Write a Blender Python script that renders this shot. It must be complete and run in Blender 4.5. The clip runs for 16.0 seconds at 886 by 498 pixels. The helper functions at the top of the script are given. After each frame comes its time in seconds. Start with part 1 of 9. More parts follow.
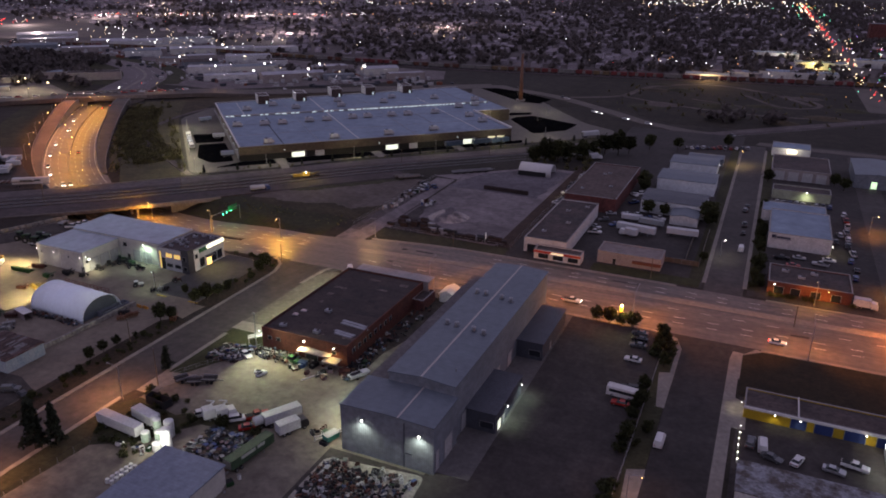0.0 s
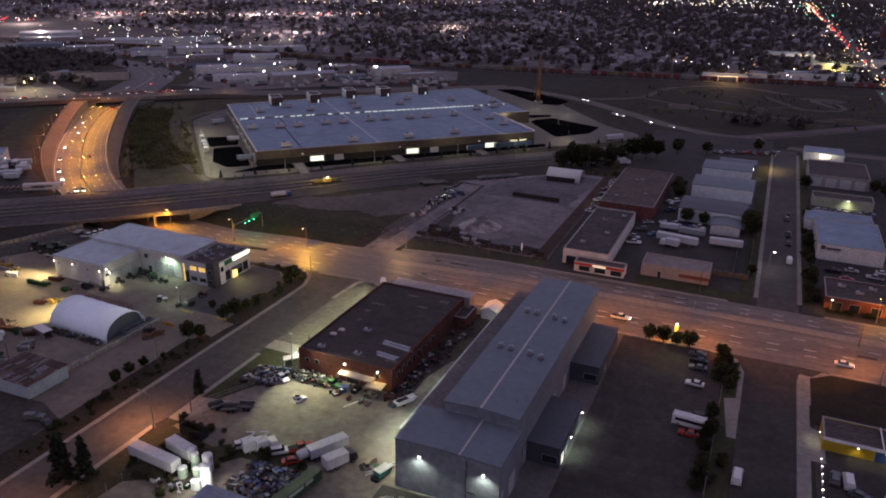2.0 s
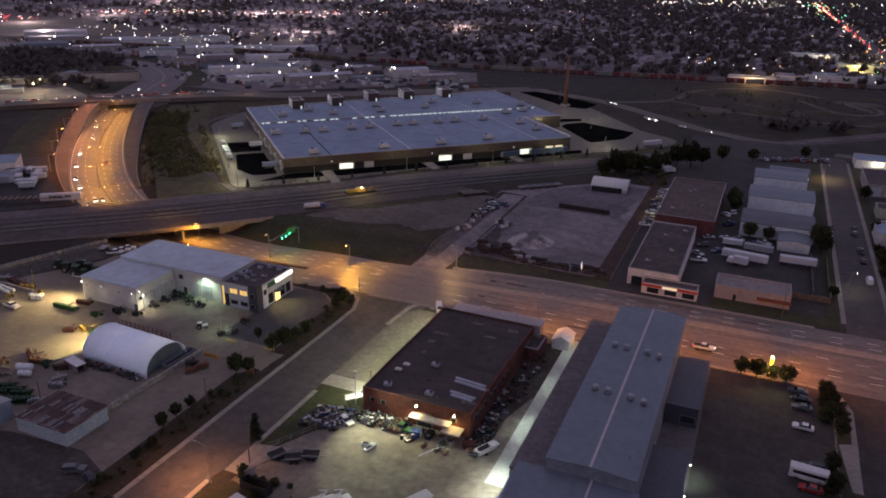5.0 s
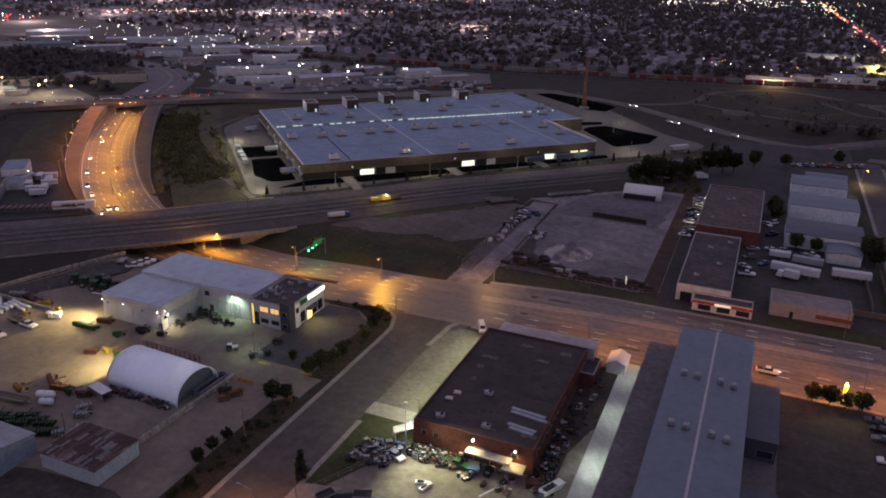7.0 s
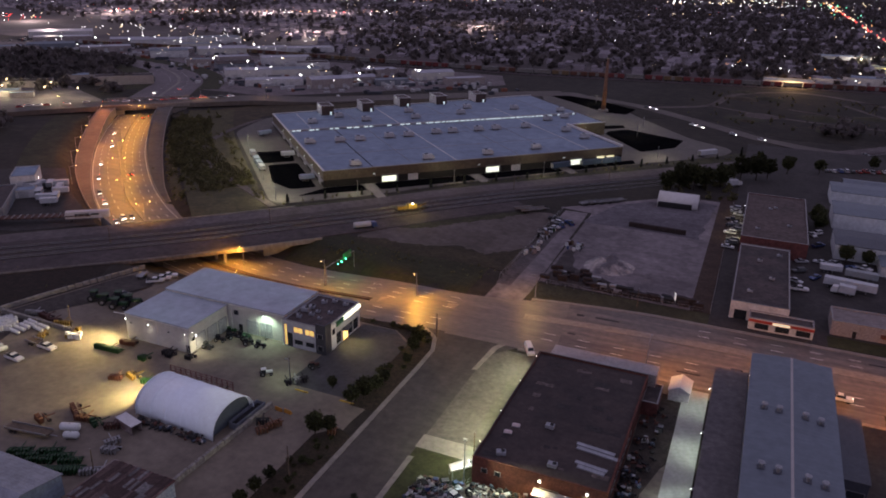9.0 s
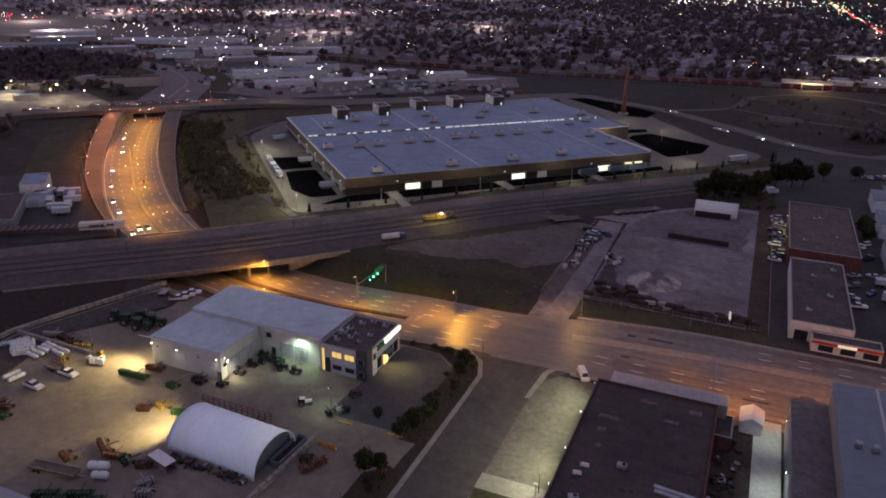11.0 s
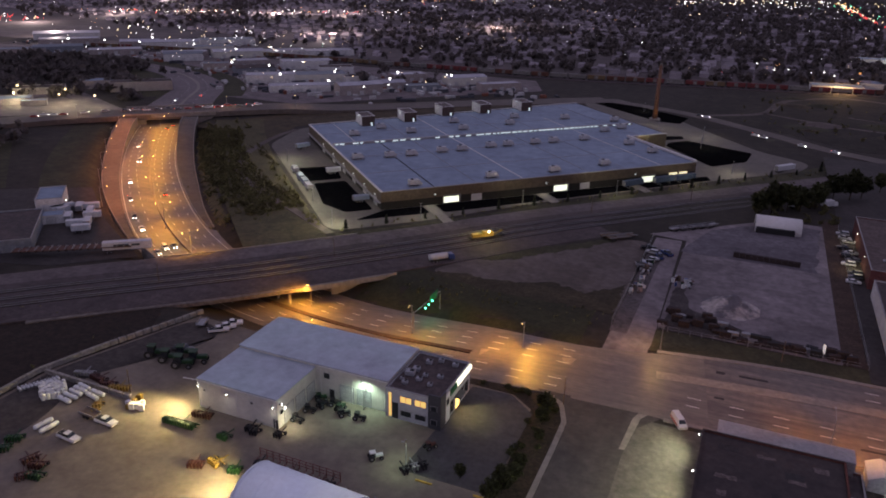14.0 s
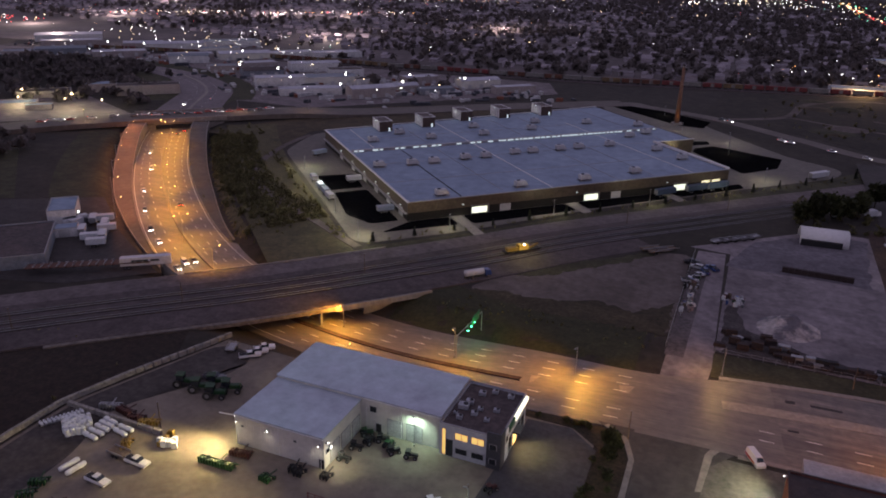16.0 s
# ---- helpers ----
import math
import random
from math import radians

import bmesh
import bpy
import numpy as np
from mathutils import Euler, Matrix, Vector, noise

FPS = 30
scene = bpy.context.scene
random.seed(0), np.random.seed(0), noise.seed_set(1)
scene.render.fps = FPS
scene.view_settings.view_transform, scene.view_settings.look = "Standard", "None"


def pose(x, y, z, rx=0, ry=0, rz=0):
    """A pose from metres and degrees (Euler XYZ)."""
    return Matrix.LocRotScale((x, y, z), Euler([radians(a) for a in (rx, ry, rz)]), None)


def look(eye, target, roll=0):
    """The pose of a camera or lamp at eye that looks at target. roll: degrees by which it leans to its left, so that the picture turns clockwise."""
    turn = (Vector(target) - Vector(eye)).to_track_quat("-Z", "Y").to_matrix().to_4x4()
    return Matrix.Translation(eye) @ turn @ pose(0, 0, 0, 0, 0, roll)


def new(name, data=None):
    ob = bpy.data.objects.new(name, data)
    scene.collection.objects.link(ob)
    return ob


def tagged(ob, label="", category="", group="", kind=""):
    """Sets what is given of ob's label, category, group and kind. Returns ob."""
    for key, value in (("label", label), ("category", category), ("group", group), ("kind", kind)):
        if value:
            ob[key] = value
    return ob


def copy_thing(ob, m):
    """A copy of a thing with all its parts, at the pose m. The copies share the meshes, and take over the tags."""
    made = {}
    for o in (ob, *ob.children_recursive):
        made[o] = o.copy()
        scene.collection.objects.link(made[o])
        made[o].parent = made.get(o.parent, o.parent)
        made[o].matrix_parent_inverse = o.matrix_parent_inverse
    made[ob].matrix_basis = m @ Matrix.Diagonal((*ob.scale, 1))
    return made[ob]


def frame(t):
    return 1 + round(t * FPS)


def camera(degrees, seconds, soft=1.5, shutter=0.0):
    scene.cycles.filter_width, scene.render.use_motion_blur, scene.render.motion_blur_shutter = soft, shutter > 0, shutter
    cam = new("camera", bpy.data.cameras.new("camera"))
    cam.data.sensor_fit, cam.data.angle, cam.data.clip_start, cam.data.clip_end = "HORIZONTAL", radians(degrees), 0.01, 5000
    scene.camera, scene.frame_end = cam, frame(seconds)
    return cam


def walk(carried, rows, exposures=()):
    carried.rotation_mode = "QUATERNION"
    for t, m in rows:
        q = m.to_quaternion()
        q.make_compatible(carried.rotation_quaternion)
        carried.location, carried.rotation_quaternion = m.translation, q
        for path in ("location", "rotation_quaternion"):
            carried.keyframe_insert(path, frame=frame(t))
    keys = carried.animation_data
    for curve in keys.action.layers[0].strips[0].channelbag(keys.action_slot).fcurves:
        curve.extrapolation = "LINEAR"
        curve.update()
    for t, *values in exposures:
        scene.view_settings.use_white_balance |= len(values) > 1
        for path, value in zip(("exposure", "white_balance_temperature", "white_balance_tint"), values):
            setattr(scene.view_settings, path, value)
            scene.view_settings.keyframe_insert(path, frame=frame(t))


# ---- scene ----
cam = camera(61.21, 16.0, 1.85)
ROWS = [
    (0.0, 0.00, 0.00, 101.60, 23.500, -21.148, 0.764),
    (0.5, -4.32, 1.72, 101.48, 23.475, -21.168, 0.796),
    (1.0, -8.64, 3.45, 101.36, 23.449, -21.187, 0.828),
    (1.5, -12.95, 5.19, 101.23, 23.422, -21.205, 0.858),
    (2.0, -17.26, 6.95, 101.11, 23.395, -21.223, 0.888),
    (2.5, -21.56, 8.71, 100.98, 23.366, -21.239, 0.916),
    (3.0, -25.86, 10.49, 100.85, 23.337, -21.255, 0.943),
    (3.5, -30.15, 12.28, 100.71, 23.307, -21.271, 0.968),
    (4.0, -34.44, 14.08, 100.58, 23.276, -21.286, 0.993),
    (4.5, -38.73, 15.89, 100.45, 23.244, -21.300, 1.017),
    (5.0, -43.02, 17.70, 100.32, 23.211, -21.313, 1.039),
    (5.5, -47.30, 19.53, 100.18, 23.177, -21.325, 1.060),
    (6.0, -51.57, 21.37, 100.05, 23.143, -21.337, 1.080),
    (6.5, -55.85, 23.21, 99.92, 23.108, -21.348, 1.099),
    (7.0, -60.12, 25.07, 99.80, 23.071, -21.359, 1.116),
    (7.5, -64.39, 26.93, 99.67, 23.034, -21.369, 1.133),
    (8.0, -68.65, 28.79, 99.55, 22.996, -21.378, 1.148),
    (8.5, -72.91, 30.67, 99.43, 22.958, -21.386, 1.162),
    (9.0, -77.17, 32.55, 99.31, 22.918, -21.393, 1.175),
    (9.5, -81.43, 34.44, 99.20, 22.878, -21.400, 1.187),
    (10.0, -85.69, 36.33, 99.09, 22.836, -21.407, 1.198),
    (10.5, -89.94, 38.23, 98.99, 22.794, -21.412, 1.207),
    (11.0, -94.19, 40.14, 98.89, 22.751, -21.417, 1.216),
    (11.5, -98.44, 42.05, 98.80, 22.707, -21.421, 1.223),
    (12.0, -102.69, 43.96, 98.71, 22.663, -21.424, 1.229),
    (12.5, -106.94, 45.88, 98.63, 22.617, -21.427, 1.234),
    (13.0, -111.18, 47.80, 98.56, 22.571, -21.429, 1.237),
    (13.5, -115.43, 49.73, 98.50, 22.523, -21.430, 1.240),
    (14.0, -119.67, 51.65, 98.44, 22.475, -21.430, 1.241),
    (14.5, -123.91, 53.59, 98.39, 22.426, -21.430, 1.241),
    (15.0, -128.15, 55.52, 98.34, 22.376, -21.429, 1.240),
    (15.5, -132.39, 57.45, 98.31, 22.326, -21.427, 1.238),
    (16.0, -136.63, 59.39, 98.29, 22.274, -21.425, 1.235),
]
walk(cam, [(t, pose(x, y, z, 0, 0, yaw) @ pose(0, 0, 0, 90 + pitch) @ pose(0, 0, 0, 0, 0, roll)) for t, x, y, z, yaw, pitch, roll in ROWS])

# ---- light ----
world = bpy.data.worlds.new("dusk")
scene.world = world
world.use_nodes = True
wn, wl = world.node_tree.nodes, world.node_tree.links
wn.clear()
sky = wn.new("ShaderNodeTexSky")
sky.sky_type = "NISHITA"
sky.sun_disc = False
sky.sun_elevation = radians(1.0)
sky.sun_rotation = radians(200)
sky.altitude = 700
sky.air_density, sky.dust_density, sky.ozone_density = 1.0, 1.5, 3.0
tint = wn.new("ShaderNodeMix")
tint.data_type, tint.blend_type = "RGBA", "MIX"
tint.inputs[0].default_value = 0.85
tint.inputs[7].default_value = (0.492, 0.408, 0.590, 1)
wl.new(sky.outputs[0], tint.inputs[6])
bg = wn.new("ShaderNodeBackground")
bg.inputs[1].default_value = 0.72
wl.new(tint.outputs[2], bg.inputs[0])
wo = wn.new("ShaderNodeOutputWorld")
wl.new(bg.outputs[0], wo.inputs[0])
scene.view_settings.exposure = 0.0

SODIUM = (1.0, 0.40, 0.05)
AMBER = (1.0, 0.52, 0.12)
WHITE = (1.0, 0.90, 0.72)
COOL = (0.82, 1.0, 0.86)


def lamp(x, y, z, watts, colour, parent=None, spot=0, radius=0.25, aim=None):
    """A lamp's light; spot: the cone's degrees, pointing down or at aim."""
    d = bpy.data.lights.new("light", "SPOT" if spot else "POINT")
    d.energy, d.color, d.shadow_soft_size = watts, colour, radius
    if spot:
        d.spot_size, d.spot_blend = radians(spot), 0.85
    ob = new("light", d)
    m = Matrix.Translation((x, y, z)) if aim is None else look((x, y, z), aim)
    if parent:
        ob.parent = parent
    ob.matrix_local = m
    return ob


# ---- materials ----
def surf(name, c, vary=0.25, scale=0.15, rough=0.8, metal=0.0, bump=0.15, fine=4.0, c2=None, spec=0.3, mottled=0.5, ribs=None, rnd=0.0, stretch=None):
    """A worn surface: broad stains of scale per metre, a fine grain, relief; ribs: (axis, per metre, depth); rnd: how much each object differs."""
    m = bpy.data.materials.new(name)
    m.use_nodes = True
    n, l = m.node_tree.nodes, m.node_tree.links
    b = n["Principled BSDF"]
    geo = n.new("ShaderNodeNewGeometry")
    big = n.new("ShaderNodeTexNoise")
    big.inputs["Scale"].default_value, big.inputs["Detail"].default_value, big.inputs["Roughness"].default_value = scale, 6, 0.62
    small = n.new("ShaderNodeTexNoise")
    small.inputs["Scale"].default_value, small.inputs["Detail"].default_value = fine, 4
    where = geo.outputs["Position"]
    if stretch:
        mp = n.new("ShaderNodeMapping")
        mp.inputs["Scale"].default_value = stretch
        l.new(where, mp.inputs["Vector"])
        where = mp.outputs[0]
    l.new(where, big.inputs["Vector"])
    l.new(geo.outputs["Position"], small.inputs["Vector"])
    ramp = n.new("ShaderNodeMapRange")
    ramp.inputs[1].default_value, ramp.inputs[2].default_value = 0.5 - 0.3 * mottled, 0.5 + 0.3 * mottled
    l.new(big.outputs[0], ramp.inputs[0])
    mix = n.new("ShaderNodeMix")
    mix.data_type = "RGBA"
    c2 = c2 or tuple(v * (1 - vary) for v in c)
    mix.inputs[6].default_value, mix.inputs[7].default_value = (*c2, 1), (*c, 1)
    l.new(ramp.outputs[0], mix.inputs[0])
    grain = n.new("ShaderNodeMix")
    grain.data_type, grain.blend_type = "RGBA", "MULTIPLY"
    grain.inputs[0].default_value = 1.0
    gr = n.new("ShaderNodeMapRange")
    gr.inputs[1].default_value, gr.inputs[2].default_value, gr.inputs[3].default_value, gr.inputs[4].default_value = 0.3, 0.7, 1 - vary * 0.9, 1 + vary * 0.5
    l.new(small.outputs[0], gr.inputs[0])
    mid = n.new("ShaderNodeTexNoise")
    mid.inputs["Scale"].default_value, mid.inputs["Detail"].default_value, mid.inputs["Roughness"].default_value = scale * 5.3, 5, 0.7
    l.new(where, mid.inputs["Vector"])
    md = n.new("ShaderNodeMapRange")
    md.inputs[1].default_value, md.inputs[2].default_value, md.inputs[3].default_value, md.inputs[4].default_value = 0.32, 0.68, 1 - 1.3 * vary, 1 + 0.8 * vary
    l.new(mid.outputs[0], md.inputs[0])
    both = n.new("ShaderNodeMath")
    both.operation = "MULTIPLY"
    l.new(gr.outputs[0], both.inputs[0])
    l.new(md.outputs[0], both.inputs[1])
    l.new(mix.outputs[2], grain.inputs[6])
    l.new(both.outputs[0], grain.inputs[7])
    out = grain.outputs[2]
    if rnd:
        info = n.new("ShaderNodeObjectInfo")
        hsv = n.new("ShaderNodeHueSaturation")
        rr = n.new("ShaderNodeMapRange")
        rr.inputs[3].default_value, rr.inputs[4].default_value = 1 - rnd, 1 + rnd
        l.new(info.outputs["Random"], rr.inputs[0])
        l.new(rr.outputs[0], hsv.inputs["Value"])
        l.new(out, hsv.inputs["Color"])
        out = hsv.outputs[0]
    l.new(out, b.inputs["Base Color"])
    b.inputs["Roughness"].default_value, b.inputs["Metallic"].default_value = rough, metal
    b.inputs["Specular IOR Level"].default_value = spec
    height = small.outputs[0]
    if ribs:
        sep = n.new("ShaderNodeSeparateXYZ")
        tc = n.new("ShaderNodeTexCoord")
        l.new(tc.outputs["Object"], sep.inputs[0])
        wave = n.new("ShaderNodeMath")
        wave.operation = "MULTIPLY"
        wave.inputs[1].default_value = ribs[1] * 2 * math.pi
        l.new(sep.outputs["XYZ".index(ribs[0])], wave.inputs[0])
        sn = n.new("ShaderNodeMath")
        sn.operation = "SINE"
        l.new(wave.outputs[0], sn.inputs[0])
        ad = n.new("ShaderNodeMath")
        ad.operation = "MULTIPLY_ADD"
        ad.inputs[1].default_value = ribs[2]
        l.new(sn.outputs[0], ad.inputs[0])
        l.new(small.outputs[0], ad.inputs[2])
        height = ad.outputs[0]
    bp = n.new("ShaderNodeBump")
    bp.inputs["Strength"].default_value, bp.inputs["Distance"].default_value = bump, 0.1
    l.new(height, bp.inputs["Height"])
    l.new(bp.outputs[0], b.inputs["Normal"])
    return m


def plain(name, c, rough=0.5, metal=0.0, rnd=0.0):
    return surf(name, c, 0.12, 0.8, rough, metal, 0.03, 12.0, rnd=rnd)


def glow(name, c, strength, lights=False):
    m = bpy.data.materials.new(name)
    m.use_nodes = True
    b = m.node_tree.nodes["Principled BSDF"]
    b.inputs["Base Color"].default_value = (*c, 1)
    b.inputs["Emission Color"].default_value = (*c, 1)
    b.inputs["Emission Strength"].default_value = strength
    m.cycles.emission_sampling = "AUTO" if lights else "NONE"
    return m


ASPHALT = surf("asphalt", (0.062, 0.053, 0.051), 0.26, 0.06, 0.85, bump=0.1, fine=0.9, c2=(0.030, 0.026, 0.025), mottled=0.8)
OLD_ASPHALT = surf("old_asphalt", (0.105, 0.088, 0.078), 0.16, 0.05, 0.85, bump=0.1, fine=0.7, c2=(0.058, 0.050, 0.046), mottled=0.8)
ROAD = surf("road_asphalt", (0.135, 0.115, 0.100), 0.14, 0.05, 0.8, bump=0.08, fine=0.5, c2=(0.085, 0.073, 0.065), mottled=0.8)
ROAD_EW = surf("lane_worn_asphalt", (0.150, 0.122, 0.104), 0.36, 0.14, 0.50, bump=0.08, fine=0.5, c2=(0.070, 0.058, 0.050), spec=0.5, mottled=0.5, stretch=(0.04, 1.0, 1.0))
CONCRETE = surf("concrete", (0.27, 0.245, 0.215), 0.16, 0.12, 0.85, bump=0.06, fine=0.9, c2=(0.18, 0.16, 0.145), mottled=0.8)
GRAVEL = surf("gravel", (0.218, 0.194, 0.160), 0.24, 0.045, 0.95, bump=0.15, fine=0.6, c2=(0.118, 0.100, 0.084), mottled=0.8)
PALE_GRAVEL = surf("pale_gravel", (0.275, 0.240, 0.248), 0.22, 0.035, 0.95, bump=0.15, fine=0.5, c2=(0.100, 0.086, 0.090), mottled=0.75)
DIRT = surf("dirt", (0.155, 0.128, 0.120), 0.2, 0.05, 0.95, bump=0.2, fine=0.5, c2=(0.052, 0.042, 0.032), mottled=0.9)
GRASS = surf("rough_grass", (0.062, 0.058, 0.028), 0.3, 0.05, 0.95, bump=0.4, fine=1.0, c2=(0.024, 0.024, 0.013), mottled=0.8)
LAWN = surf("mown_grass", (0.048, 0.052, 0.020), 0.25, 0.08, 0.95, bump=0.3, fine=1.2, c2=(0.026, 0.028, 0.012), mottled=0.8)
DRY = surf("dry_grass", (0.088, 0.066, 0.036), 0.3, 0.04, 0.95, bump=0.4, fine=0.9, c2=(0.030, 0.024, 0.014), mottled=0.8)
EARTH = surf("ground", (0.044, 0.036, 0.028), 0.3, 0.03, 0.95, bump=0.4, fine=0.4, c2=(0.018, 0.016, 0.012), mottled=0.9)
SHOP_ASPHALT = surf("dark_worn_asphalt", (0.056, 0.048, 0.046), 0.25, 0.06, 0.85, bump=0.1, fine=0.7, c2=(0.028, 0.025, 0.024), mottled=0.8)
MULCH = surf("mulch", (0.075, 0.048, 0.036), 0.4, 0.2, 0.95, bump=0.6, fine=3.0)
BALLAST = surf("ballast", (0.090, 0.072, 0.073), 0.25, 0.06, 0.95, bump=0.3, fine=1.2, c2=(0.050, 0.040, 0.040), mottled=0.8)
WATER = surf("still_black_water", (0.006, 0.006, 0.007), 0.1, 0.05, 0.45, bump=0.01, fine=0.5, spec=0.15)
PAINT_WHITE = surf("road_paint", (0.72, 0.70, 0.65), 0.3, 0.4, 0.7, fine=3.0)
PAINT_YELLOW = surf("yellow_paint", (0.55, 0.36, 0.05), 0.3, 0.4, 0.7, fine=3.0)
METAL_GREY = surf("galvanised_steel", (0.35, 0.35, 0.36), 0.2, 0.8, 0.5, 0.7, 0.05, 8.0)
DARK = plain("dark_rubber", (0.02, 0.02, 0.022), 0.8)
GLASS = surf("tinted_glass", (0.02, 0.024, 0.03), 0.1, 1.0, 0.12, bump=0.0, spec=0.6)
WOOD = surf("weathered_wood", (0.16, 0.12, 0.085), 0.3, 0.6, 0.85, fine=6.0)
LEAF = surf("leaves", (0.072, 0.078, 0.030), 0.4, 0.6, 0.8, bump=0.3, fine=2.0, c2=(0.036, 0.042, 0.017), rnd=0.35)
PINE = surf("needles", (0.038, 0.046, 0.026), 0.4, 0.6, 0.85, bump=0.3, fine=2.0, rnd=0.2)
BARK = surf("bark", (0.075, 0.058, 0.045), 0.4, 1.0, 0.95, bump=0.6, fine=6.0)




def leafy(m, share=0.5):
    """Leaves also let light through."""
    n, l = m.node_tree.nodes, m.node_tree.links
    b = n["Principled BSDF"]
    tr = n.new("ShaderNodeBsdfTranslucent")
    l.new(b.inputs["Base Color"].links[0].from_socket, tr.inputs["Color"])
    mx = n.new("ShaderNodeMixShader")
    mx.inputs[0].default_value = share
    l.new(b.outputs[0], mx.inputs[1])
    l.new(tr.outputs[0], mx.inputs[2])
    l.new(mx.outputs[0], n["Material Output"].inputs["Surface"])
    return m


leafy(LEAF)
leafy(PINE, 0.35)


# ---- builders ----
def lift_normals(me, up=1.0):
    """Leaf normals turned towards the open sky, as a soft crown shades."""
    for p in me.polygons:
        if p.normal.z < 0:
            p.flip()
    me.update()
    n = len(me.vertices)
    nor = np.empty(n * 3)
    me.vertices.foreach_get("normal", nor)
    nor = nor.reshape(-1, 3)
    nor[:, 2] = np.abs(nor[:, 2]) + up
    nor /= np.linalg.norm(nor, axis=1)[:, None]
    me.polygons.foreach_set("use_smooth", [True] * len(me.polygons))
    me.normals_split_custom_set_from_vertices(nor.tolist())


class M:
    """A mesh in the making, in the thing's own metres."""

    def __init__(self):
        self.v, self.f = [], []

    def add(self, verts, faces, m=None):
        k = len(self.v)
        self.v += [tuple(m @ Vector(p)) for p in verts] if m else [tuple(p) for p in verts]
        self.f += [tuple(i + k for i in q) for q in faces]
        return self

    def box(self, x0, x1, y0, y1, z0, z1, m=None, taper=0.0, bevel=0.0):
        """An upright box; taper draws the top in, bevel chamfers the upper edges."""
        t = taper
        if bevel:
            b = bevel
            vs = [(x0, y0, z0), (x1, y0, z0), (x1, y1, z0), (x0, y1, z0), (x0, y0, z1 - b), (x1, y0, z1 - b), (x1, y1, z1 - b), (x0, y1, z1 - b),
                  (x0 + b, y0 + b, z1), (x1 - b, y0 + b, z1), (x1 - b, y1 - b, z1), (x0 + b, y1 - b, z1)]
            fs = [(3, 2, 1, 0), (0, 1, 5, 4), (1, 2, 6, 5), (2, 3, 7, 6), (3, 0, 4, 7), (4, 5, 9, 8), (5, 6, 10, 9), (6, 7, 11, 10), (7, 4, 8, 11), (8, 9, 10, 11)]
            return self.add(vs, fs, m)
        vs = [(x0, y0, z0), (x1, y0, z0), (x1, y1, z0), (x0, y1, z0), (x0 + t, y0 + t, z1), (x1 - t, y0 + t, z1), (x1 - t, y1 - t, z1), (x0 + t, y1 - t, z1)]
        return self.add(vs, [(3, 2, 1, 0), (0, 1, 5, 4), (1, 2, 6, 5), (2, 3, 7, 6), (3, 0, 4, 7), (4, 5, 6, 7)], m)

    def cyl(self, x, y, z0, z1, r0, r1=None, n=10, m=None):
        r1 = r0 if r1 is None else r1
        a = [2 * math.pi * k / n for k in range(n)]
        vs = [(x + r0 * math.cos(t), y + r0 * math.sin(t), z0) for t in a] + [(x + r1 * math.cos(t), y + r1 * math.sin(t), z1) for t in a]
        fs = [(k, (k + 1) % n, n + (k + 1) % n, n + k) for k in range(n)] + [tuple(range(n - 1, -1, -1)), tuple(range(n, 2 * n))]
        return self.add(vs, fs, m)

    def rod(self, a, b, r, n=6):
        """A round bar from a to b."""
        a, b = Vector(a), Vector(b)
        q = (b - a).to_track_quat("Z", "Y").to_matrix().to_4x4()
        return self.cyl(0, 0, 0, (b - a).length, r, r, n, Matrix.Translation(a) @ q)

    def prism(self, poly, z0, z1, m=None):
        n = len(poly)
        vs = [(*p, z0) for p in poly] + [(*p, z1) for p in poly]
        return self.add(vs, [(k, (k + 1) % n, n + (k + 1) % n, n + k) for k in range(n)] + [tuple(range(n - 1, -1, -1)), tuple(range(n, 2 * n))], m)

    def side(self, prof, y0, y1, m=None):
        """A profile in x and z, drawn out along y."""
        n = len(prof)
        vs = [(x, y0, z) for x, z in prof] + [(x, y1, z) for x, z in prof]
        return self.add(vs, [((k + 1) % n, k, n + k, n + (k + 1) % n) for k in range(n)] + [tuple(range(n)), tuple(range(2 * n - 1, n - 1, -1))], m)

    def ball(self, x, y, z, r, squash=1.0):
        t = (1 + 5 ** 0.5) / 2
        vs = [(-1, t, 0), (1, t, 0), (-1, -t, 0), (1, -t, 0), (0, -1, t), (0, 1, t), (0, -1, -t), (0, 1, -t), (t, 0, -1), (t, 0, 1), (-t, 0, -1), (-t, 0, 1)]
        fs = [(0, 11, 5), (0, 5, 1), (0, 1, 7), (0, 7, 10), (0, 10, 11), (1, 5, 9), (5, 11, 4), (11, 10, 2), (10, 7, 6), (7, 1, 8),
              (3, 9, 4), (3, 4, 2), (3, 2, 6), (3, 6, 8), (3, 8, 9), (4, 9, 5), (2, 4, 11), (6, 2, 10), (8, 6, 7), (9, 8, 1)]
        s = r / 1.902
        return self.add([(x + a * s, y + b * s, z + c * s * squash) for a, b, c in vs], fs)

    def mesh(self, name, mat, smooth=False):
        me = bpy.data.meshes.new(name)
        me.from_pydata(self.v, [], self.f)
        me.materials.append(mat)
        if smooth:
            me.polygons.foreach_set("use_smooth", [True] * len(me.polygons))
        me.update()
        return me


def body(name, shape, mat, label, category, x=0, y=0, z=0, turn=0, group="", kind="", smooth=False):
    """A thing whose main part is its own top mesh."""
    ob = new(name, shape.mesh(name, mat, smooth))
    ob.matrix_basis = pose(x, y, z, 0, 0, turn)
    return tagged(ob, label, category, group, kind)


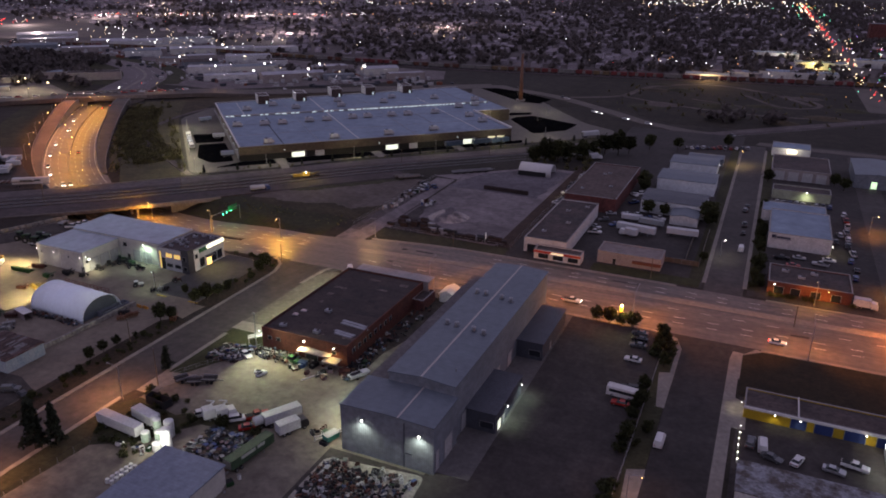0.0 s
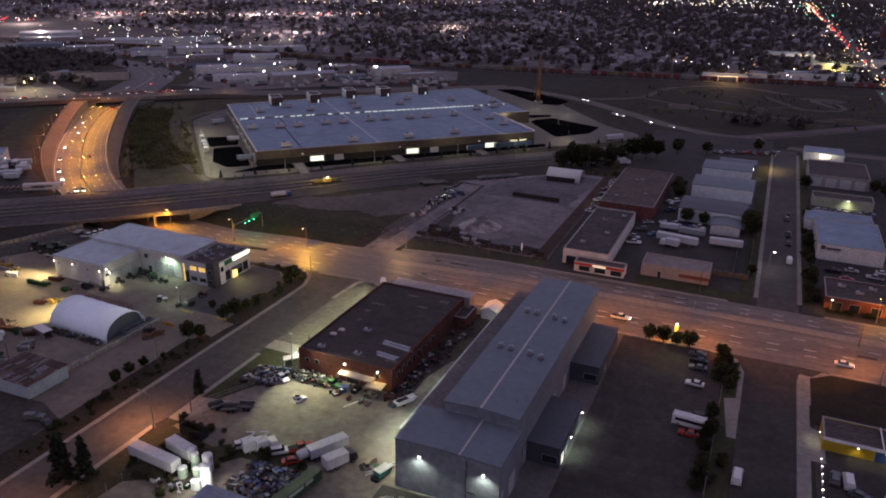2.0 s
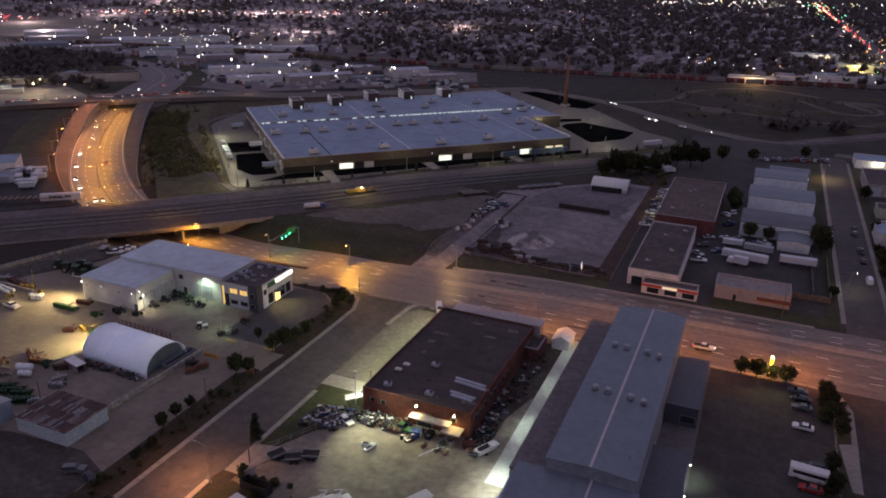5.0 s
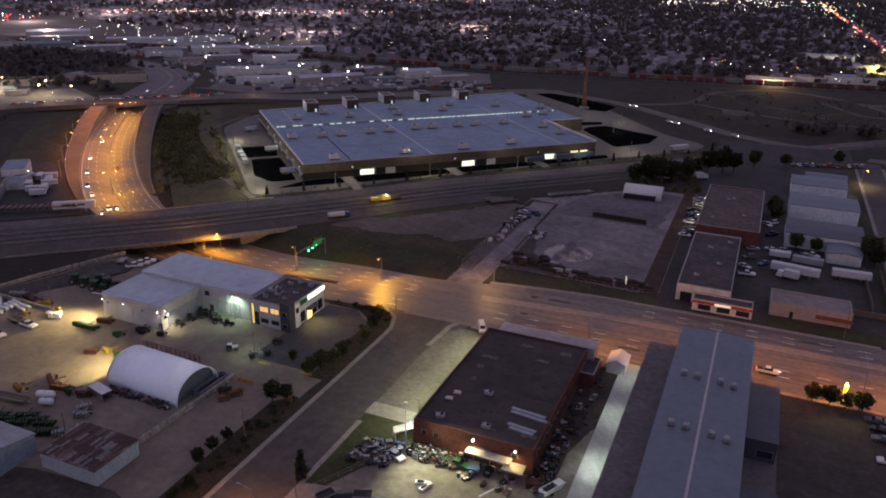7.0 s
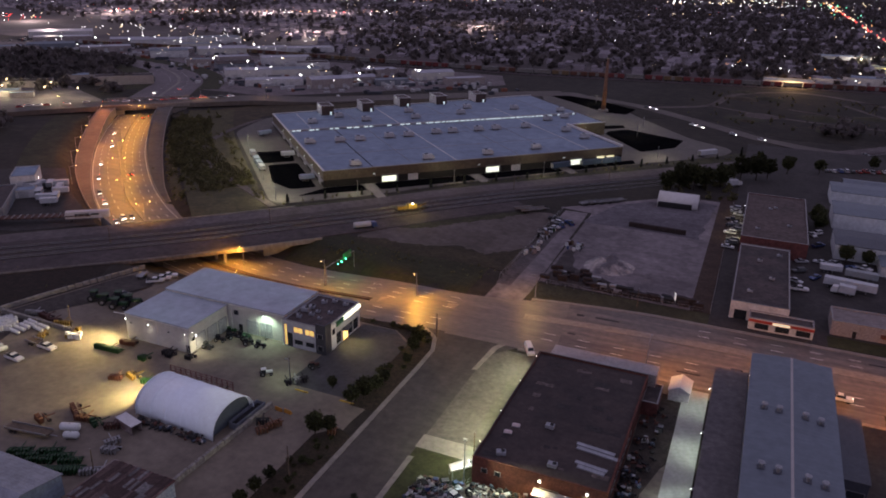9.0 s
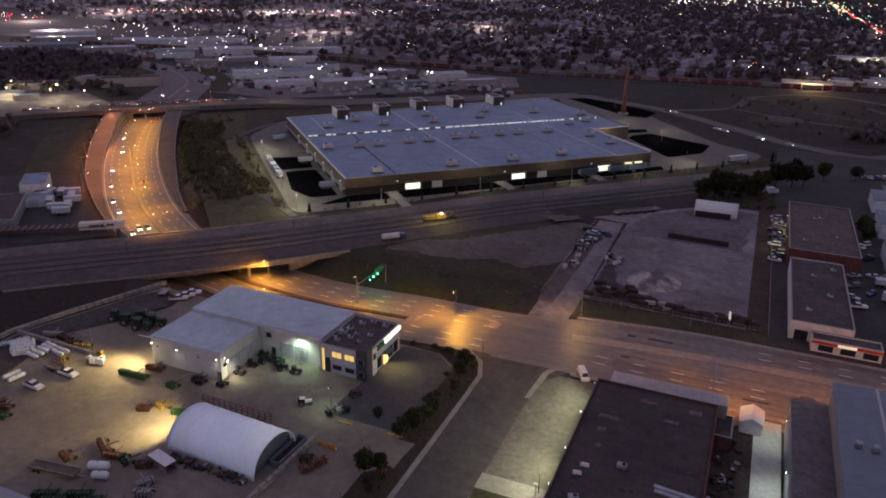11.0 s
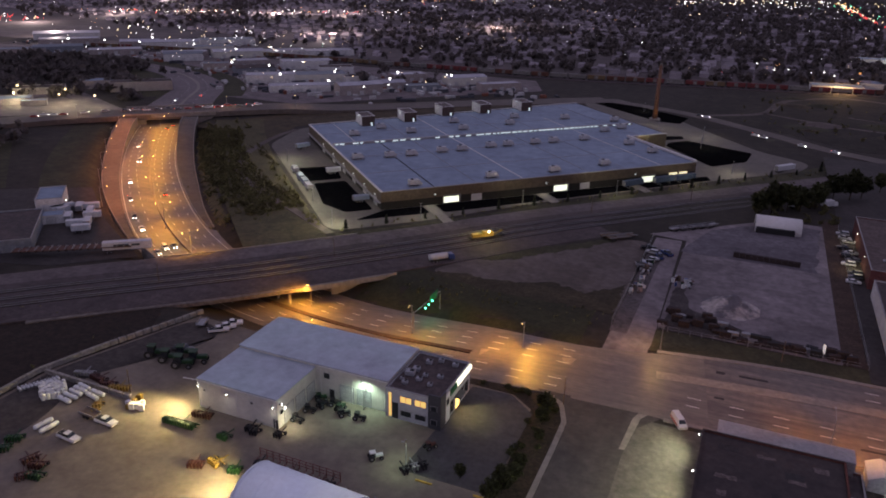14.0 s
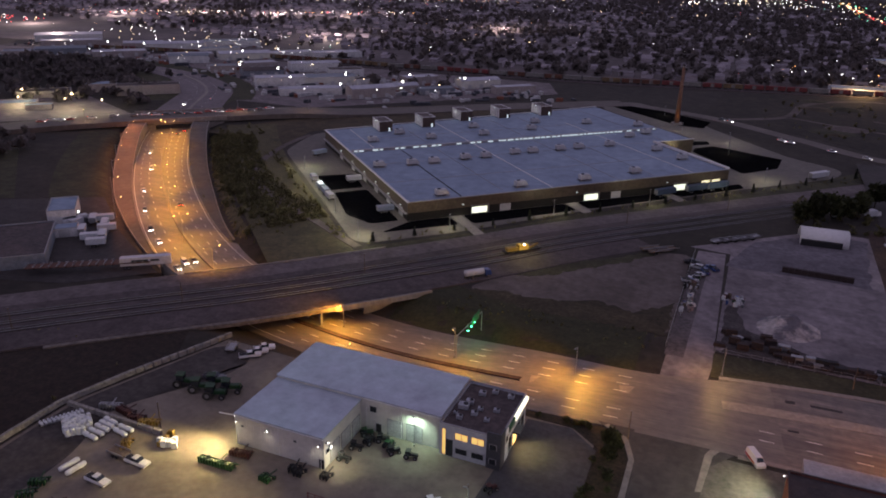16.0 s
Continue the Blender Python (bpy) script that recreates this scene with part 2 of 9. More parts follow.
def part(name, shape, mat, parent, label="", smooth=False):
    ob = new(name, shape.mesh(name, mat, smooth))
    ob.parent = parent
    return tagged(ob, label) if label else ob


def thing(name, label, category, x=0, y=0, z=0, turn=0, group="", kind=""):
    ob = new(name)
    ob.matrix_basis = pose(x, y, z, 0, 0, turn)
    ob.empty_display_size = 0.2
    return tagged(ob, label, category, group, kind)


def solid(name, shape, mat, label, category="", group="", kind="", smooth=False):
    """A thing or a piece of the setting that is one mesh."""
    return tagged(new(name, shape.mesh(name, mat, smooth)), label, category, group, kind)


# ---- lie of the land ----
def smooth(path, step=4.0):
    """A curve through the points, resampled."""
    p = np.array(path, float)
    q = np.vstack([2 * p[0] - p[1], p, 2 * p[-1] - p[-2]])
    out = []
    for k in range(len(p) - 1):
        a, b, c, d = q[k:k + 4]
        n = max(1, int(np.linalg.norm(c - b) / step))
        for s in np.arange(n) / n:
            out.append(0.5 * (2 * b + (c - a) * s + (2 * a - 5 * b + 4 * c - d) * s * s + (3 * b - a - 3 * c + d) * s ** 3))
    out.append(p[-1])
    return np.array(out)


# the trunk road: along y = 225, down under the railway, up past the far bridge; x, y, z, half width
TRUNK = smooth([(-120, 223.6, 0, 16.9), (-150, 220.2, 0, 13.7), (-180, 221, -1.2, 14.4), (-212, 224, -3.8, 14.6), (-240, 229, -5.2, 14.9), (-268, 236, -5.4, 14.5), (-300, 250, -5.0, 14.5),
                (-335, 274, -4.4, 17), (-372, 307, -4.0, 20.5), (-405, 341, -4.0, 22), (-436, 378, -4.0, 22.5), (-458, 408, -4.0, 22.5), (-480, 442, -3.4, 21.5), (-501, 484, -1.6, 20), (-519, 516, -1.3, 19), (-547, 545, -1.3, 18), (-588, 571, -1.3, 15),
                (-640, 588, -1.3, 13), (-700, 598, -1.3, 13), (-790, 600, -1.3, 13)])
RAIL = smooth([(-620, -150, 0.5), (-420, 80, 0.5), (-318, 182, 0.5), (-266, 230, 0.5), (-232, 266, 0.4), (-211, 290, 0.2), (-176, 331, 0), (-77, 430, -0.4), (60, 566, -0.8), (260, 740, -1), (700, 1080, -1)], 8)


def north(x, y):
    """Metres north-west of the railway's middle."""
    return (x + 211) * -0.705 + (y - 290) * 0.709


def land(x, y):
    """The ground's natural height, cut down to the trunk road."""
    x, y = np.asarray(x, float), np.asarray(y, float)
    s = np.clip((north(x, y) - 10) / 14, 0, 1)
    z = -1.5 * s * s * (3 - 2 * s)
    near = np.full(x.shape, 1e9)
    cut = np.zeros(x.shape)
    for a, b, c, w in TRUNK:
        d = np.hypot(x - a, y - b) - w
        better = d < near
        near, cut = np.where(better, d, near), np.where(better, c, cut)
    bank = cut - 0.25 + np.clip(near - 1.0, 0, None) * 0.42
    return np.where((x < -122) & (near < 60), np.minimum(z - 0.02, bank), z - 0.02)


def ground_sheet():
    fine_x, fine_y = np.arange(-640, 131, 3.0), np.arange(60, 661, 3.0)
    grow = np.cumsum(4.0 * 1.17 ** np.arange(34))
    xs = np.r_[fine_x[0] - grow[::-1], fine_x, fine_x[-1] + grow]
    ys = np.r_[fine_y[0] - grow[::-1], fine_y, fine_y[-1] + grow]
    X, Y = np.meshgrid(xs, ys)
    Z = land(X, Y)
    Z[(X < -620) | (Y > 640) | (X > 140)] = np.where(north(X, Y) > 17, -1.52, -0.02)[(X < -620) | (Y > 640) | (X > 140)]
    n, m = len(xs), len(ys)
    I = np.arange(n * m).reshape(m, n)
    F = np.stack([I[:-1, :-1], I[:-1, 1:], I[1:, 1:], I[1:, :-1]], -1).reshape(-1, 4)
    me = bpy.data.meshes.new("ground")
    me.from_pydata(np.stack([X, Y, Z], -1).reshape(-1, 3).tolist(), [], F.tolist())
    me.materials.append(EARTH)
    me.polygons.foreach_set("use_smooth", [True] * len(me.polygons))
    tagged(new("ground", me), "dark rough grass and bare earth of a city's edge", "ground", kind="structure")


ground_sheet()


def sheet(name, poly, mat, label, z=0.03, category="pavement", thick=0.0):
    """A level sheet of ground cover with its edge."""
    s = M().prism(poly, z - 0.12 - thick, z)
    return solid(name, s, mat, label, category, kind="structure")


def rect(x0, x1, y0, y1):
    return [(x0, y0), (x1, y0), (x1, y1), (x0, y1)]


def ribbon(path, lo, hi, dz, thick=0.1, dash=None):
    """A band along a path between two sideways offsets (to the right of its way); dash: (on, off) metres."""
    s = M()
    p = np.asarray(path, float)
    d = np.gradient(p[:, :2], axis=0)
    d /= np.linalg.norm(d, axis=1)[:, None]
    nrm = np.stack([d[:, 1], -d[:, 0]], 1)
    lo, hi = np.broadcast_to(lo, len(p)), np.broadcast_to(hi, len(p))
    L, R = p[:, :2] + nrm * lo[:, None], p[:, :2] + nrm * hi[:, None]
    z = p[:, 2] + dz
    if dash:
        run = np.r_[0, np.cumsum(np.linalg.norm(np.diff(p[:, :2], axis=0), axis=1))]
        at = 0.0
        while at + dash[0] < run[-1]:
            e = [at, at + dash[0]]
            q = [[np.interp(t, run, A[:, j]) for j in (0, 1)] + [np.interp(t, run, z)] for A in (L, R) for t in e]
            s.add(q, [(0, 2, 3, 1)])
            at += sum(dash)
        return s
    n = len(p)
    vs = [(*a, c) for a, c in zip(L, z)] + [(*a, c) for a, c in zip(R, z)] + [(*a, c - thick) for a, c in zip(L, z)] + [(*a, c - thick) for a, c in zip(R, z)]
    fs = []
    for k in range(n - 1):
        fs += [(k, n + k, n + k + 1, k + 1), (k, k + 1, 2 * n + k + 1, 2 * n + k), (n + k, 3 * n + k, 3 * n + k + 1, n + k + 1)]
    return s.add(vs, fs)


def rounded(poly, r=3.0, n=4):
    """A polygon with its corners rounded off."""
    out = []
    k = len(poly)
    for i in range(k):
        p, c, q = (Vector(poly[(i + j) % k]) for j in (-1, 0, 1))
        a, b = c + (p - c).normalized() * r, c + (q - c).normalized() * r
        for s in range(n + 1):
            t = s / n
            out.append(tuple((1 - t) ** 2 * a + 2 * t * (1 - t) * c + t * t * b))
    return out


def ragged(pts, seed=1, step=1.6, amp=0.9):
    """An outline with uneven edges."""
    r = random.Random(seed)
    out = []
    for p, q in zip(pts, pts[1:] + pts[:1]):
        n = max(1, int(math.hypot(q[0] - p[0], q[1] - p[1]) / step))
        out += [(p[0] + (q[0] - p[0]) * k / n + r.uniform(-amp, amp), p[1] + (q[1] - p[1]) * k / n + r.uniform(-amp, amp)) for k in range(n)]
    return out


# ---- ground covers ----
sheet("yard_ground", [(-272, 100), (-152, 100), (-152, 158), (-150, 178), (-157, 181), (-157, 202), (-190, 203), (-236, 203), (-258, 204), (-272, 164)], surf("brown_gravel", (0.215, 0.184, 0.148), 0.15, 0.045, 0.95, bump=0.15, fine=0.6, c2=(0.124, 0.102, 0.084), mottled=0.9), "worn gravel yard of a machinery dealer", 0.02)
sheet("yard_ground", rounded([(-271, 104), (-256, 104), (-256, 150), (-262, 165), (-246, 190), (-246, 200), (-258, 202), (-271, 164)], 6), surf("dark_yard_dirt", (0.080, 0.069, 0.062), 0.3, 0.06, 0.95, bump=0.2, fine=0.7, c2=(0.042, 0.036, 0.033), mottled=0.9), "darker trodden dirt of the outer yard", 0.045)
sheet("parking_ground", [(-175, 165.5), (-155.9, 165.5), (-156.2, 196), (-163, 202), (-173, 201.5)], surf("blue_grey_asphalt", (0.072, 0.069, 0.073), 0.2, 0.06, 0.85, bump=0.1, fine=0.9, c2=(0.048, 0.045, 0.047), mottled=0.8), "dark asphalt customer parking", 0.05)
sheet("yard_ground", [(-133, 60), (-55, 60), (-55, 123), (-77, 123), (-77, 150), (-92, 150), (-92, 200), (-54, 205), (-54, 206), (-92, 206), (-119, 150), (-131, 150), (-131, 126)], GRAVEL, "trodden gravel scrap yard", 0.02)
sheet("parking_ground", rect(-134.5, -118.5, 158, 204.5), surf("pale_worn_asphalt", (0.124, 0.116, 0.098), 0.22, 0.12, 0.85, bump=0.1, fine=0.9, c2=(0.082, 0.076, 0.068), mottled=0.7), "pale worn asphalt parking beside the brick building", 0.03)
sheet("parking_ground", [(-78, 60), (-15, 60), (-15, 206), (-54, 206), (-54, 118), (-78, 118)], ASPHALT, "dark patched asphalt parking lot", 0.04)
sheet("apron", rect(-54, -45.8, 120, 206), surf("worn_apron", (0.125, 0.118, 0.118), 0.16, 0.12, 0.85, bump=0.06, fine=0.9, c2=(0.085, 0.080, 0.080), mottled=0.8), "worn grey concrete loading apron", 0.08)
sheet("yard_ground", [(-88, 149.5), (-84, 149.5), (-84, 172), (-88, 164)], GRAVEL, "trodden gravel beside the alley", 0.03)
sheet("alley", rect(-84, -78.2, 137, 205), surf("pale_slab", (0.40, 0.40, 0.39), 0.12, 0.15, 0.85, bump=0.05, fine=0.8, c2=(0.30, 0.30, 0.29), mottled=0.8), "pale concrete alley beside the metal hall", 0.06)
sheet("storage_lot", rect(4, 60, 100, 179), ASPHALT, "worn asphalt lot of a storage yard", 0.03)
sheet("lawn", [(3.3, 180), (160, 180), (160, 206.2), (8.6, 206.2), (3.3, 202)], surf("dark_dry_turf", (0.026, 0.020, 0.011), 0.35, 0.06, 0.95, bump=0.4, fine=1.0, c2=(0.012, 0.011, 0.007), mottled=0.8), "mown grass verge beside the wide road", 0.05, "lawn")
sheet("lawn", [(-131, 126), (-119, 150), (-119, 157.5), (-134.5, 157.5), (-134.5, 128)], LAWN, "strip of mown grass beside the street", 0.05, "lawn")
sheet("yard_ground", [(-230, 60), (-157.2, 60), (-157.2, 107), (-166, 110.5), (-186, 109), (-230, 96)], bpy.data.materials["dark_yard_dirt"], "dark oily dirt below the rusty shed", 0.05)
sheet("planting_bed", [(-156.8, 90), (-149.2, 90), (-149.2, 152.5), (-153, 154.5), (-157.2, 150)], surf("dark_mulch", (0.050, 0.034, 0.022), 0.4, 0.2, 0.95, bump=0.6, fine=2.0, c2=(0.026, 0.022, 0.012)), "bark mulch bed along the street", 0.05, "planting bed")
sheet("planting_bed", [(-155.6, 163.5), (-149.2, 163.5), (-149.2, 199), (-154, 205), (-174, 205), (-174, 202.5), (-163, 202.5), (-156, 197)], bpy.data.materials["dark_mulch"], "dark planting bed at the street corner", 0.06, "planting bed")
sheet("grass_bank", [(-135, 60), (-135, 110), (-131, 116), (-118, 113.5), (-110, 120), (-96, 119), (-96, 114.5), (-110, 113), (-118.5, 101.5), (-127, 96.5), (-129, 78), (-129, 60)], GRASS, "rough weeds round the trailers", 0.035, "grass")
sheet("lawn", [(-17.2, 60), (-12.8, 60), (-12.8, 200), (-15, 203.5), (-19, 204.5), (-17.2, 198)], GRASS, "narrow grass strip along the street", 0.06, "lawn")
sheet("vacant_lot", rounded([(-212, 264), (-203, 279), (-160, 322), (-149, 324), (-148.2, 258), (-168, 256), (-190, 256)], 4), DIRT, "bare vacant lot with pale dirt and weeds", 0.02, "vacant lot")
sheet("grass_patch", ragged([(-213, 262), (-202, 266), (-188, 265), (-172, 271), (-160, 268), (-149.5, 280), (-149.5, 256.8), (-190, 256.8)], 3), surf("brown_rough_grass", (0.060, 0.048, 0.026), 0.35, 0.12, 0.95, bump=0.4, fine=1.0, c2=(0.026, 0.022, 0.012), mottled=0.6), "rough brown grass before the vacant lot", 0.06, "grass")
sheet("weed_patch", ragged([(-205, 278), (-192, 283), (-176, 300), (-160, 318), (-162, 320), (-182, 302)], 5), GRASS, "weeds at the vacant lot's edge", 0.06, "grass")
sheet("dark_soil", ragged([(-134.5, 253.5), (-96, 253.5), (-98, 259), (-110, 260), (-118, 265), (-129, 270), (-131.5, 284), (-134.5, 286)], 7, 2.4, 0.7), surf("black_soil", (0.080, 0.068, 0.066), 0.3, 0.2, 0.95, bump=0.3, fine=1.0, c2=(0.040, 0.034, 0.033)), "dark soil under the stacked timber", 0.06)
sheet("dark_yard", [(-92.1, 150.5), (-87.5, 150.5), (-87.5, 160), (-84.5, 172), (-84.1, 198), (-92.1, 198)], surf("oily_dirt", (0.060, 0.048, 0.042), 0.3, 0.2, 0.95, bump=0.4, fine=2.0, c2=(0.028, 0.024, 0.022)), "oily dark dirt between the buildings", 0.045)
sheet("track", [(-148, 233.6), (-136.5, 236.4), (-136, 243), (-137.5, 330), (-147, 330)], PALE_GRAVEL, "pale gravel track into the yards", 0.05, "track")
sheet("yard_ground", [(-148.4, 246), (-143.4, 246), (-142.6, 300), (-142, 318), (-147.6, 318)], surf("dark_gravel", (0.120, 0.104, 0.104), 0.3, 0.10, 0.95, bump=0.2, fine=0.8, c2=(0.060, 0.052, 0.052), mottled=0.7), "dark gravel strip with discarded things", 0.075)
sheet("yard_ground", ragged([(-137, 319), (-92, 318), (-89, 366), (-104, 369), (-128, 348)], 12, 4, 0.8), surf("blue_grey_gravel", (0.160, 0.145, 0.162), 0.25, 0.05, 0.95, bump=0.2, fine=0.6, c2=(0.090, 0.080, 0.090), mottled=0.7), "blue-grey trodden gravel at the yard's end", 0.06)
sheet("yard_ground", [(-136, 254), (-88, 252), (-88, 372), (-106, 372), (-150, 333), (-136, 331)], PALE_GRAVEL, "pale gravel contractor's yard", 0.035)
sheet("verge", rect(-88, -82, 252.2, 380), MULCH, "dark brown strip along the fence", 0.045, "verge")
sheet("yard_strip", [(-136, 238.5), (-124, 241), (-100, 244), (-82, 244.4), (-82, 252), (-136, 252)], GRASS, "weedy verge at the yard's road side", 0.03, "verge")
sheet("shop_lot", rect(-82, -12, 245, 500), SHOP_ASPHALT, "worn asphalt round the workshops", 0.015)
sheet("lawn", rect(-50, -13, 245, 252), LAWN, "mown grass before the workshops", 0.05, "lawn")
sheet("block_ground", rect(2, 60, 245, 490), SHOP_ASPHALT, "worn asphalt round the far workshops", 0.015)
sheet("grass_strip", rect(-17, -12.5, 252, 470), GRASS, "grass strip along the street", 0.03, "verge")
sheet("grass_strip", rect(2, 6, 250, 470), GRASS, "dark hedge-grown strip along the street", 0.03, "verge")


# ---- roads ----
def road(name, shape, label, mat=ROAD):
    return solid(name, shape, mat, label, "road", kind="structure")


EAST = np.array([(x, 225, 0) for x in np.arange(-124, 900, 8.0)])
north_side = np.interp(EAST[:, 0], [-124, -102, -90], [14.6, 17.6, 18.2])
trunk_w = TRUNK[:, 3]
steps = np.arange(len(TRUNK))
lane_w = np.where((steps < 50) | (steps > 104), trunk_w, np.minimum(trunk_w, 13.4))
road("road", ribbon(TRUNK[103:, :3], -lane_w[103:], lane_w[103:], 0.06, 0.3), "dusky far highway bending away", surf("pale_worn_asphalt_far", (0.170, 0.145, 0.148), 0.15, 0.06, 0.8, bump=0.08, fine=0.5, c2=(0.125, 0.106, 0.110), mottled=0.7))
road("road", ribbon(TRUNK[:104, :3], -lane_w[:104], lane_w[:104], 0.06, 0.3), "wide sodium-lit asphalt highway sinking under the railway", surf("highway_asphalt", (0.165, 0.138, 0.120), 0.20, 0.34, 0.55, bump=0.08, fine=0.5, c2=(0.092, 0.078, 0.070), spec=0.5, mottled=0.8, stretch=(0.09, 1.0, 1.0)))
road("road", ribbon(EAST, -north_side, 17.8 + 0 * north_side, 0.055, 0.3), "wide worn asphalt trunk road with many lanes", ROAD_EW)
WEST1 = np.array([(-141.8 + (0 if y > 60 else -0.02 * (60 - y)), y, 0) for y in np.arange(-60, 209, 6.0)])
west_e = np.where(WEST1[:, 1] < 117, 6.1, 7.4)
SIDE = surf("side_street_asphalt", (0.082, 0.072, 0.067), 0.20, 0.06, 0.8, bump=0.08, fine=0.5, c2=(0.050, 0.044, 0.042), mottled=0.8)
road("road", ribbon(WEST1, -6.0 + 0 * west_e, west_e, 0.045), "plain worn asphalt side street", SIDE)
road("road", M().prism([(-147.8, 190), (-134.4, 190), (-133.6, 200), (-128, 207.5), (-158, 207.5), (-150, 200)], -0.1, 0.05), "flared asphalt mouth of the side street", SIDE)
EAST1 = np.array([(-6.2, y, 0) for y in np.arange(-60, 209, 6.0)])
road("road", ribbon(EAST1, -6.4, 6.4, 0.045), "dark asphalt side street beside the parking lot", SHOP_ASPHALT)
road("road", M().prism([(-12.6, 190), (0.2, 190), (2, 200), (7, 207.5), (-20, 207.5), (-14, 200)], -0.1, 0.05), "flared asphalt mouth of the side street", SHOP_ASPHALT)
NORTH1 = np.array([(-5.3, y, 0) for y in np.arange(242, 480, 6.0)])
road("road", ribbon(NORTH1, -6.2, 6.2, 0.05), "narrow asphalt street between workshops", SIDE)
FAR_E = np.array([(49, y, 0) for y in np.arange(242, 476, 6.0)])
road("road", ribbon(FAR_E, -5.5, 5.5, 0.05), "asphalt side street lit orange by lamps", SIDE)


def kerb(shape, label="pale concrete kerb"):
    return solid("kerb", shape, CONCRETE, label, "kerb", kind="structure")


kerb(ribbon([(x, 206.6, 0) for x in range(-128, -18, 6)], -0.6, 0.6, 0.15, 0.3))
kerb(ribbon([(x, 206.6, 0) for x in range(8, 400, 8)], -0.6, 0.6, 0.15, 0.3))
kerb(ribbon([(-134, 239.0, 0), (-124, 240.6, 0)] + [(-112, 242.2, 0), (-100, 243.4, 0)] + [(x, 243.6, 0) for x in range(-92, -16, 6)], -0.6, 0.9, 0.15, 0.3))
kerb(ribbon([(x, 243.6, 0) for x in range(8, 400, 8)], -0.6, 0.9, 0.15, 0.3))
solid("median", ribbon(smooth([(-178, 220.4, -1.1), (-166, 222.2, -0.65), (-155, 223.8, -0.15), (-136, 225.9, 0), (-111, 228.8, 0), (-88, 230.2, 0), (-60, 231, 0), (60, 231.4, 0), (400, 231.4, 0)], 6), -1.7, 1.8, 0.11, 0.25), surf("worn_median", (0.275, 0.240, 0.205), 0.16, 0.12, 0.85, bump=0.06, fine=0.9, c2=(0.21, 0.185, 0.16), mottled=0.8), "pale worn concrete median strip", "median", kind="structure")
solid("median", ribbon(TRUNK[14:38, :3], -2.6, -1.0, 0.32, 0.5), MULCH, "dark earth-filled median of the sinking road", "median", kind="structure")
for pts in ([(-148.4, y, 0) for y in range(-60, 190, 6)] + [(-148.6, 196, 0), (-151, 203, 0), (-156, 206.8, 0)],
            [(-135.4, y, 0) for y in range(-60, 120, 6)], [(-134.0, y, 0) for y in range(128, 158, 6)],
            [(-13.0, y, 0) for y in range(-60, 128, 6)], [(-13.0, y, 0) for y in range(178, 200, 4)] + [(-15, 204, 0), (-19, 206.8, 0)]):
    kerb(ribbon(pts, -0.7, 0.5, 0.14, 0.3))
solid("pavement", ribbon([(1.7, y, 0) for y in range(-60, 200, 6)] + [(2.3, 203, 0)], -1.5, 1.3, 0.13, 0.25), CONCRETE, "pale concrete pavement along the street", "pavement", kind="structure")
sheet("corner", [(0.6, 188), (3.4, 188), (3.4, 202), (9, 206.4), (6.6, 206.8), (2.2, 200)], CONCRETE, "pale concrete street corner", 0.12)
sheet("driveway", [(3, 164), (6, 164), (6, 176), (3, 178)], CONCRETE, "pale concrete driveway of the storage yard", 0.08)
sheet("driveway", [(-134.6, 118), (-131, 118), (-126, 130), (-134.6, 128)], CONCRETE, "pale concrete yard entrance", 0.08)
sheet("island", [(-135.4, 191), (-134.2, 191.4), (-132.9, 204.4), (-131.6, 207.0), (-133.4, 207.4), (-134.6, 204)], CONCRETE, "pale concrete corner island", 0.12)
sheet("slab", rect(-134.8, -119, 155.5, 160.5), CONCRETE, "pale concrete slab beside the grass", 0.07)
for y0, y1 in ((112, 139.5), (165.5, 184)):
    sheet("driveway", [(-14.6, y0), (-12.6, y0), (-12.6, y1), (-16.4, y1 - 1.5)], CONCRETE, "pale concrete driveway over the grass strip", 0.09)
for pts in ([(-11.8, y, 0) for y in range(250, 470, 8)], [(1.2, y, 0) for y in range(250, 470, 8)]):
    kerb(ribbon(pts, -0.7, 0.7, 0.13, 0.25))


def marks(path, offs, dash, mat, label):
    s = M()
    for o in offs:
        r = ribbon(path, o - 0.14, o + 0.14, 0.075, 0.01, dash)
        s.add(r.v, r.f)
    solid("lane_marking", s, mat, label, "road marking", kind="structure")


marks(EAST[13:70], [0.6], (3.2, 6.5), PAINT_WHITE, "worn white dashes of the turning lane")
marks(EAST[0:70], [6.4, 10.1], (3.2, 6.5), PAINT_WHITE, "worn white dashes between lanes")
marks(EAST[5:70], [-10.6, -14.2], (3.2, 6.5), PAINT_WHITE, "worn white dashes between lanes")
marks(TRUNK[8:100, :3], [-9.5, -5.8, 2.6, 6.2, 9.8], (3.2, 6.5), PAINT_WHITE, "worn white dashes on the highway")
for o in (-12.6, 12.6):
    marks(TRUNK[30:100, :3], [o], None, PAINT_WHITE, "white edge line of the highway")
kerb(ribbon(TRUNK[34:100, :3], -0.45, 0.45, 0.9, 1.0), "concrete median barrier of the highway")


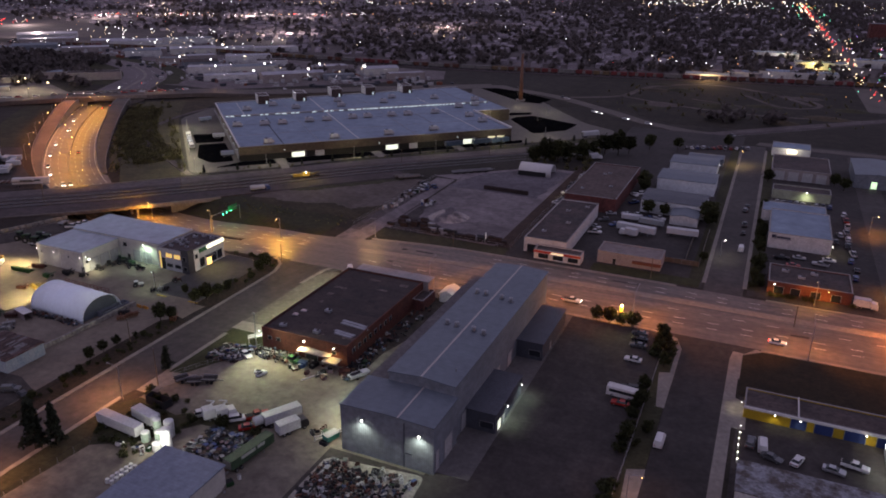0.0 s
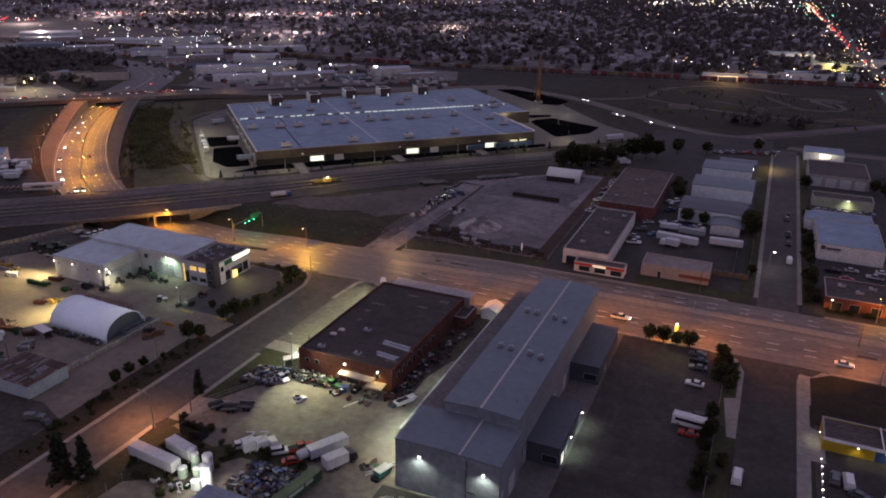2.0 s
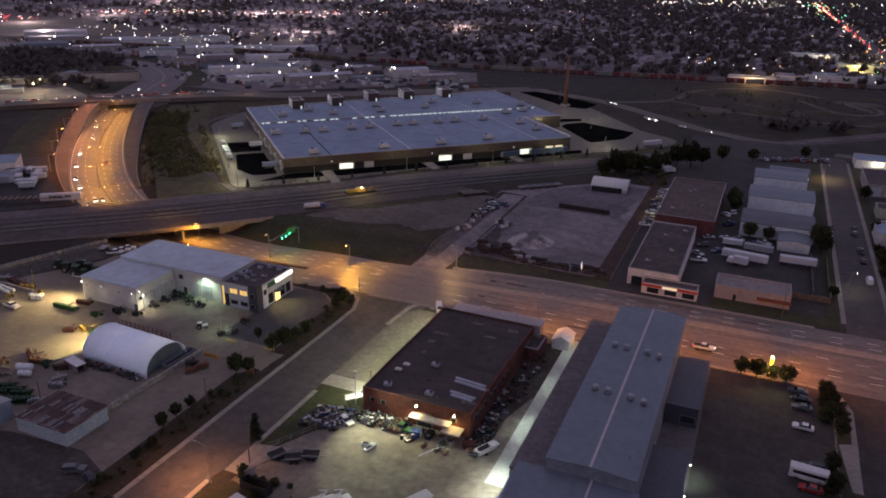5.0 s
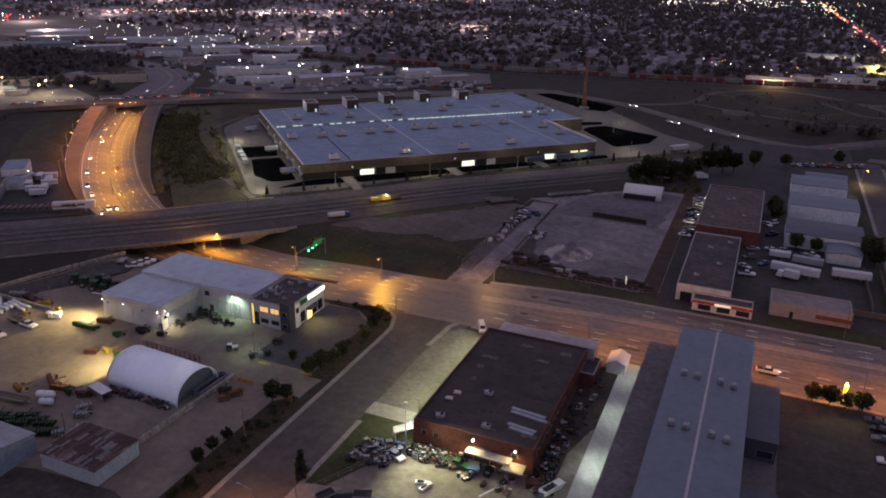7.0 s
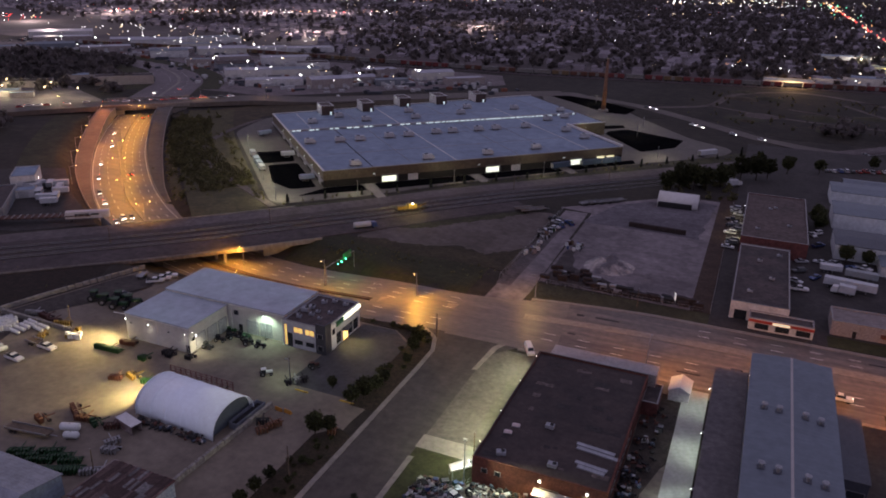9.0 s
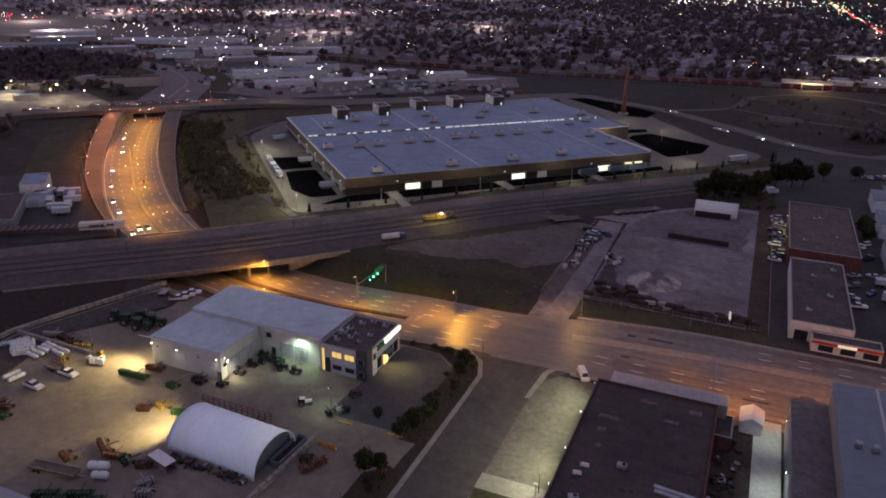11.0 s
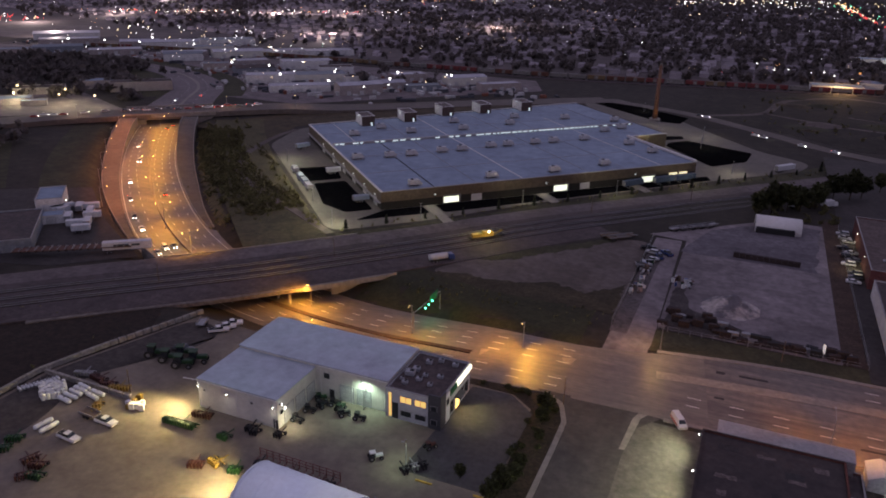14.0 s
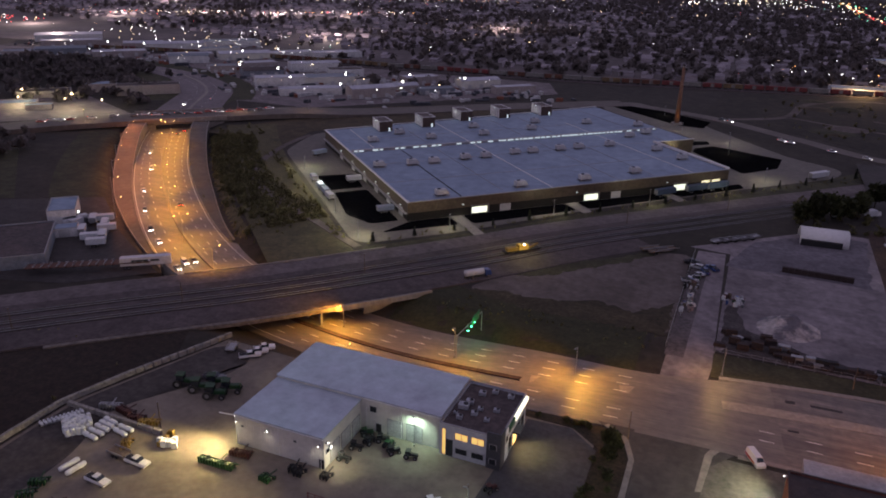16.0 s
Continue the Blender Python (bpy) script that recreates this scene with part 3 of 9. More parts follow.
TAR = surf("fresh_tar", (0.030, 0.027, 0.026), 0.2, 0.3, 0.7, fine=1.5)
for x, y, l, w in ((-117.4, 234.2, 2.2, 1.6), (-109.5, 234.6, 7.0, 1.2), (-116.9, 221.4, 2.4, 1.0), (-127.4, 216.2, 2.0, 1.4), (-36, 238.6, 9.0, 1.0), (18, 220.8, 5.0, 1.4), (-84, 213.0, 6.0, 1.0)):
    solid("road_patch", M().prism(rounded([(x - l / 2, y - w / 2), (x + l / 2, y - w / 2 + 0.2), (x + l / 2, y + w / 2), (x - l / 2, y + w / 2 - 0.2)], 0.3, 2), 0.05, 0.068), TAR, "dark tar patch in the asphalt", "road patch", kind="structure")


def ramp(side, i0, i1, label):
    """A slip road that climbs beside the sunken lanes."""
    n = i1 - i0
    p = TRUNK[i0:i1, :3].copy()
    f = np.clip(np.linspace(-1.0, 1, n), 0, 1)
    p[:, 2] = p[:, 2] + f * f * (3 - 2 * f) * 5.6
    w = TRUNK[i0:i1, 3]
    lo, hi = (-w, -13.4 + 0 * w) if side < 0 else (13.4 + 0 * w, w)
    road("road", ribbon(p, lo, hi, 0.05, 4.5), label)
    e = -13.4 if side < 0 else 13.4
    kerb(ribbon(p, e - 0.2, e + 0.2, 0.55, 5.5), "concrete barrier wall beside the slip road")
    kerb(ribbon(p, (hi if side > 0 else lo) - 0.2, (hi if side > 0 else lo) + 0.2, 0.45, 1.2), "low concrete parapet of the slip road")


ramp(-1, 50, 99, "orange-lit slip road climbing to the cross road")
ramp(1, 50, 99, "slip road climbing to the cross road")
solid("stop_line", M().box(-130, -129.5, 208, 221, 0.07, 0.074), PAINT_WHITE, "worn white stop line", "road marking", kind="structure")

# ---- railway ----
solid("rail_bed", ribbon(RAIL, -15, 14, 0.0, 0.6), BALLAST, "broad bed of brown ballast and cinders", "railway", kind="structure")
solid("service_track", ribbon(RAIL, -24, -14.8, -0.03, 0.9), surf("cinder_track", (0.140, 0.118, 0.118), 0.25, 0.06, 0.95, bump=0.2, fine=0.8, c2=(0.085, 0.070, 0.070), mottled=0.8), "dirt service track beside the railway", "track", kind="structure")
for off in (-9.0, -3.4, 1.6):
    track = thing("rail_track", "worn steel railway track on dark sleepers", "railway track", group="tracks of the railway", kind="structure")
    part("bed", ribbon(RAIL, off - 1.5, off + 1.5, 0.10, 0.2), surf("sleeper_bed", (0.040, 0.033, 0.032), 0.3, 0.3, 0.95, bump=0.4, fine=2.0), track, "dark oily sleepers and stones")
    for s in (-0.72, 0.72):
        part("rail", ribbon(RAIL, off + s - 0.06, off + s + 0.06, 0.26, 0.18), METAL_GREY, track)


def bridge():
    """The deck that carries the tracks over the sunken road, on walls and a row of piers."""
    b = thing("railway_bridge", "concrete railway bridge over the sunken road", "bridge", kind="structure")
    sel = RAIL[(RAIL[:, 0] > -312) & (RAIL[:, 0] < -226)]
    part("deck", ribbon(sel, -24.5, 15.5, -0.12, 1.2), surf("stained_concrete", (0.16, 0.14, 0.125), 0.25, 0.10, 0.9, bump=0.1, fine=0.9, c2=(0.10, 0.088, 0.08), mottled=0.8), b, "broad concrete deck")
    cut = RAIL[(RAIL[:, 0] > -258) & (RAIL[:, 0] < -226)]
    part("edge_beam", ribbon(cut, 15.5, 16.1, 0.35, 1.7), CONCRETE, b, "concrete edge beam")
    part("edge_beam", ribbon(RAIL[(RAIL[:, 0] > -284) & (RAIL[:, 0] < -226)], -25.1, -24.5, 0.25, 1.5), CONCRETE, b)
    under = [i for i in range(len(TRUNK)) if -308 < TRUNK[i, 0] < -237]
    p = TRUNK[under[0]:under[-1] + 1, :3].copy()
    w = TRUNK[under[0]:under[-1] + 1, 3]
    p[:, 2] = 0
    r = p[:, 0] > -276
    part("abutment", ribbon(p[r], (w + 0.1)[r], (w + 0.9)[r], -0.2, 5.6), CONCRETE, b, "tall concrete side wall")
    q = p[:, 0] < -258
    part("abutment", ribbon(p[q], (-w - 0.9)[q], (-w - 0.1)[q], -0.2, 5.6), CONCRETE, b, "tall concrete side wall")
    a, c = Vector((-237.8, 242.6)), Vector((-217.5, 264.5))
    n = Vector((0.73, -0.68)) * 0.7
    pts = [(a.x, a.y, -5.4), (c.x, c.y, -0.6), (c.x, c.y, 0.25), (a.x, a.y, 0.25)]
    part("wing_wall", M().add(pts + [(x + n.x, y + n.y, z) for x, y, z in pts], [(3, 2, 1, 0), (4, 5, 6, 7), (0, 1, 5, 4), (1, 2, 6, 5), (2, 3, 7, 6), (3, 0, 4, 7)]), CONCRETE, b, "tapering concrete wing wall")
    for k in range(7):
        x, y = -245.6 - 6.2 * k, 230.6 + 2.6 * k
        part("pier", M().box(-0.5, 0.5, -0.35, 0.35, -5.6, -1.3, pose(x, y, 0, 0, 0, -22)), CONCRETE, b, "square concrete pier")
    return b


bridge()


def far_bridge():
    """The overpass beyond the sunken highway."""
    b = thing("overpass", "concrete overpass with an arched opening for the highway", "bridge", kind="structure")
    c, d, n = np.array([-465.0, 424.0]), np.array([0.74, 0.67]), np.array([-0.67, 0.74])
    def at(u, v):
        return tuple(c + d * u + n * v)
    part("deck", M().prism([at(-26, -9), at(28, -9), at(28, 16), at(-26, 16)], 0.7, 2.0), ROAD, b, "asphalt deck")
    for v0, v1 in ((-10.2, -9), (16, 17)):
        part("parapet", M().prism([at(-26, v0), at(28, v0), at(28, v1), at(-26, v1)], 0.2, 2.9), CONCRETE, b)
    face = [(-24, -4.5)] + [(-14, -4.5)] + [(-14 + 2 * k, -4.5 + 5.0 * math.sin(math.pi * (0.12 + 0.76 * k / 14)) ** 0.5) for k in range(15)] + [(14, -4.5), (26, -4.5), (26, 0.3), (-24, 0.3)]
    s = M()
    for v in (-9.4, 15.5):
        pts = [(*at(u, v), z) for u, z in face] + [(*at(u, v + 0.8), z) for u, z in face]
        k = len(face)
        quads = [(i, (i + 1) % k, k + (i + 1) % k, k + i) for i in range(k)]
        # the front: strips from the arch up to the deck
        s.add(pts, quads)
        for i in range(1, k - 4):
            (u0, z0), (u1, z1) = face[i], face[i + 1]
            s.add([(*at(u0, v), z0), (*at(u1, v), z1), (*at(u1, v), 0.3), (*at(u0, v), 0.3)], [(0, 1, 2, 3)])
        s.add([(*at(-24, v), -4.5), (*at(-14, v), -4.5), (*at(-14, v), 0.3), (*at(-24, v), 0.3)], [(0, 1, 2, 3)])
        s.add([(*at(14, v), -4.5), (*at(26, v), -4.5), (*at(26, v), 0.3), (*at(14, v), 0.3)], [(0, 1, 2, 3)])
    part("arch_wall", s, CONCRETE, b, "pale concrete arch wall")


far_bridge()
UPPER = smooth([(-760, 180, -1.4), (-600, 290, -1.4), (-540, 352, 0.5), (-505, 386, 2.0), (-465, 424, 2.0), (-415, 470, 2.0), (-375, 500, 0), (-300, 570, -1.4), (-225, 625, -1.4)], 6)
road("road", ribbon(UPPER, -12, 10, 0.06, 3.0), "cross road over the highway with a queue of cars")
# the highway's ramps, and the road that sweeps past the big hall to the east
road("road", ribbon(smooth([(-225, 625, -1.4), (-165, 600, -1.4), (-110, 555, -1.4), (-70, 520, -1.4), (-20, 505, -1.3), (60, 530, -1.3), (200, 640, -1.3)], 6), -5.5, 5.5, 0.07), "two-lane road sweeping past open land")
road("road", ribbon(smooth([(-70, 520, -1.4), (-35, 495, -0.5), (10, 482, 0), (60, 480, 0), (260, 470, 0)], 6), -4.5, 4.5, 0.08), "narrow road joining at a level crossing")


def bank(i0, i1, near, far, mat, label, side=1):
    """Ground cover laid on the cut's slope."""
    p = TRUNK[i0:i1]
    d = np.gradient(p[:, :2], axis=0)
    d /= np.linalg.norm(d, axis=1)[:, None]
    n = np.stack([d[:, 1], -d[:, 0]], 1) * side
    s, k = M(), 9
    for j in range(k):
        off = p[:, 3] + near + (far - near) * j / (k - 1)
        q = p[:, :2] + n * off[:, None]
        z = land(q[:, 0], q[:, 1]) + 0.07
        s.v += [(a, b, c) for (a, b), c in zip(q.tolist(), z.tolist())]
    m = len(p)
    s.f = [(j * m + i, j * m + i + 1, (j + 1) * m + i + 1, (j + 1) * m + i) for j in range(k - 1) for i in range(m - 1)]
    solid("grass_bank", s, mat, label, "grass", kind="structure", smooth=True)


bank(8, 28, 0.5, 24, surf("green_grass", (0.040, 0.041, 0.017), 0.3, 0.08, 0.95, bump=0.4, fine=1.2, c2=(0.024, 0.024, 0.012), mottled=0.8), "green grass bank beside the sinking road")
SCRUB_SOIL = surf("scrub_soil", (0.104, 0.090, 0.042), 0.3, 0.06, 0.95, bump=0.4, fine=1.0, c2=(0.052, 0.046, 0.024), mottled=0.8)
bank(50, 100, 1.5, 40, SCRUB_SOIL, "dry brown bank beside the highway")
bank(62, 98, 1.0, 26, GRASS, "dark grass bank beside the slip road", -1)
solid("dirt_track", ribbon(smooth([(-262, 283, -1.45), (-272, 289, -1.45), (-291, 301, -1.45), (-313, 313, -1.45), (-338, 331, -1.45), (-352, 345, -1.45), (-365, 371, -1.45), (-373, 405, -1.45), (-374, 430, -1.45)], 5), -1.8, 1.8, 0.14, 0.2), DIRT, "faint dirt track through the scrub", "track", kind="structure")


# ---- buildings ----
ROOF_GREY = surf("grey_metal_roof", (0.152, 0.180, 0.214), 0.09, 0.09, 0.55, 0.2, 0.1, 0.6, c2=(0.126, 0.145, 0.172), ribs=("Y", 0.8, 0.5), mottled=0.9)
ROOF_TAR = surf("tar_roof", (0.098, 0.074, 0.070), 0.26, 0.09, 0.9, bump=0.3, fine=1.0, c2=(0.050, 0.043, 0.044), mottled=0.6)
ROOF_BROWN = surf("brown_gravel_roof", (0.125, 0.092, 0.085), 0.3, 0.10, 0.9, bump=0.3, fine=1.0, c2=(0.075, 0.058, 0.054), mottled=0.7)
ROOF_WHITE = surf("white_membrane_roof", (0.235, 0.300, 0.380), 0.14, 0.03, 0.7, bump=0.05, fine=0.3, c2=(0.170, 0.215, 0.285), mottled=0.8)
ROOF_JD = surf("pale_metal_roof", (0.40, 0.475, 0.505), 0.12, 0.04, 0.5, 0.15, 0.08, 0.4, c2=(0.35, 0.375, 0.43), ribs=("X", 1.0, 0.5))
CLAD_GREY = surf("grey_metal_cladding", (0.215, 0.240, 0.275), 0.16, 0.15, 0.5, 0.2, 0.15, 0.8, c2=(0.165, 0.182, 0.21), ribs=("X", 2.0, 0.8))
CLAD_DARK = surf("dark_grey_cladding", (0.075, 0.080, 0.10), 0.15, 0.15, 0.5, 0.2, 0.2, 1.5, ribs=("Y", 2.0, 0.8))
CLAD_WHITE = surf("cream_metal_cladding", (0.56, 0.55, 0.50), 0.07, 0.12, 0.55, 0.1, 0.15, 1.2, c2=(0.46, 0.45, 0.41), ribs=("X", 1.5, 0.6))
CLAD_BRONZE = surf("bronze_wall_panels", (0.085, 0.066, 0.050), 0.2, 0.1, 0.5, 0.2, 0.1, 1.0)
BRICK = surf("red_brick", (0.140, 0.048, 0.034), 0.28, 0.3, 0.85, bump=0.3, fine=3.0, c2=(0.090, 0.034, 0.026))
BRICK_DARK = surf("dark_red_brick", (0.15, 0.055, 0.05), 0.35, 0.3, 0.85, bump=0.3, fine=6.0)
BLOCK = surf("painted_block", (0.33, 0.29, 0.28), 0.2, 0.3, 0.8, bump=0.2, fine=3.0)
RUST = surf("rusty_sheet_roof", (0.30, 0.25, 0.25), 0.4, 0.35, 0.7, 0.3, 0.3, 2.0, c2=(0.13, 0.055, 0.05), mottled=0.25, ribs=("X", 1.3, 0.8))
TRIM = plain("white_trim", (0.62, 0.61, 0.60), 0.5)
PALE_FLASH = plain("pale_worn_flashing", (0.40, 0.37, 0.36), 0.6)
FLASH = plain("dull_flashing", (0.26, 0.25, 0.25), 0.6)
TRIM_RED = plain("red_trim", (0.42, 0.05, 0.035), 0.5)
DOOR_PALE = surf("pale_steel_door", (0.45, 0.45, 0.46), 0.15, 0.4, 0.5, 0.2, 0.2, 2.0, ribs=("Z", 1.6, 0.8))
DUCT = surf("dull_galvanised", (0.34, 0.35, 0.38), 0.2, 0.6, 0.5, 0.3, 0.1, 3.0)
LIT_WIN = glow("lit_window", (1.0, 0.62, 0.18), 2.2)
LIT_COOL = glow("lit_doorway", (0.95, 1.0, 0.80), 1.1)
BULB_W = glow("white_lamp", (1.0, 0.97, 0.85), 25)
BULB_O = glow("sodium_lamp", (1.0, 0.50, 0.12), 30)


def shed(name, label, category, x0, x1, y0, y1, h, wall, roof, ridge=None, rise=0.0, parapet=0.0, z=0.0, turn=0, pivot=None, group="", over=0.25):
    """A plain hall: walls with thickness, a roof of its own; ridge: 'x' or 'y' for a gable along that way; parapet: its height over a flat roof."""
    cx, cy = (x0 + x1) / 2, (y0 + y1) / 2
    t = thing(name, label, category, cx, cy, z, turn, group)
    a, b, w = (x1 - x0) / 2, (y1 - y0) / 2, 0.3
    top = h
    for nm, bx in (("wall", (-a, a, -b, -b + w)), ("wall", (-a, a, b - w, b)), ("wall", (-a, -a + w, -b + w, b - w)), ("wall", (a - w, a, -b + w, b - w))):
        s = M().box(*bx, -0.5, top)
        part(nm, s, wall, t)
    if ridge:
        o = over
        if ridge == "y":
            prof = [(-a - o, h - 0.02), (0, h + rise), (a + o, h - 0.02), (a + o, h + 0.2), (0, h + rise + 0.22), (-a - o, h + 0.2)]
            part("roof", M().side(prof, -b - o, b + o), roof, t)
            for y in (-b, b - w):
                part("gable", M().side([(-a, h - 0.01), (a, h - 0.01), (0, h + rise)], y, y + w), wall, t)
        else:
            prof = [(-b - o, h - 0.02), (0, h + rise), (b + o, h - 0.02), (b + o, h + 0.2), (0, h + rise + 0.22), (-b - o, h + 0.2)]
            r = pose(0, 0, 0, 0, 0, 90)
            part("roof", M().side(prof, -a - o, a + o, r), roof, t)
            for x in (-a, a - w):
                part("gable", M().side([(-b, h - 0.01), (b, h - 0.01), (0, h + rise)], x, x + w, r @ pose(0, 0, 0)), wall, t)
    elif parapet:
        part("roof", M().box(-a + w, a - w, -b + w, b - w, h - parapet - 0.3, h - parapet), roof, t)
        for bx in ((-a - 0.06, a + 0.06, -b - 0.06, -b + w + 0.02), (-a - 0.06, a + 0.06, b - w - 0.02, b + 0.06), (-a - 0.06, -a + w + 0.02, -b + w + 0.02, b - w - 0.02), (a - w - 0.02, a + 0.06, -b + w + 0.02, b - w - 0.02)):
            part("coping", M().box(*bx, h, h + 0.14), FLASH, t)
    else:
        part("roof", M().box(-a - over, a + over, -b - over, b + over, h, h + 0.3), roof, t)
    t["half"] = (a, b)
    return t


def opening(t, face, u, z0, w, h, mat, name="door", label="", proud=0.06, handle=False):
    """A door or window set into a face ('s','n','e','w') of a shed, u metres along from the middle, with a frame."""
    a, b = t["half"]
    p = name
    bx = {"s": (u - w / 2, u + w / 2, -b - proud, -b + 0.05), "n": (u - w / 2, u + w / 2, b - 0.05, b + proud), "e": (a - 0.05, a + proud, u - w / 2, u + w / 2), "w": (-a - proud, -a + 0.05, u - w / 2, u + w / 2)}[face]
    d = part(p, M().box(*bx, z0, z0 + h), mat, t, label)
    q = 0.12
    f = M()
    if face in "sn":
        y0, y1 = bx[2] - 0.04, bx[3] + 0.04
        f.box(bx[0] - q, bx[0], y0, y1, z0, z0 + h + q).box(bx[1], bx[1] + q, y0, y1, z0, z0 + h + q).box(bx[0], bx[1], y0, y1, z0 + h, z0 + h + q)
    else:
        xx0, xx1 = bx[0] - 0.04, bx[1] + 0.04
        f.box(xx0, xx1, bx[2] - q, bx[2], z0, z0 + h + q).box(xx0, xx1, bx[3], bx[3] + q, z0, z0 + h + q).box(xx0, xx1, bx[2], bx[3], z0 + h, z0 + h + q)
    part("frame", f, TRIM if mat in (LIT_WIN, LIT_COOL) else METAL_GREY, d)
    return d


def wall_lamp(t, face, u, z, watts=2500, colour=COOL, reach=0.5, spot=150, size=None):
    """A flood lamp on a wall, with its light."""
    a, b = t["half"]
    x, y, dx, dy = {"s": (u, -b, 0, -1), "n": (u, b, 0, 1), "e": (a, u, 1, 0), "w": (-a, u, -1, 0)}[face]
    h = part("wall_lamp", M().box(x - 0.25 + dx * 0.3, x + 0.25 + dx * 0.3, y - 0.25 + dy * 0.3, y + 0.25 + dy * 0.3, z, z + 0.3), METAL_GREY, t, "small flood lamp")
    part("lens", M().ball(x + dx * 0.55, y + dy * 0.55, z + 0.05, size or 0.11 + 0.11 * min(1, watts / 1500)), BULB_W if colour not in (SODIUM, AMBER) else BULB_O, h, "glowing lens")
    lamp(x + dx * (0.9 + reach), y + dy * (0.9 + reach), z - 0.2, watts, colour, t, spot)


def roof_unit(x, y, z, sx=1.6, sy=1.2, h=0.9, turn=0, label="grey sheet-metal rooftop air unit"):
    t = thing("rooftop_unit", label, "air conditioner", x, y, z, turn, "units on the roofs")
    part("casing", M().box(-sx / 2, sx / 2, -sy / 2, sy / 2, 0.12, h, bevel=0.06), DUCT, t)
    part("base", M().box(-sx / 2 + 0.1, sx / 2 - 0.1, -sy / 2 + 0.1, sy / 2 - 0.1, 0, 0.12), DARK, t)
    part("fan_guard", M().cyl(sx / 5, 0, h, h + 0.12, min(sx, sy) * 0.32, None, 12), DARK, t)
    return t


# -- the long metal hall --
big = shed("metal_hall", "long two-tier grey metal industrial hall", "industrial building", -70.2, -53.8, 131.5, 203, 14.2, CLAD_GREY, ROOF_GREY, "y", 0.55)
part("ridge_cap", M().box(-0.25, 0.25, -36, 36, 14.85, 15.0), PALE_FLASH, big, "pale ridge flashing")
part("mast_pipe", M().cyl(6, -30, 14, 15.4, 0.1), METAL_GREY, big)
for v in (-16, -7, 2):
    opening(big, "e", v, 0, 2.6 if v != 2 else 3.2, 4.2, DOOR_PALE, label="pale roller door")
opening(big, "e", -30, 0, 3.4, 4.6, DOOR_PALE, label="pale roller door")
low = shed("front_hall", "lower front block of the grey metal hall", "industrial building", -75.4, -53.2, 118.8, 131.4, 11.6, CLAD_GREY, ROOF_GREY, "y", 0.4)
for q_ in range(9):
    part("roof_patch", M().box(2.0 - 0.3 * (q_ % 3), 2.5 - 0.2 * (q_ % 2), -6.0 + 1.35 * q_, -5.4 + 1.35 * q_ + 0.3 * (q_ % 2), 11.98, 12.06), CLAD_DARK, low, "dark patch of sealant")
part("ridge_cap", M().box(2.65, 3.05, -6.6, 6.6, 12.05, 12.2), PALE_FLASH, low, "pale roof flashing")
opening(low, "e", 1.5, 0, 4.2, 5.0, DOOR_PALE, label="pale roller door")
opening(low, "e", -4.4, 0, 1.6, 5.0, DOOR_PALE, label="pale narrow door")
wall_lamp(low, "s", -5.6, 9.0, 2000, (0.95, 1.0, 0.80))
wall_lamp(low, "s", 8.0, 9.0, 2000, (0.95, 1.0, 0.80))
part("downpipe", M().box(4.2, 4.4, -6.5, -6.3, 0, 11), CLAD_DARK, low)
part("cable_tray", M().box(4.6, 6.2, -6.46, -6.32, 3.6, 3.9), CLAD_DARK, low)
side = shed("side_hall", "low lean-to along the grey metal hall", "industrial building", -77.6, -70.4, 133, 203, 8.6, CLAD_GREY, surf("weathered_lean_to_roof", (0.135, 0.122, 0.125), 0.22, 0.12, 0.7, 0.1, 0.15, 0.8, c2=(0.090, 0.082, 0.088), mottled=0.7), over=0.1)
# no fixtures are seen along the alley; these lamps are added to light it
for v, wt_ in ((-32, 9500), (-10, 2600), (10, 1300), (29, 900)):
    wall_lamp(side, "w", v, 6.0, wt_, (0.90, 1.0, 0.85), 1.2, 150, 0.1)
wall_lamp(low, "w", 2.0, 8.5, 9500, (1.0, 0.95, 0.7), 1.5)
for x0, y0, y1 in ((-53.6, 138, 157), (-53.6, 175, 199)):
    an = shed("annex", "dark low annex against the metal hall", "industrial building", -53.6, -46.4, y0, y1, 5.0, CLAD_DARK, CLAD_DARK)
    opening(an, "s", 1.5, 1.2, 3.2, 1.6, GLASS, "window", "dark strip window")
    opening(an, "e", -4, 0, 1.4, 2.2, DOOR_PALE, label="pale door")
    if y0 == 138:
        wall_lamp(an, "e", -2.5, 3.6, 900, COOL)
        wall_lamp(an, "e", 8.0, 3.6, 900, COOL)
        opening(an, "e", -7, 0, 2.0, 2.6, LIT_COOL, label="lit glass door")
for k, (dx, y) in enumerate([(-5.2, 179), (-2.4, 178.5), (2.4, 178), (5.2, 177.5), (-5.2, 158), (-2.4, 157.5), (2.4, 157), (5.2, 156.5)]):
    v = thing("roof_vent", "round sheet-metal roof vent with a cap", "roof vent", -62 + dx, y, 14.9 - abs(dx) * 0.067, group="vents on the metal hall")
    part("flashing", M().box(-0.75, 0.75, -0.75, 0.75, -0.1, 0.12, bevel=0.04), CLAD_DARK, v, "dark roof flashing")
    part("pipe", M().cyl(0, 0, -0.3, 1.15, 0.34, None, 12), METAL_GREY, v)
    part("cap", M().cyl(0, 0, 1.05, 1.3, 0.62, 0.60, 12).cyl(0, 0, 1.3, 1.55, 0.60, 0.15, 12), DUCT, v, "pale rain cap")

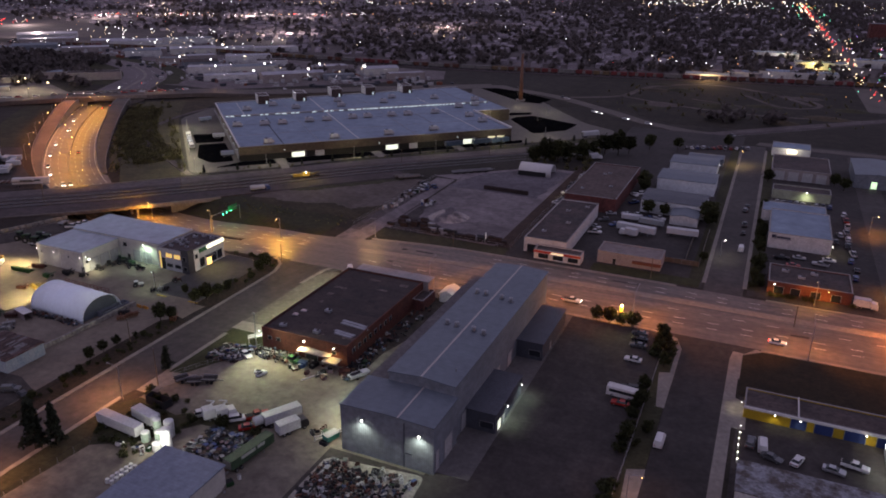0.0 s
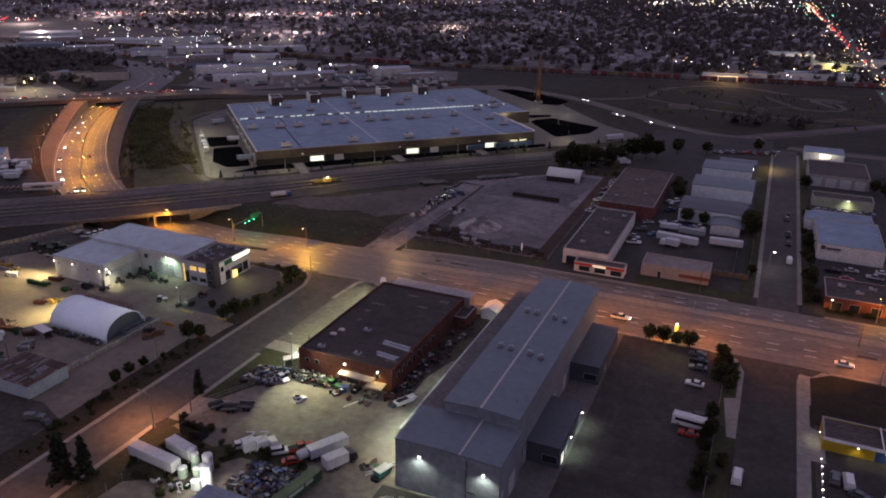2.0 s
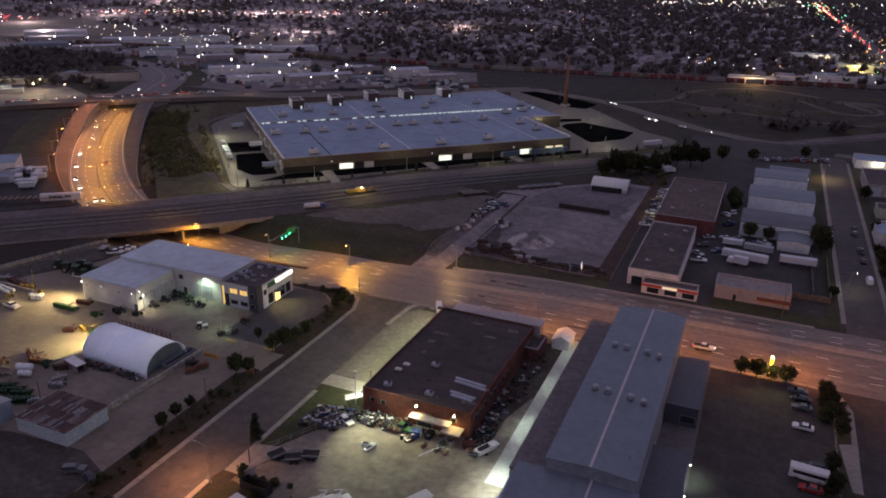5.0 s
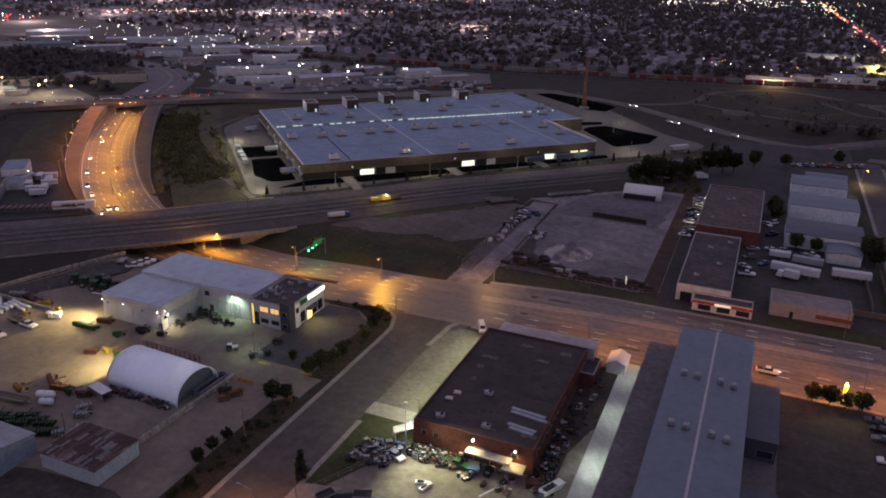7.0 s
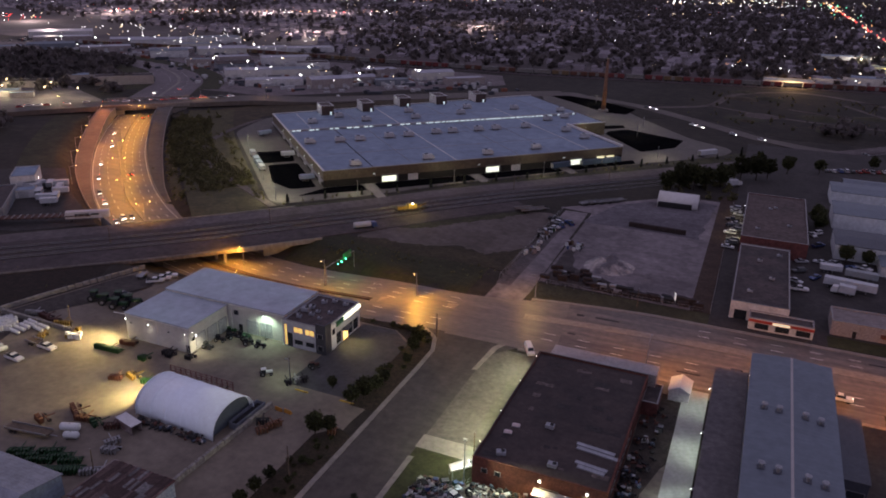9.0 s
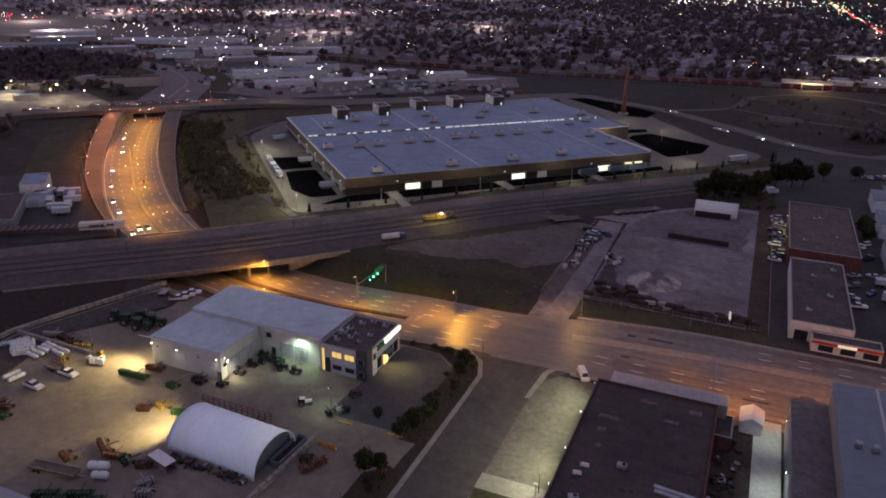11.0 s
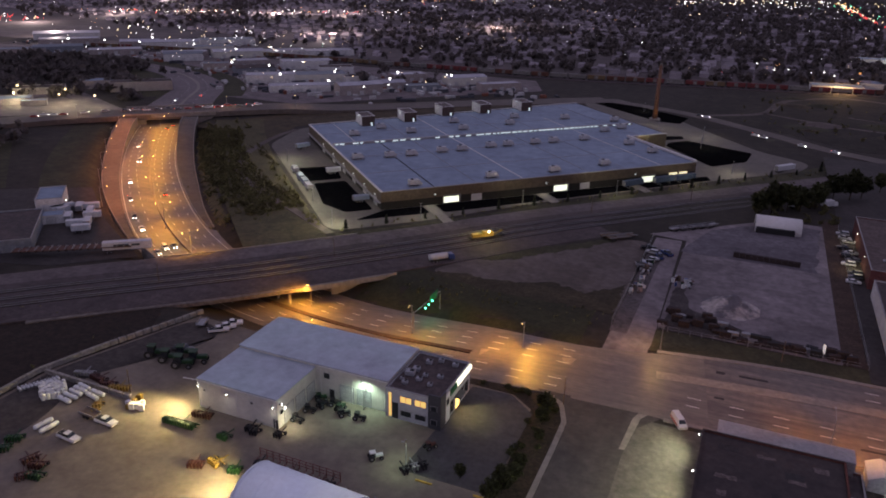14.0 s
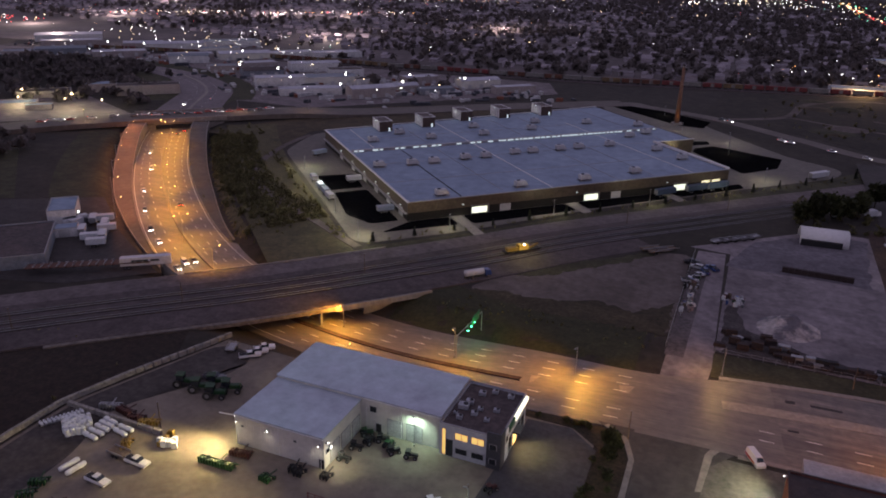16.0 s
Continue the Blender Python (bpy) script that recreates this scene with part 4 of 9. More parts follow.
# -- the red brick building --
BRICK_ROOF = surf("brown_tar_roof", (0.070, 0.053, 0.049), 0.18, 0.09, 0.9, bump=0.25, fine=1.0, c2=(0.040, 0.033, 0.033), mottled=0.6)
red = shed("brick_building", "low red brick workshop with a dark flat roof", "workshop", -119.3, -92.2, 149.6, 196.6, 6.4, BRICK, BRICK_ROOF, parapet=0.4)
for ch in list(red.children):
    if ch.name.startswith("coping"):
        xs_, ys_ = [v.co.x for v in ch.data.vertices], [v.co.y for v in ch.data.vertices]
        ch.data.materials[0] = BRICK if max(ys_) < 0 or min(xs_) > 0 else BRICK_ROOF
for u in (-11, -8.2, 9.5):
    opening(red, "s", u, 3.2, 1.1, 1.0, GLASS, "window", "small dark window")
# a flat dark panel paints the shade inside the open doorway
opening(red, "s", 2.4, 0, 3.6, 3.4, DARK, "doorway", "dark panel for the open workshop doorway")
for v in (-20, -17, -14, -11, -8, -5, -2, 1):
    opening(red, "e", v, 3.0, 1.3, 1.4, GLASS, "window", "small dark window")
wall_lamp(red, "s", 0.5, 5.2, 2600, (1.0, 0.80, 0.34), 1.6, size=0.24)
wall_lamp(red, "s", 9.8, 5.2, 1200, (1.0, 0.66, 0.22), 0.9, size=0.2)
wall_lamp(red, "w", -23.6, 5.0, 2200, COOL, 0.8)
# v 9.5 and -17 are unseen fixtures, added to even out the light
for v, wt_ in ((22.6, 9500), (9.5, 6500), (-4.6, 10500), (-17, 6500)):
    wall_lamp(red, "w", v, 5.4, 150, (1.0, 0.97, 0.68), 0.4, size=0.16)
    lamp(-15.0, v, 5.9, wt_, (1.0, 0.95, 0.62), red, 160, aim=(-34, v - 3, 0))
part("loading_canopy", M().box(-0.4, 9.5, -26.6, -24.3, 3.5, 3.8).box(8.0, 12.5, -27.6, -24.3, 2.6, 2.9), BLOCK, red, "pale dusty canopy")
rp = random.Random(52)
PATCH = surf("darker_tar_patch", (0.040, 0.034, 0.034), 0.3, 0.3, 0.8, fine=1.5)
DUST = surf("dusty_roof_patch", (0.150, 0.118, 0.108), 0.35, 0.3, 0.9, fine=1.2, c2=(0.09, 0.07, 0.066))
for k in range(22):
    x, y, a, b = rp.uniform(-11.5, 11.5), rp.uniform(-21, 21), rp.uniform(0.4, 2.2), rp.uniform(0.3, 1.2)
    part("roof_patch", M().prism(ragged([(x - a, y - b), (x + a, y - b), (x + a, y + b), (x - a, y + b)], k, 0.8, 0.2), 6.0, 6.012 + 0.001 * k), PATCH if k % 3 else DUST, red)
front = shed("low_shed", "narrow pale-roofed front of the brick workshop", "workshop", -116.4, -90.4, 196.7, 201.4, 6.3, BLOCK, surf("pale_strip_roof", (0.34, 0.33, 0.33), 0.15, 0.2, 0.8, c2=(0.25, 0.24, 0.25)), over=0.1)
annex = shed("brick_annex", "small dark brick annex", "workshop", -92.4, -88.6, 189, 198, 3.6, BRICK_DARK, ROOF_TAR, parapet=0.3)
for x, y in ((-115.6, 160.6), (-114.8, 163.6)):
    sk_ = thing("skylight", "pinkish plastic dome skylight on the dark roof", "skylight", x, y, 6.0, 8, "skylights on the brick workshop")
    part("curb", M().box(-0.9, 0.9, -0.6, 0.6, 0, 0.25), METAL_GREY, sk_)
    part("dome", M().box(-0.85, 0.85, -0.55, 0.55, 0.25, 0.6, taper=0.3), plain("pink_plastic", (0.62, 0.50, 0.48), 0.3), sk_)
for x, y, tn in ((-108, 166, 0), (-114.5, 153, 20), (-104, 153.5, 0)):
    roof_unit(x, y, 6.0, 1.9, 1.3, 0.9, tn)
for x, y, l in ((-97.4, 162.6, 8), (-96.6, 161.2, 9), (-97.0, 156.6, 6.5), (-96.8, 155.4, 5.5)):
    p = thing("roof_duct", "long pale panel lying on the dark roof", "roof panel", x, y, 6.0, -6)
    part("panel", M().box(-l / 2, l / 2, -0.5, 0.5, 0, 0.25, bevel=0.05), DUCT, p)

# -- the dealer's hall --
jlow = shed("dealer_hall", "pale metal workshop wing of a machinery dealer", "industrial building", -227.4, -205.8, 167.0, 182.7, 7.3, CLAD_WHITE, ROOF_JD, over=0.15)
jhigh = shed("dealer_hall", "pale metal main hall of a machinery dealer", "industrial building", -227.4, -186.8, 182.8, 199.6, 8.1, CLAD_WHITE, ROOF_JD, over=0.15)
opening(jlow, "s", 10.2, 0, 1.1, 2.2, DARK, label="dark steel door")
for v, w in ((-3.6, 3.6), (1.0, 3.6), (5.4, 3.2)):
    opening(jlow, "e", v, 0, w, 4.2, DOOR_PALE, label="pale workshop door")
opening(jlow, "e", -6.4, 3.2, 1.0, 0.9, GLASS, "window", "small dark window")
for u, w in ((4.0, 1.2), (-9.0, 1.0)):
    opening(jlow, "s", u, 4.6, w * 0.4, 0.4, DARK, "vent", "small dark wall vent")
opening(jhigh, "s", 4.3, 5.0, 1.5, 1.4, GLASS, "window", "square dark louvre")
opening(jhigh, "s", 5.6, 0, 1.2, 2.3, DARK, label="dark steel door")
opening(jhigh, "s", 9.6, 0, 3.6, 4.2, DOOR_PALE, label="pale workshop door")
opening(jhigh, "s", 14.2, 0, 3.6, 4.2, DOOR_PALE, label="pale workshop door")
for h_, u0, u1 in ((jlow, -10.7, 10.7), (jhigh, 2.2, 20.1)):
    u = u0 + 0.9
    while u < u1:
        b_ = h_["half"][1]
        part("wall_rib", M().box(u - 0.04, u + 0.04, -b_ - 0.03, -b_ + 0.02, 4.5, 6.9), CLAD_WHITE, h_)
        u += 1.8
    part("gutter", M().box(u0, u1, -h_["half"][1] - 0.26, -h_["half"][1] - 0.05, (7.05 if h_ is jlow else 7.85), (7.23 if h_ is jlow else 8.03), bevel=0.03), TRIM, h_, "pale eaves gutter")
    for u in (u0 + 0.5, (u0 + u1) / 2, u1 - 0.6):
        part("downpipe", M().cyl(u, -h_["half"][1] - 0.12, 0, 7.05, 0.06, None, 8), TRIM, h_, "pale downpipe")
wall_lamp(jlow, "s", 9.9, 5.6, 160, WHITE)
wall_lamp(jlow, "s", -2.4, 5.6, 90, WHITE)
wall_lamp(jlow, "s", -10.3, 5.8, 90, WHITE)
wall_lamp(jlow, "e", -7.0, 5.9, 160, WHITE)
wall_lamp(jlow, "e", -5.9, 4.4, 1500, (1.0, 0.93, 0.62), 1.2)
wall_lamp(jlow, "w", -7.0, 6.0, 2500, (1.0, 0.80, 0.42), 1.0, 150)
part("lamp_arm", M().rod((-10.7, -7.5, 6.8), (-14.2, -8.5, 7.2), 0.12), TRIM, jlow, "pale bracket arm")
lamp(-14.2, -8.4, 7.1, 36000, (1.0, 0.76, 0.34), jlow, 140, aim=(-18, -19, 0))
wall_lamp(jhigh, "w", 0, 6.5, 1200, WHITE)
office = shed("dealer_office", "two-storey grey office block with a dark roof", "office building", -186.6, -173.2, 181.5, 199.7, 7.7, surf("pale_office_panel", (0.42, 0.43, 0.45), 0.12, 0.3, 0.7), ROOF_TAR, parapet=0.5)
OFFICE_LIT = glow("amber_office_window", (1.0, 0.62, 0.18), 0.75)
for u in (-1.7, 1.9):
    opening(office, "s", u, 4.7, 2.7, 1.5, OFFICE_LIT, "window", "lit yellow office window")
    part("mullion", M().box(u - 0.05, u + 0.05, -9.22, -9.1, 4.7, 6.2), METAL_GREY, office, "grey window mullion")
    opening(office, "s", u, 1.2, 2.5, 1.3, GLASS, "window", "dark office window")
opening(office, "s", -5.6, 0.4, 0.7, 6.2, OFFICE_LIT, "window", "tall lit stair window")
part("stair_bay", M().box(-5.1, -3.6, -9.26, -9.1, 0.2, 4.2), GLASS, office, "dark glazed entrance bay")
CHARCOAL = surf("charcoal_panel", (0.06, 0.06, 0.07), 0.2, 0.4, 0.5)
part("corner_panel", M().box(3.9, 6.95, -9.45, -9.1, 0, 8.7).box(6.65, 7.0, -9.1, -6.6, 0, 8.7), CHARCOAL, office, "charcoal corner panel")
part("pale_panel", M().box(6.65, 6.95, -6.6, -4.0, 0, 7.2), surf("white_office_panel", (0.60, 0.61, 0.62), 0.1, 0.3, 0.6), office, "pale wall panel")
opening(office, "s", 5.3, 4.7, 1.4, 1.2, GLASS, "window", "dark office window", proud=0.40)
opening(office, "s", 5.3, 1.2, 1.4, 1.2, GLASS, "window", "dark office window", proud=0.40)
opening(office, "e", -5.4, 4.4, 1.2, 1.6, GLASS, "window", "dark office window", proud=0.30)
for v in (-2.6, 3.6, 6.6):
    opening(office, "e", v, 0.6, 2.4, 3.2, GLASS, "window", "dark shop window")
opening(office, "e", 1.0, 0.0, 2.4, 2.8, LIT_WIN, "door", "lit glass entrance")
part("entrance_canopy", M().box(6.7, 8.4, -0.8, 2.8, 3.6, 3.9, bevel=0.05), CHARCOAL, office, "dark entrance canopy")
part("fascia", M().box(6.7, 7.2, 0.0, 8.9, 6.3, 7.3), glow("lit_fascia", (1.0, 0.97, 0.75), 1.7, True), office, "glowing pale fascia")
part("fascia_band", M().box(6.7, 7.1, -4.0, -0.1, 6.0, 7.3), plain("green_fascia", (0.02, 0.12, 0.05), 0.5), office, "green fascia band")
lamp(9.0, 0.6, 4.4, 2600, (1.0, 0.78, 0.32), office, 130, aim=(12.5, -1, 0))
for x, y, s, h_ in ((-184.2, 189.4, 2.2, 1.2), (-183.6, 191.6, 1.6, 1.0), (-181.2, 187.8, 1.4, 0.9), (-180.6, 190.0, 1.1, 0.8), (-182.2, 195.8, 1.5, 1.0), (-179.8, 197.6, 1.3, 0.9), (-177.2, 190.8, 1.3, 0.8), (-178.0, 186.6, 1.1, 0.8), (-183.6, 185.2, 1.3, 0.9), (-176.0, 197.2, 1.4, 0.9), (-185.0, 186.6, 0.9, 0.7)):
    roof_unit(x, y, 7.2, s, s * 0.8, h_, 8)

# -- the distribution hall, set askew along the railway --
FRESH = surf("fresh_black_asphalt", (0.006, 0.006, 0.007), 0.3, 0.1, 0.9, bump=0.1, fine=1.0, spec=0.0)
HALL = pose(-257.5, 316.5, -1.5, 0, 0, 44.7)


def hall_sheet(name, poly, mat, label, z, category="pavement"):
    pts = [tuple((HALL @ Vector((a, b, 0)))[:2]) for a, b in poly]
    sheet(name, pts, mat, label, z - 1.5, category)


hall_sheet("hall_ground", rounded([(-27, -18), (14, -18), (70, -11.5), (160, -8), (224, -8), (240, 2), (233, 32), (238, 70), (243, 107), (254, 150), (252, 200), (222, 202), (206, 166), (180, 172), (0, 166), (-24, 130)], 9), surf("worn_concrete", (0.135, 0.122, 0.106), 0.14, 0.06, 0.85, bump=0.05, fine=0.7, c2=(0.11, 0.10, 0.088), mottled=0.8), "worn concrete service road round the big hall", 0.06)
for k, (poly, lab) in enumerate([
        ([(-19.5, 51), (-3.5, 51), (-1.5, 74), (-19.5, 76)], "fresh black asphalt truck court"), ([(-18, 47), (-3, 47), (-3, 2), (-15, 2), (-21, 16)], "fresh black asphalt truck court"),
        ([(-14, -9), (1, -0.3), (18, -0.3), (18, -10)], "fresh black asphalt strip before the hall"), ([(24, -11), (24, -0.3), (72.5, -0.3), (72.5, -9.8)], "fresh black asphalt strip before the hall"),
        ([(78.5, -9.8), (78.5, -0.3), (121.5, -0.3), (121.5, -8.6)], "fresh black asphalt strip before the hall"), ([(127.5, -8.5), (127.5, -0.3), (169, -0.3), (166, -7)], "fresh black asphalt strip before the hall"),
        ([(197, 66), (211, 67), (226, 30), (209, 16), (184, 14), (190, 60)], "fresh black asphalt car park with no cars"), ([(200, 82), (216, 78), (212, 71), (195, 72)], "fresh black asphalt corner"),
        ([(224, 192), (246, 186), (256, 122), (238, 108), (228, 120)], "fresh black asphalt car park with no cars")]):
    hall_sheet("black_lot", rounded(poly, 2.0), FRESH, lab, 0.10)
for a in (21, 75.5, 124.5):
    hall_sheet("crossing", [(a - 2.2, -26 if a < 30 else -14), (a + 2.2, -26 if a < 30 else -14), (a + 2.2, 0), (a - 2.2, 0)], CONCRETE, "pale concrete drive across the verge", 0.14)
hall_sheet("verge", [(-30, -30), (262, -18), (262, -4), (216, -6), (160, -13.5), (70, -14.5), (14, -21), (-24, -21)], GRASS, "grass verge between hall and railway", 0.05, "verge")

hall = thing("distribution_hall", "huge flat-roofed distribution hall with bronze walls", "warehouse")
hall.matrix_basis = HALL
# near-black colour stands in for the deep shade below the overhanging upper wall
BASE = plain("base_recess_shade", (0.012, 0.011, 0.010), 0.8)
part("dark_base", M().box(0, 161.5, 0.05, 0.4, -0.3, 3.4), BASE, hall, "ground floor coloured black for the shade of its recess")
part("dark_base", M().box(0.05, 0.4, 0.4, 137.6, -0.3, 3.0), BASE, hall, "ground floor coloured black for the shade of its recess")
part("wall", M().box(-0.1, 161.5, -0.1, 0.4, 3.4, 7.8), CLAD_BRONZE, hall, "bronze upper wall")
part("wall", M().box(-0.1, 0.4, 0.4, 137.6, 3.0, 7.8), CLAD_BRONZE, hall, "bronze upper wall")
for a0, a1, b0, b1 in ((161.1, 161.5, 0.4, 58), (161.5, 188, 58, 58.4), (187.6, 188, 58.4, 156)):
    part("wall", M().box(a0, a1, b0, b1, -0.3, 7.8), CLAD_BRONZE, hall)
part("wall", M().prism([(0, 137.6), (188, 156), (188, 156.4), (0, 138)], -0.3, 7.8), CLAD_BRONZE, hall)
part("coping", M().prism([(-0.25, 137.5), (188.2, 155.9), (188.2, 156.5), (-0.25, 138.1)], 7.8, 8.1), TRIM, hall, "white edge flashing")
part("roof", M().prism([(0.4, 0.4), (161.1, 0.4), (161.1, 58.4), (187.6, 58.4), (187.6, 155.9), (0.4, 137.6)], 7.3, 7.6), ROOF_WHITE, hall, "pale membrane roof")
part("coping", M().box(-0.25, 0.65, -0.2, 137.5, 7.8, 8.1), TRIM, hall, "white edge flashing")
part("coping", M().box(0.65, 161.7, -0.2, 0.55, 7.8, 8.0), METAL_GREY, hall)
part("coping", M().box(160.9, 162.0, 0.55, 58, 7.8, 8.8), TRIM, hall, "white parapet")
part("coping", M().box(162.0, 188.2, 57.8, 58.6, 7.8, 8.0), TRIM, hall)
part("eave_band", M().box(-1.2, -0.1, 0, 137, 3.0, 3.25), surf("pale_soffit", (0.3, 0.3, 0.29), 0.1), hall, "pale band over the docks")
for a, w, b0, b1, m in ((66.5, 0.55, 0.6, 140, TRIM), (141.5, 0.4, 0.6, 118, TRIM), (24, 0.5, 0.6, 60, DARK), (26, 0.4, 60, 84, DARK), (14, 0.35, 88, 136, TRIM), (101, 0.25, 0.6, 140, METAL_GREY), (44, 0.2, 0.6, 138, METAL_GREY), (121, 0.2, 0.6, 140, METAL_GREY), (170, 0.25, 60, 150, METAL_GREY)):
    part("roof_seam", M().box(a - w / 2, a + w / 2, b0, b1, 7.6, 7.75), m, hall)
for b in (30, 60, 112):
    part("roof_seam", M().box(1, 157, b - 0.15, b + 0.15, 7.6, 7.7), METAL_GREY, hall)
part("clerestory", M().box(1, 184, 85.2, 87.0, 7.6, 8.7), METAL_GREY, hall, "long low clerestory")
rng = random.Random(3)
PANE_LIT = glow("lit_clerestory", (0.80, 0.95, 0.95), 0.55)
a = 2.0
while a < 182:
    w = rng.uniform(1.2, 3.4)
    if rng.random() < 0.72:
        part("lit_pane", M().box(a, a + w, 85.1, 85.2, 7.85, 8.5), PANE_LIT, hall)
    a += w + rng.uniform(0.3, 1.2)
for a0 in (28, 82, 130):
    d = part("dock_door", M().box(a0, a0 + 7.0, -0.15, 0, 0.5, 3.1), LIT_COOL, hall, "brightly lit dock door")
    part("frame", M().box(a0 - 0.3, a0, -0.3, 0, 0, 3.9).box(a0 + 7.5, a0 + 7.8, -0.3, 0, 0, 3.9).box(a0, a0 + 7.5, -0.3, 0, 3.6, 3.9), METAL_GREY, d)
    lamp(a0 - 5.5, -2.2, 3.2, 420, (1.0, 0.95, 0.65), hall, 140)
    part("wall_lamp", M().box(a0 - 4.3, a0 - 3.7, -0.5, 0, 4.6, 5.0), PANE_LIT, hall, "glowing wall lamp")
for a0 in (41, 96):
    part("dock_door", M().box(a0, a0 + 5, -0.15, 0, 0.2, 3.2), DOOR_PALE, hall, "closed dock door")
for a0, w in ((146, 4.6), (152, 4.6)):
    part("office_window", M().box(a0, a0 + w, -0.12, 0, 1.6, 3.8), glow("dim_lit_window", (1.0, 0.9, 0.55), 0.9), hall, "lit office window")
for b in (6, 22, 40, 58, 78, 100):
    part("dock_door", M().box(-0.15, 0, b, b + 5, 0.2, 4.0), DOOR_PALE, hall, "closed dock door")
    lamp(-2.2, b + 2, 3.6, 260, WHITE, hall, 140)
    part("wall_lamp", M().box(-0.5, 0, b + 1.8, b + 2.3, 4.6, 5.0), PANE_LIT, hall, "glowing wall lamp")
for a, b in ((172, 54), (192, 90), (205, 48), (225, 70), (240, 150), (215, 100), (-24.5, 20), (-24, 55), (-22, 90), (-24, -12), (12, -15), (60, -12), (108, -12), (150, -12), (185, 0)):
    t = thing("lot_lamp", "slim lamp post beside the service road", "street lamp", group="lamps round the big hall")
    t.matrix_basis = HALL @ pose(a, b, 0)
    part("pole", M().cyl(0, 0, 0, 6.4, 0.12, 0.07, 6), METAL_GREY, t)
    part("head", M().box(-0.35, 0.35, -0.2, 0.2, 6.4, 6.55), METAL_GREY, t)
    lamp(0, 0, 6.1, 6500 if a < 0 else 2600, (1.0, 0.90, 0.62), t)
PALE_DUCT = surf("pale_sheet_casing", (0.46, 0.47, 0.49), 0.2, 0.6, 0.5, 0.2, 0.1, 3.0)
PENT = surf("brown_louvres", (0.085, 0.06, 0.05), 0.25, 0.4, 0.6, 0.1, 0.3, 2.0, ribs=("Z", 1.5, 1.0))
for a, b in ((28, 126), (55, 130), (83, 140), (109, 141), (138, 141)):
    p = thing("penthouse", "brown louvred rooftop plant room with white panels", "plant room", group="plant rooms on the big hall")
    p.matrix_basis = HALL @ pose(a, b, 7.6)
    part("housing", M().box(0, 7.5, 0, 13, 0, 5.6, bevel=0.15), PENT, p)
    for k in range(5):
        part("panel", M().box(-0.14, 0, 0.1 + 2.6 * k, 2.0 + 2.6 * k, 0.3, 5.3), TRIM, p, "white panel")
    part("rim", M().box(-0.2, 7.7, -0.2, 0.3, 5.6, 5.8).box(-0.2, 7.7, 12.7, 13.2, 5.6, 5.8).box(-0.2, 0.3, 0.3, 12.7, 5.6, 5.8).box(7.2, 7.7, 0.3, 12.7, 5.6, 5.8), TRIM, p, "pale roof rim")
    lamp(-2.2, 6.5, 5.0, 160, (0.95, 1.0, 0.95), p)
    part("wall_lamp", M().box(-0.5, -0.14, 6.2, 6.8, 5.1, 5.4), PANE_LIT, p, "glowing wall lamp")
    part("door", M().box(5.2, 6.2, -0.12, 0, 0, 2.0), PANE_LIT, p, "lit doorway")
for a, b in ((14, 4), (51, 5), (83, 5), (112, 8), (3, 54), (19, 53), (30, 53), (47, 55), (58, 55), (75, 57), (85, 57), (101, 57), (112, 57), (131, 57), (15, 103), (47, 101), (78, 100), (34, 116), (110, 105), (80, 119), (121, 121), (149, 41), (150, 22), (154, 72), (168, 76), (176, 95), (150, 110)):
    u = thing("air_handler", "large pale sheet-metal rooftop air handler", "air conditioner", group="air handlers on the big hall")
    u.matrix_basis = HALL @ pose(a, b, 7.6)
    part("casing", M().box(0, 4.6, 0, 2.6, 0.8, 3.0, bevel=0.15), PALE_DUCT, u)
    part("hood", M().side([(4.6, 0.8), (6.0, 0.8), (4.6, 2.7)], 0.3, 2.3), PALE_DUCT, u)
    part("frame", M().box(-0.6, 5.6, -0.3, 0, 0.1, 0.4).box(-0.6, 5.6, 2.6, 2.9, 0.1, 0.4), METAL_GREY, u)
    part("curb", M().box(0.3, 4.3, 0.3, 2.3, 0, 0.8), DARK, u)
    part("fan_guard", M().cyl(1.5, 1.3, 3.0, 3.2, 0.8, None, 10), DARK, u)

# -- workshops north of the wide road --
GREEN_WALL = surf("pale_green_stucco", (0.40, 0.42, 0.30), 0.2, 0.3, 0.8)
STUCCO = surf("white_stucco", (0.60, 0.60, 0.60), 0.2, 0.3, 0.8, bump=0.15)
shop = shed("workshop", "flat-roofed shop with a white front", "shop", -76.8, -60.7, 252.5, 305, 5.6, STUCCO, ROOF_TAR, parapet=0.3)
for u in (-5, ):
    opening(shop, "s", u, 0, 3.4, 3.0, GLASS, "window", "dark shop window")
for x, y in ((-72, 262), (-66, 275), (-70, 290), (-64, 298)):
    roof_unit(x, y, 5.3, 1.6, 1.2, 0.8)
sfront = shed("shop_annex", "low white shop front with a red band", "shop", -71.2, -54, 247, 252.4, 3.6, STUCCO, ROOF_TAR, parapet=0.3)
part("band", M().box(-8.7, 8.7, -2.9, -2.72, 2.5, 3.3), TRIM_RED, sfront, "red sign band")
for u in (-5, 0.5, 6):
    opening(sfront, "s", u, 0.5, 3.6, 1.7, GLASS, "window", "dark shop window")
part("sign_panel", M().box(-2.2, 2.4, -2.98, -2.9, 2.55, 3.25), glow("dim_sign", (0.9, 0.75, 0.5), 0.8), sfront, "lit pale sign panel")
brown = shed("brick_workshop", "dark brick building with a brown gravel roof", "workshop", -77.3, -54.7, 311, 370, 6.6, BRICK_DARK, ROOF_BROWN, parapet=0.3)
for x, y in ((-68, 350), (-66, 352), (-61, 330), (-72, 322)):
    roof_unit(x, y, 6.3, 1.5, 1.2, 0.7)
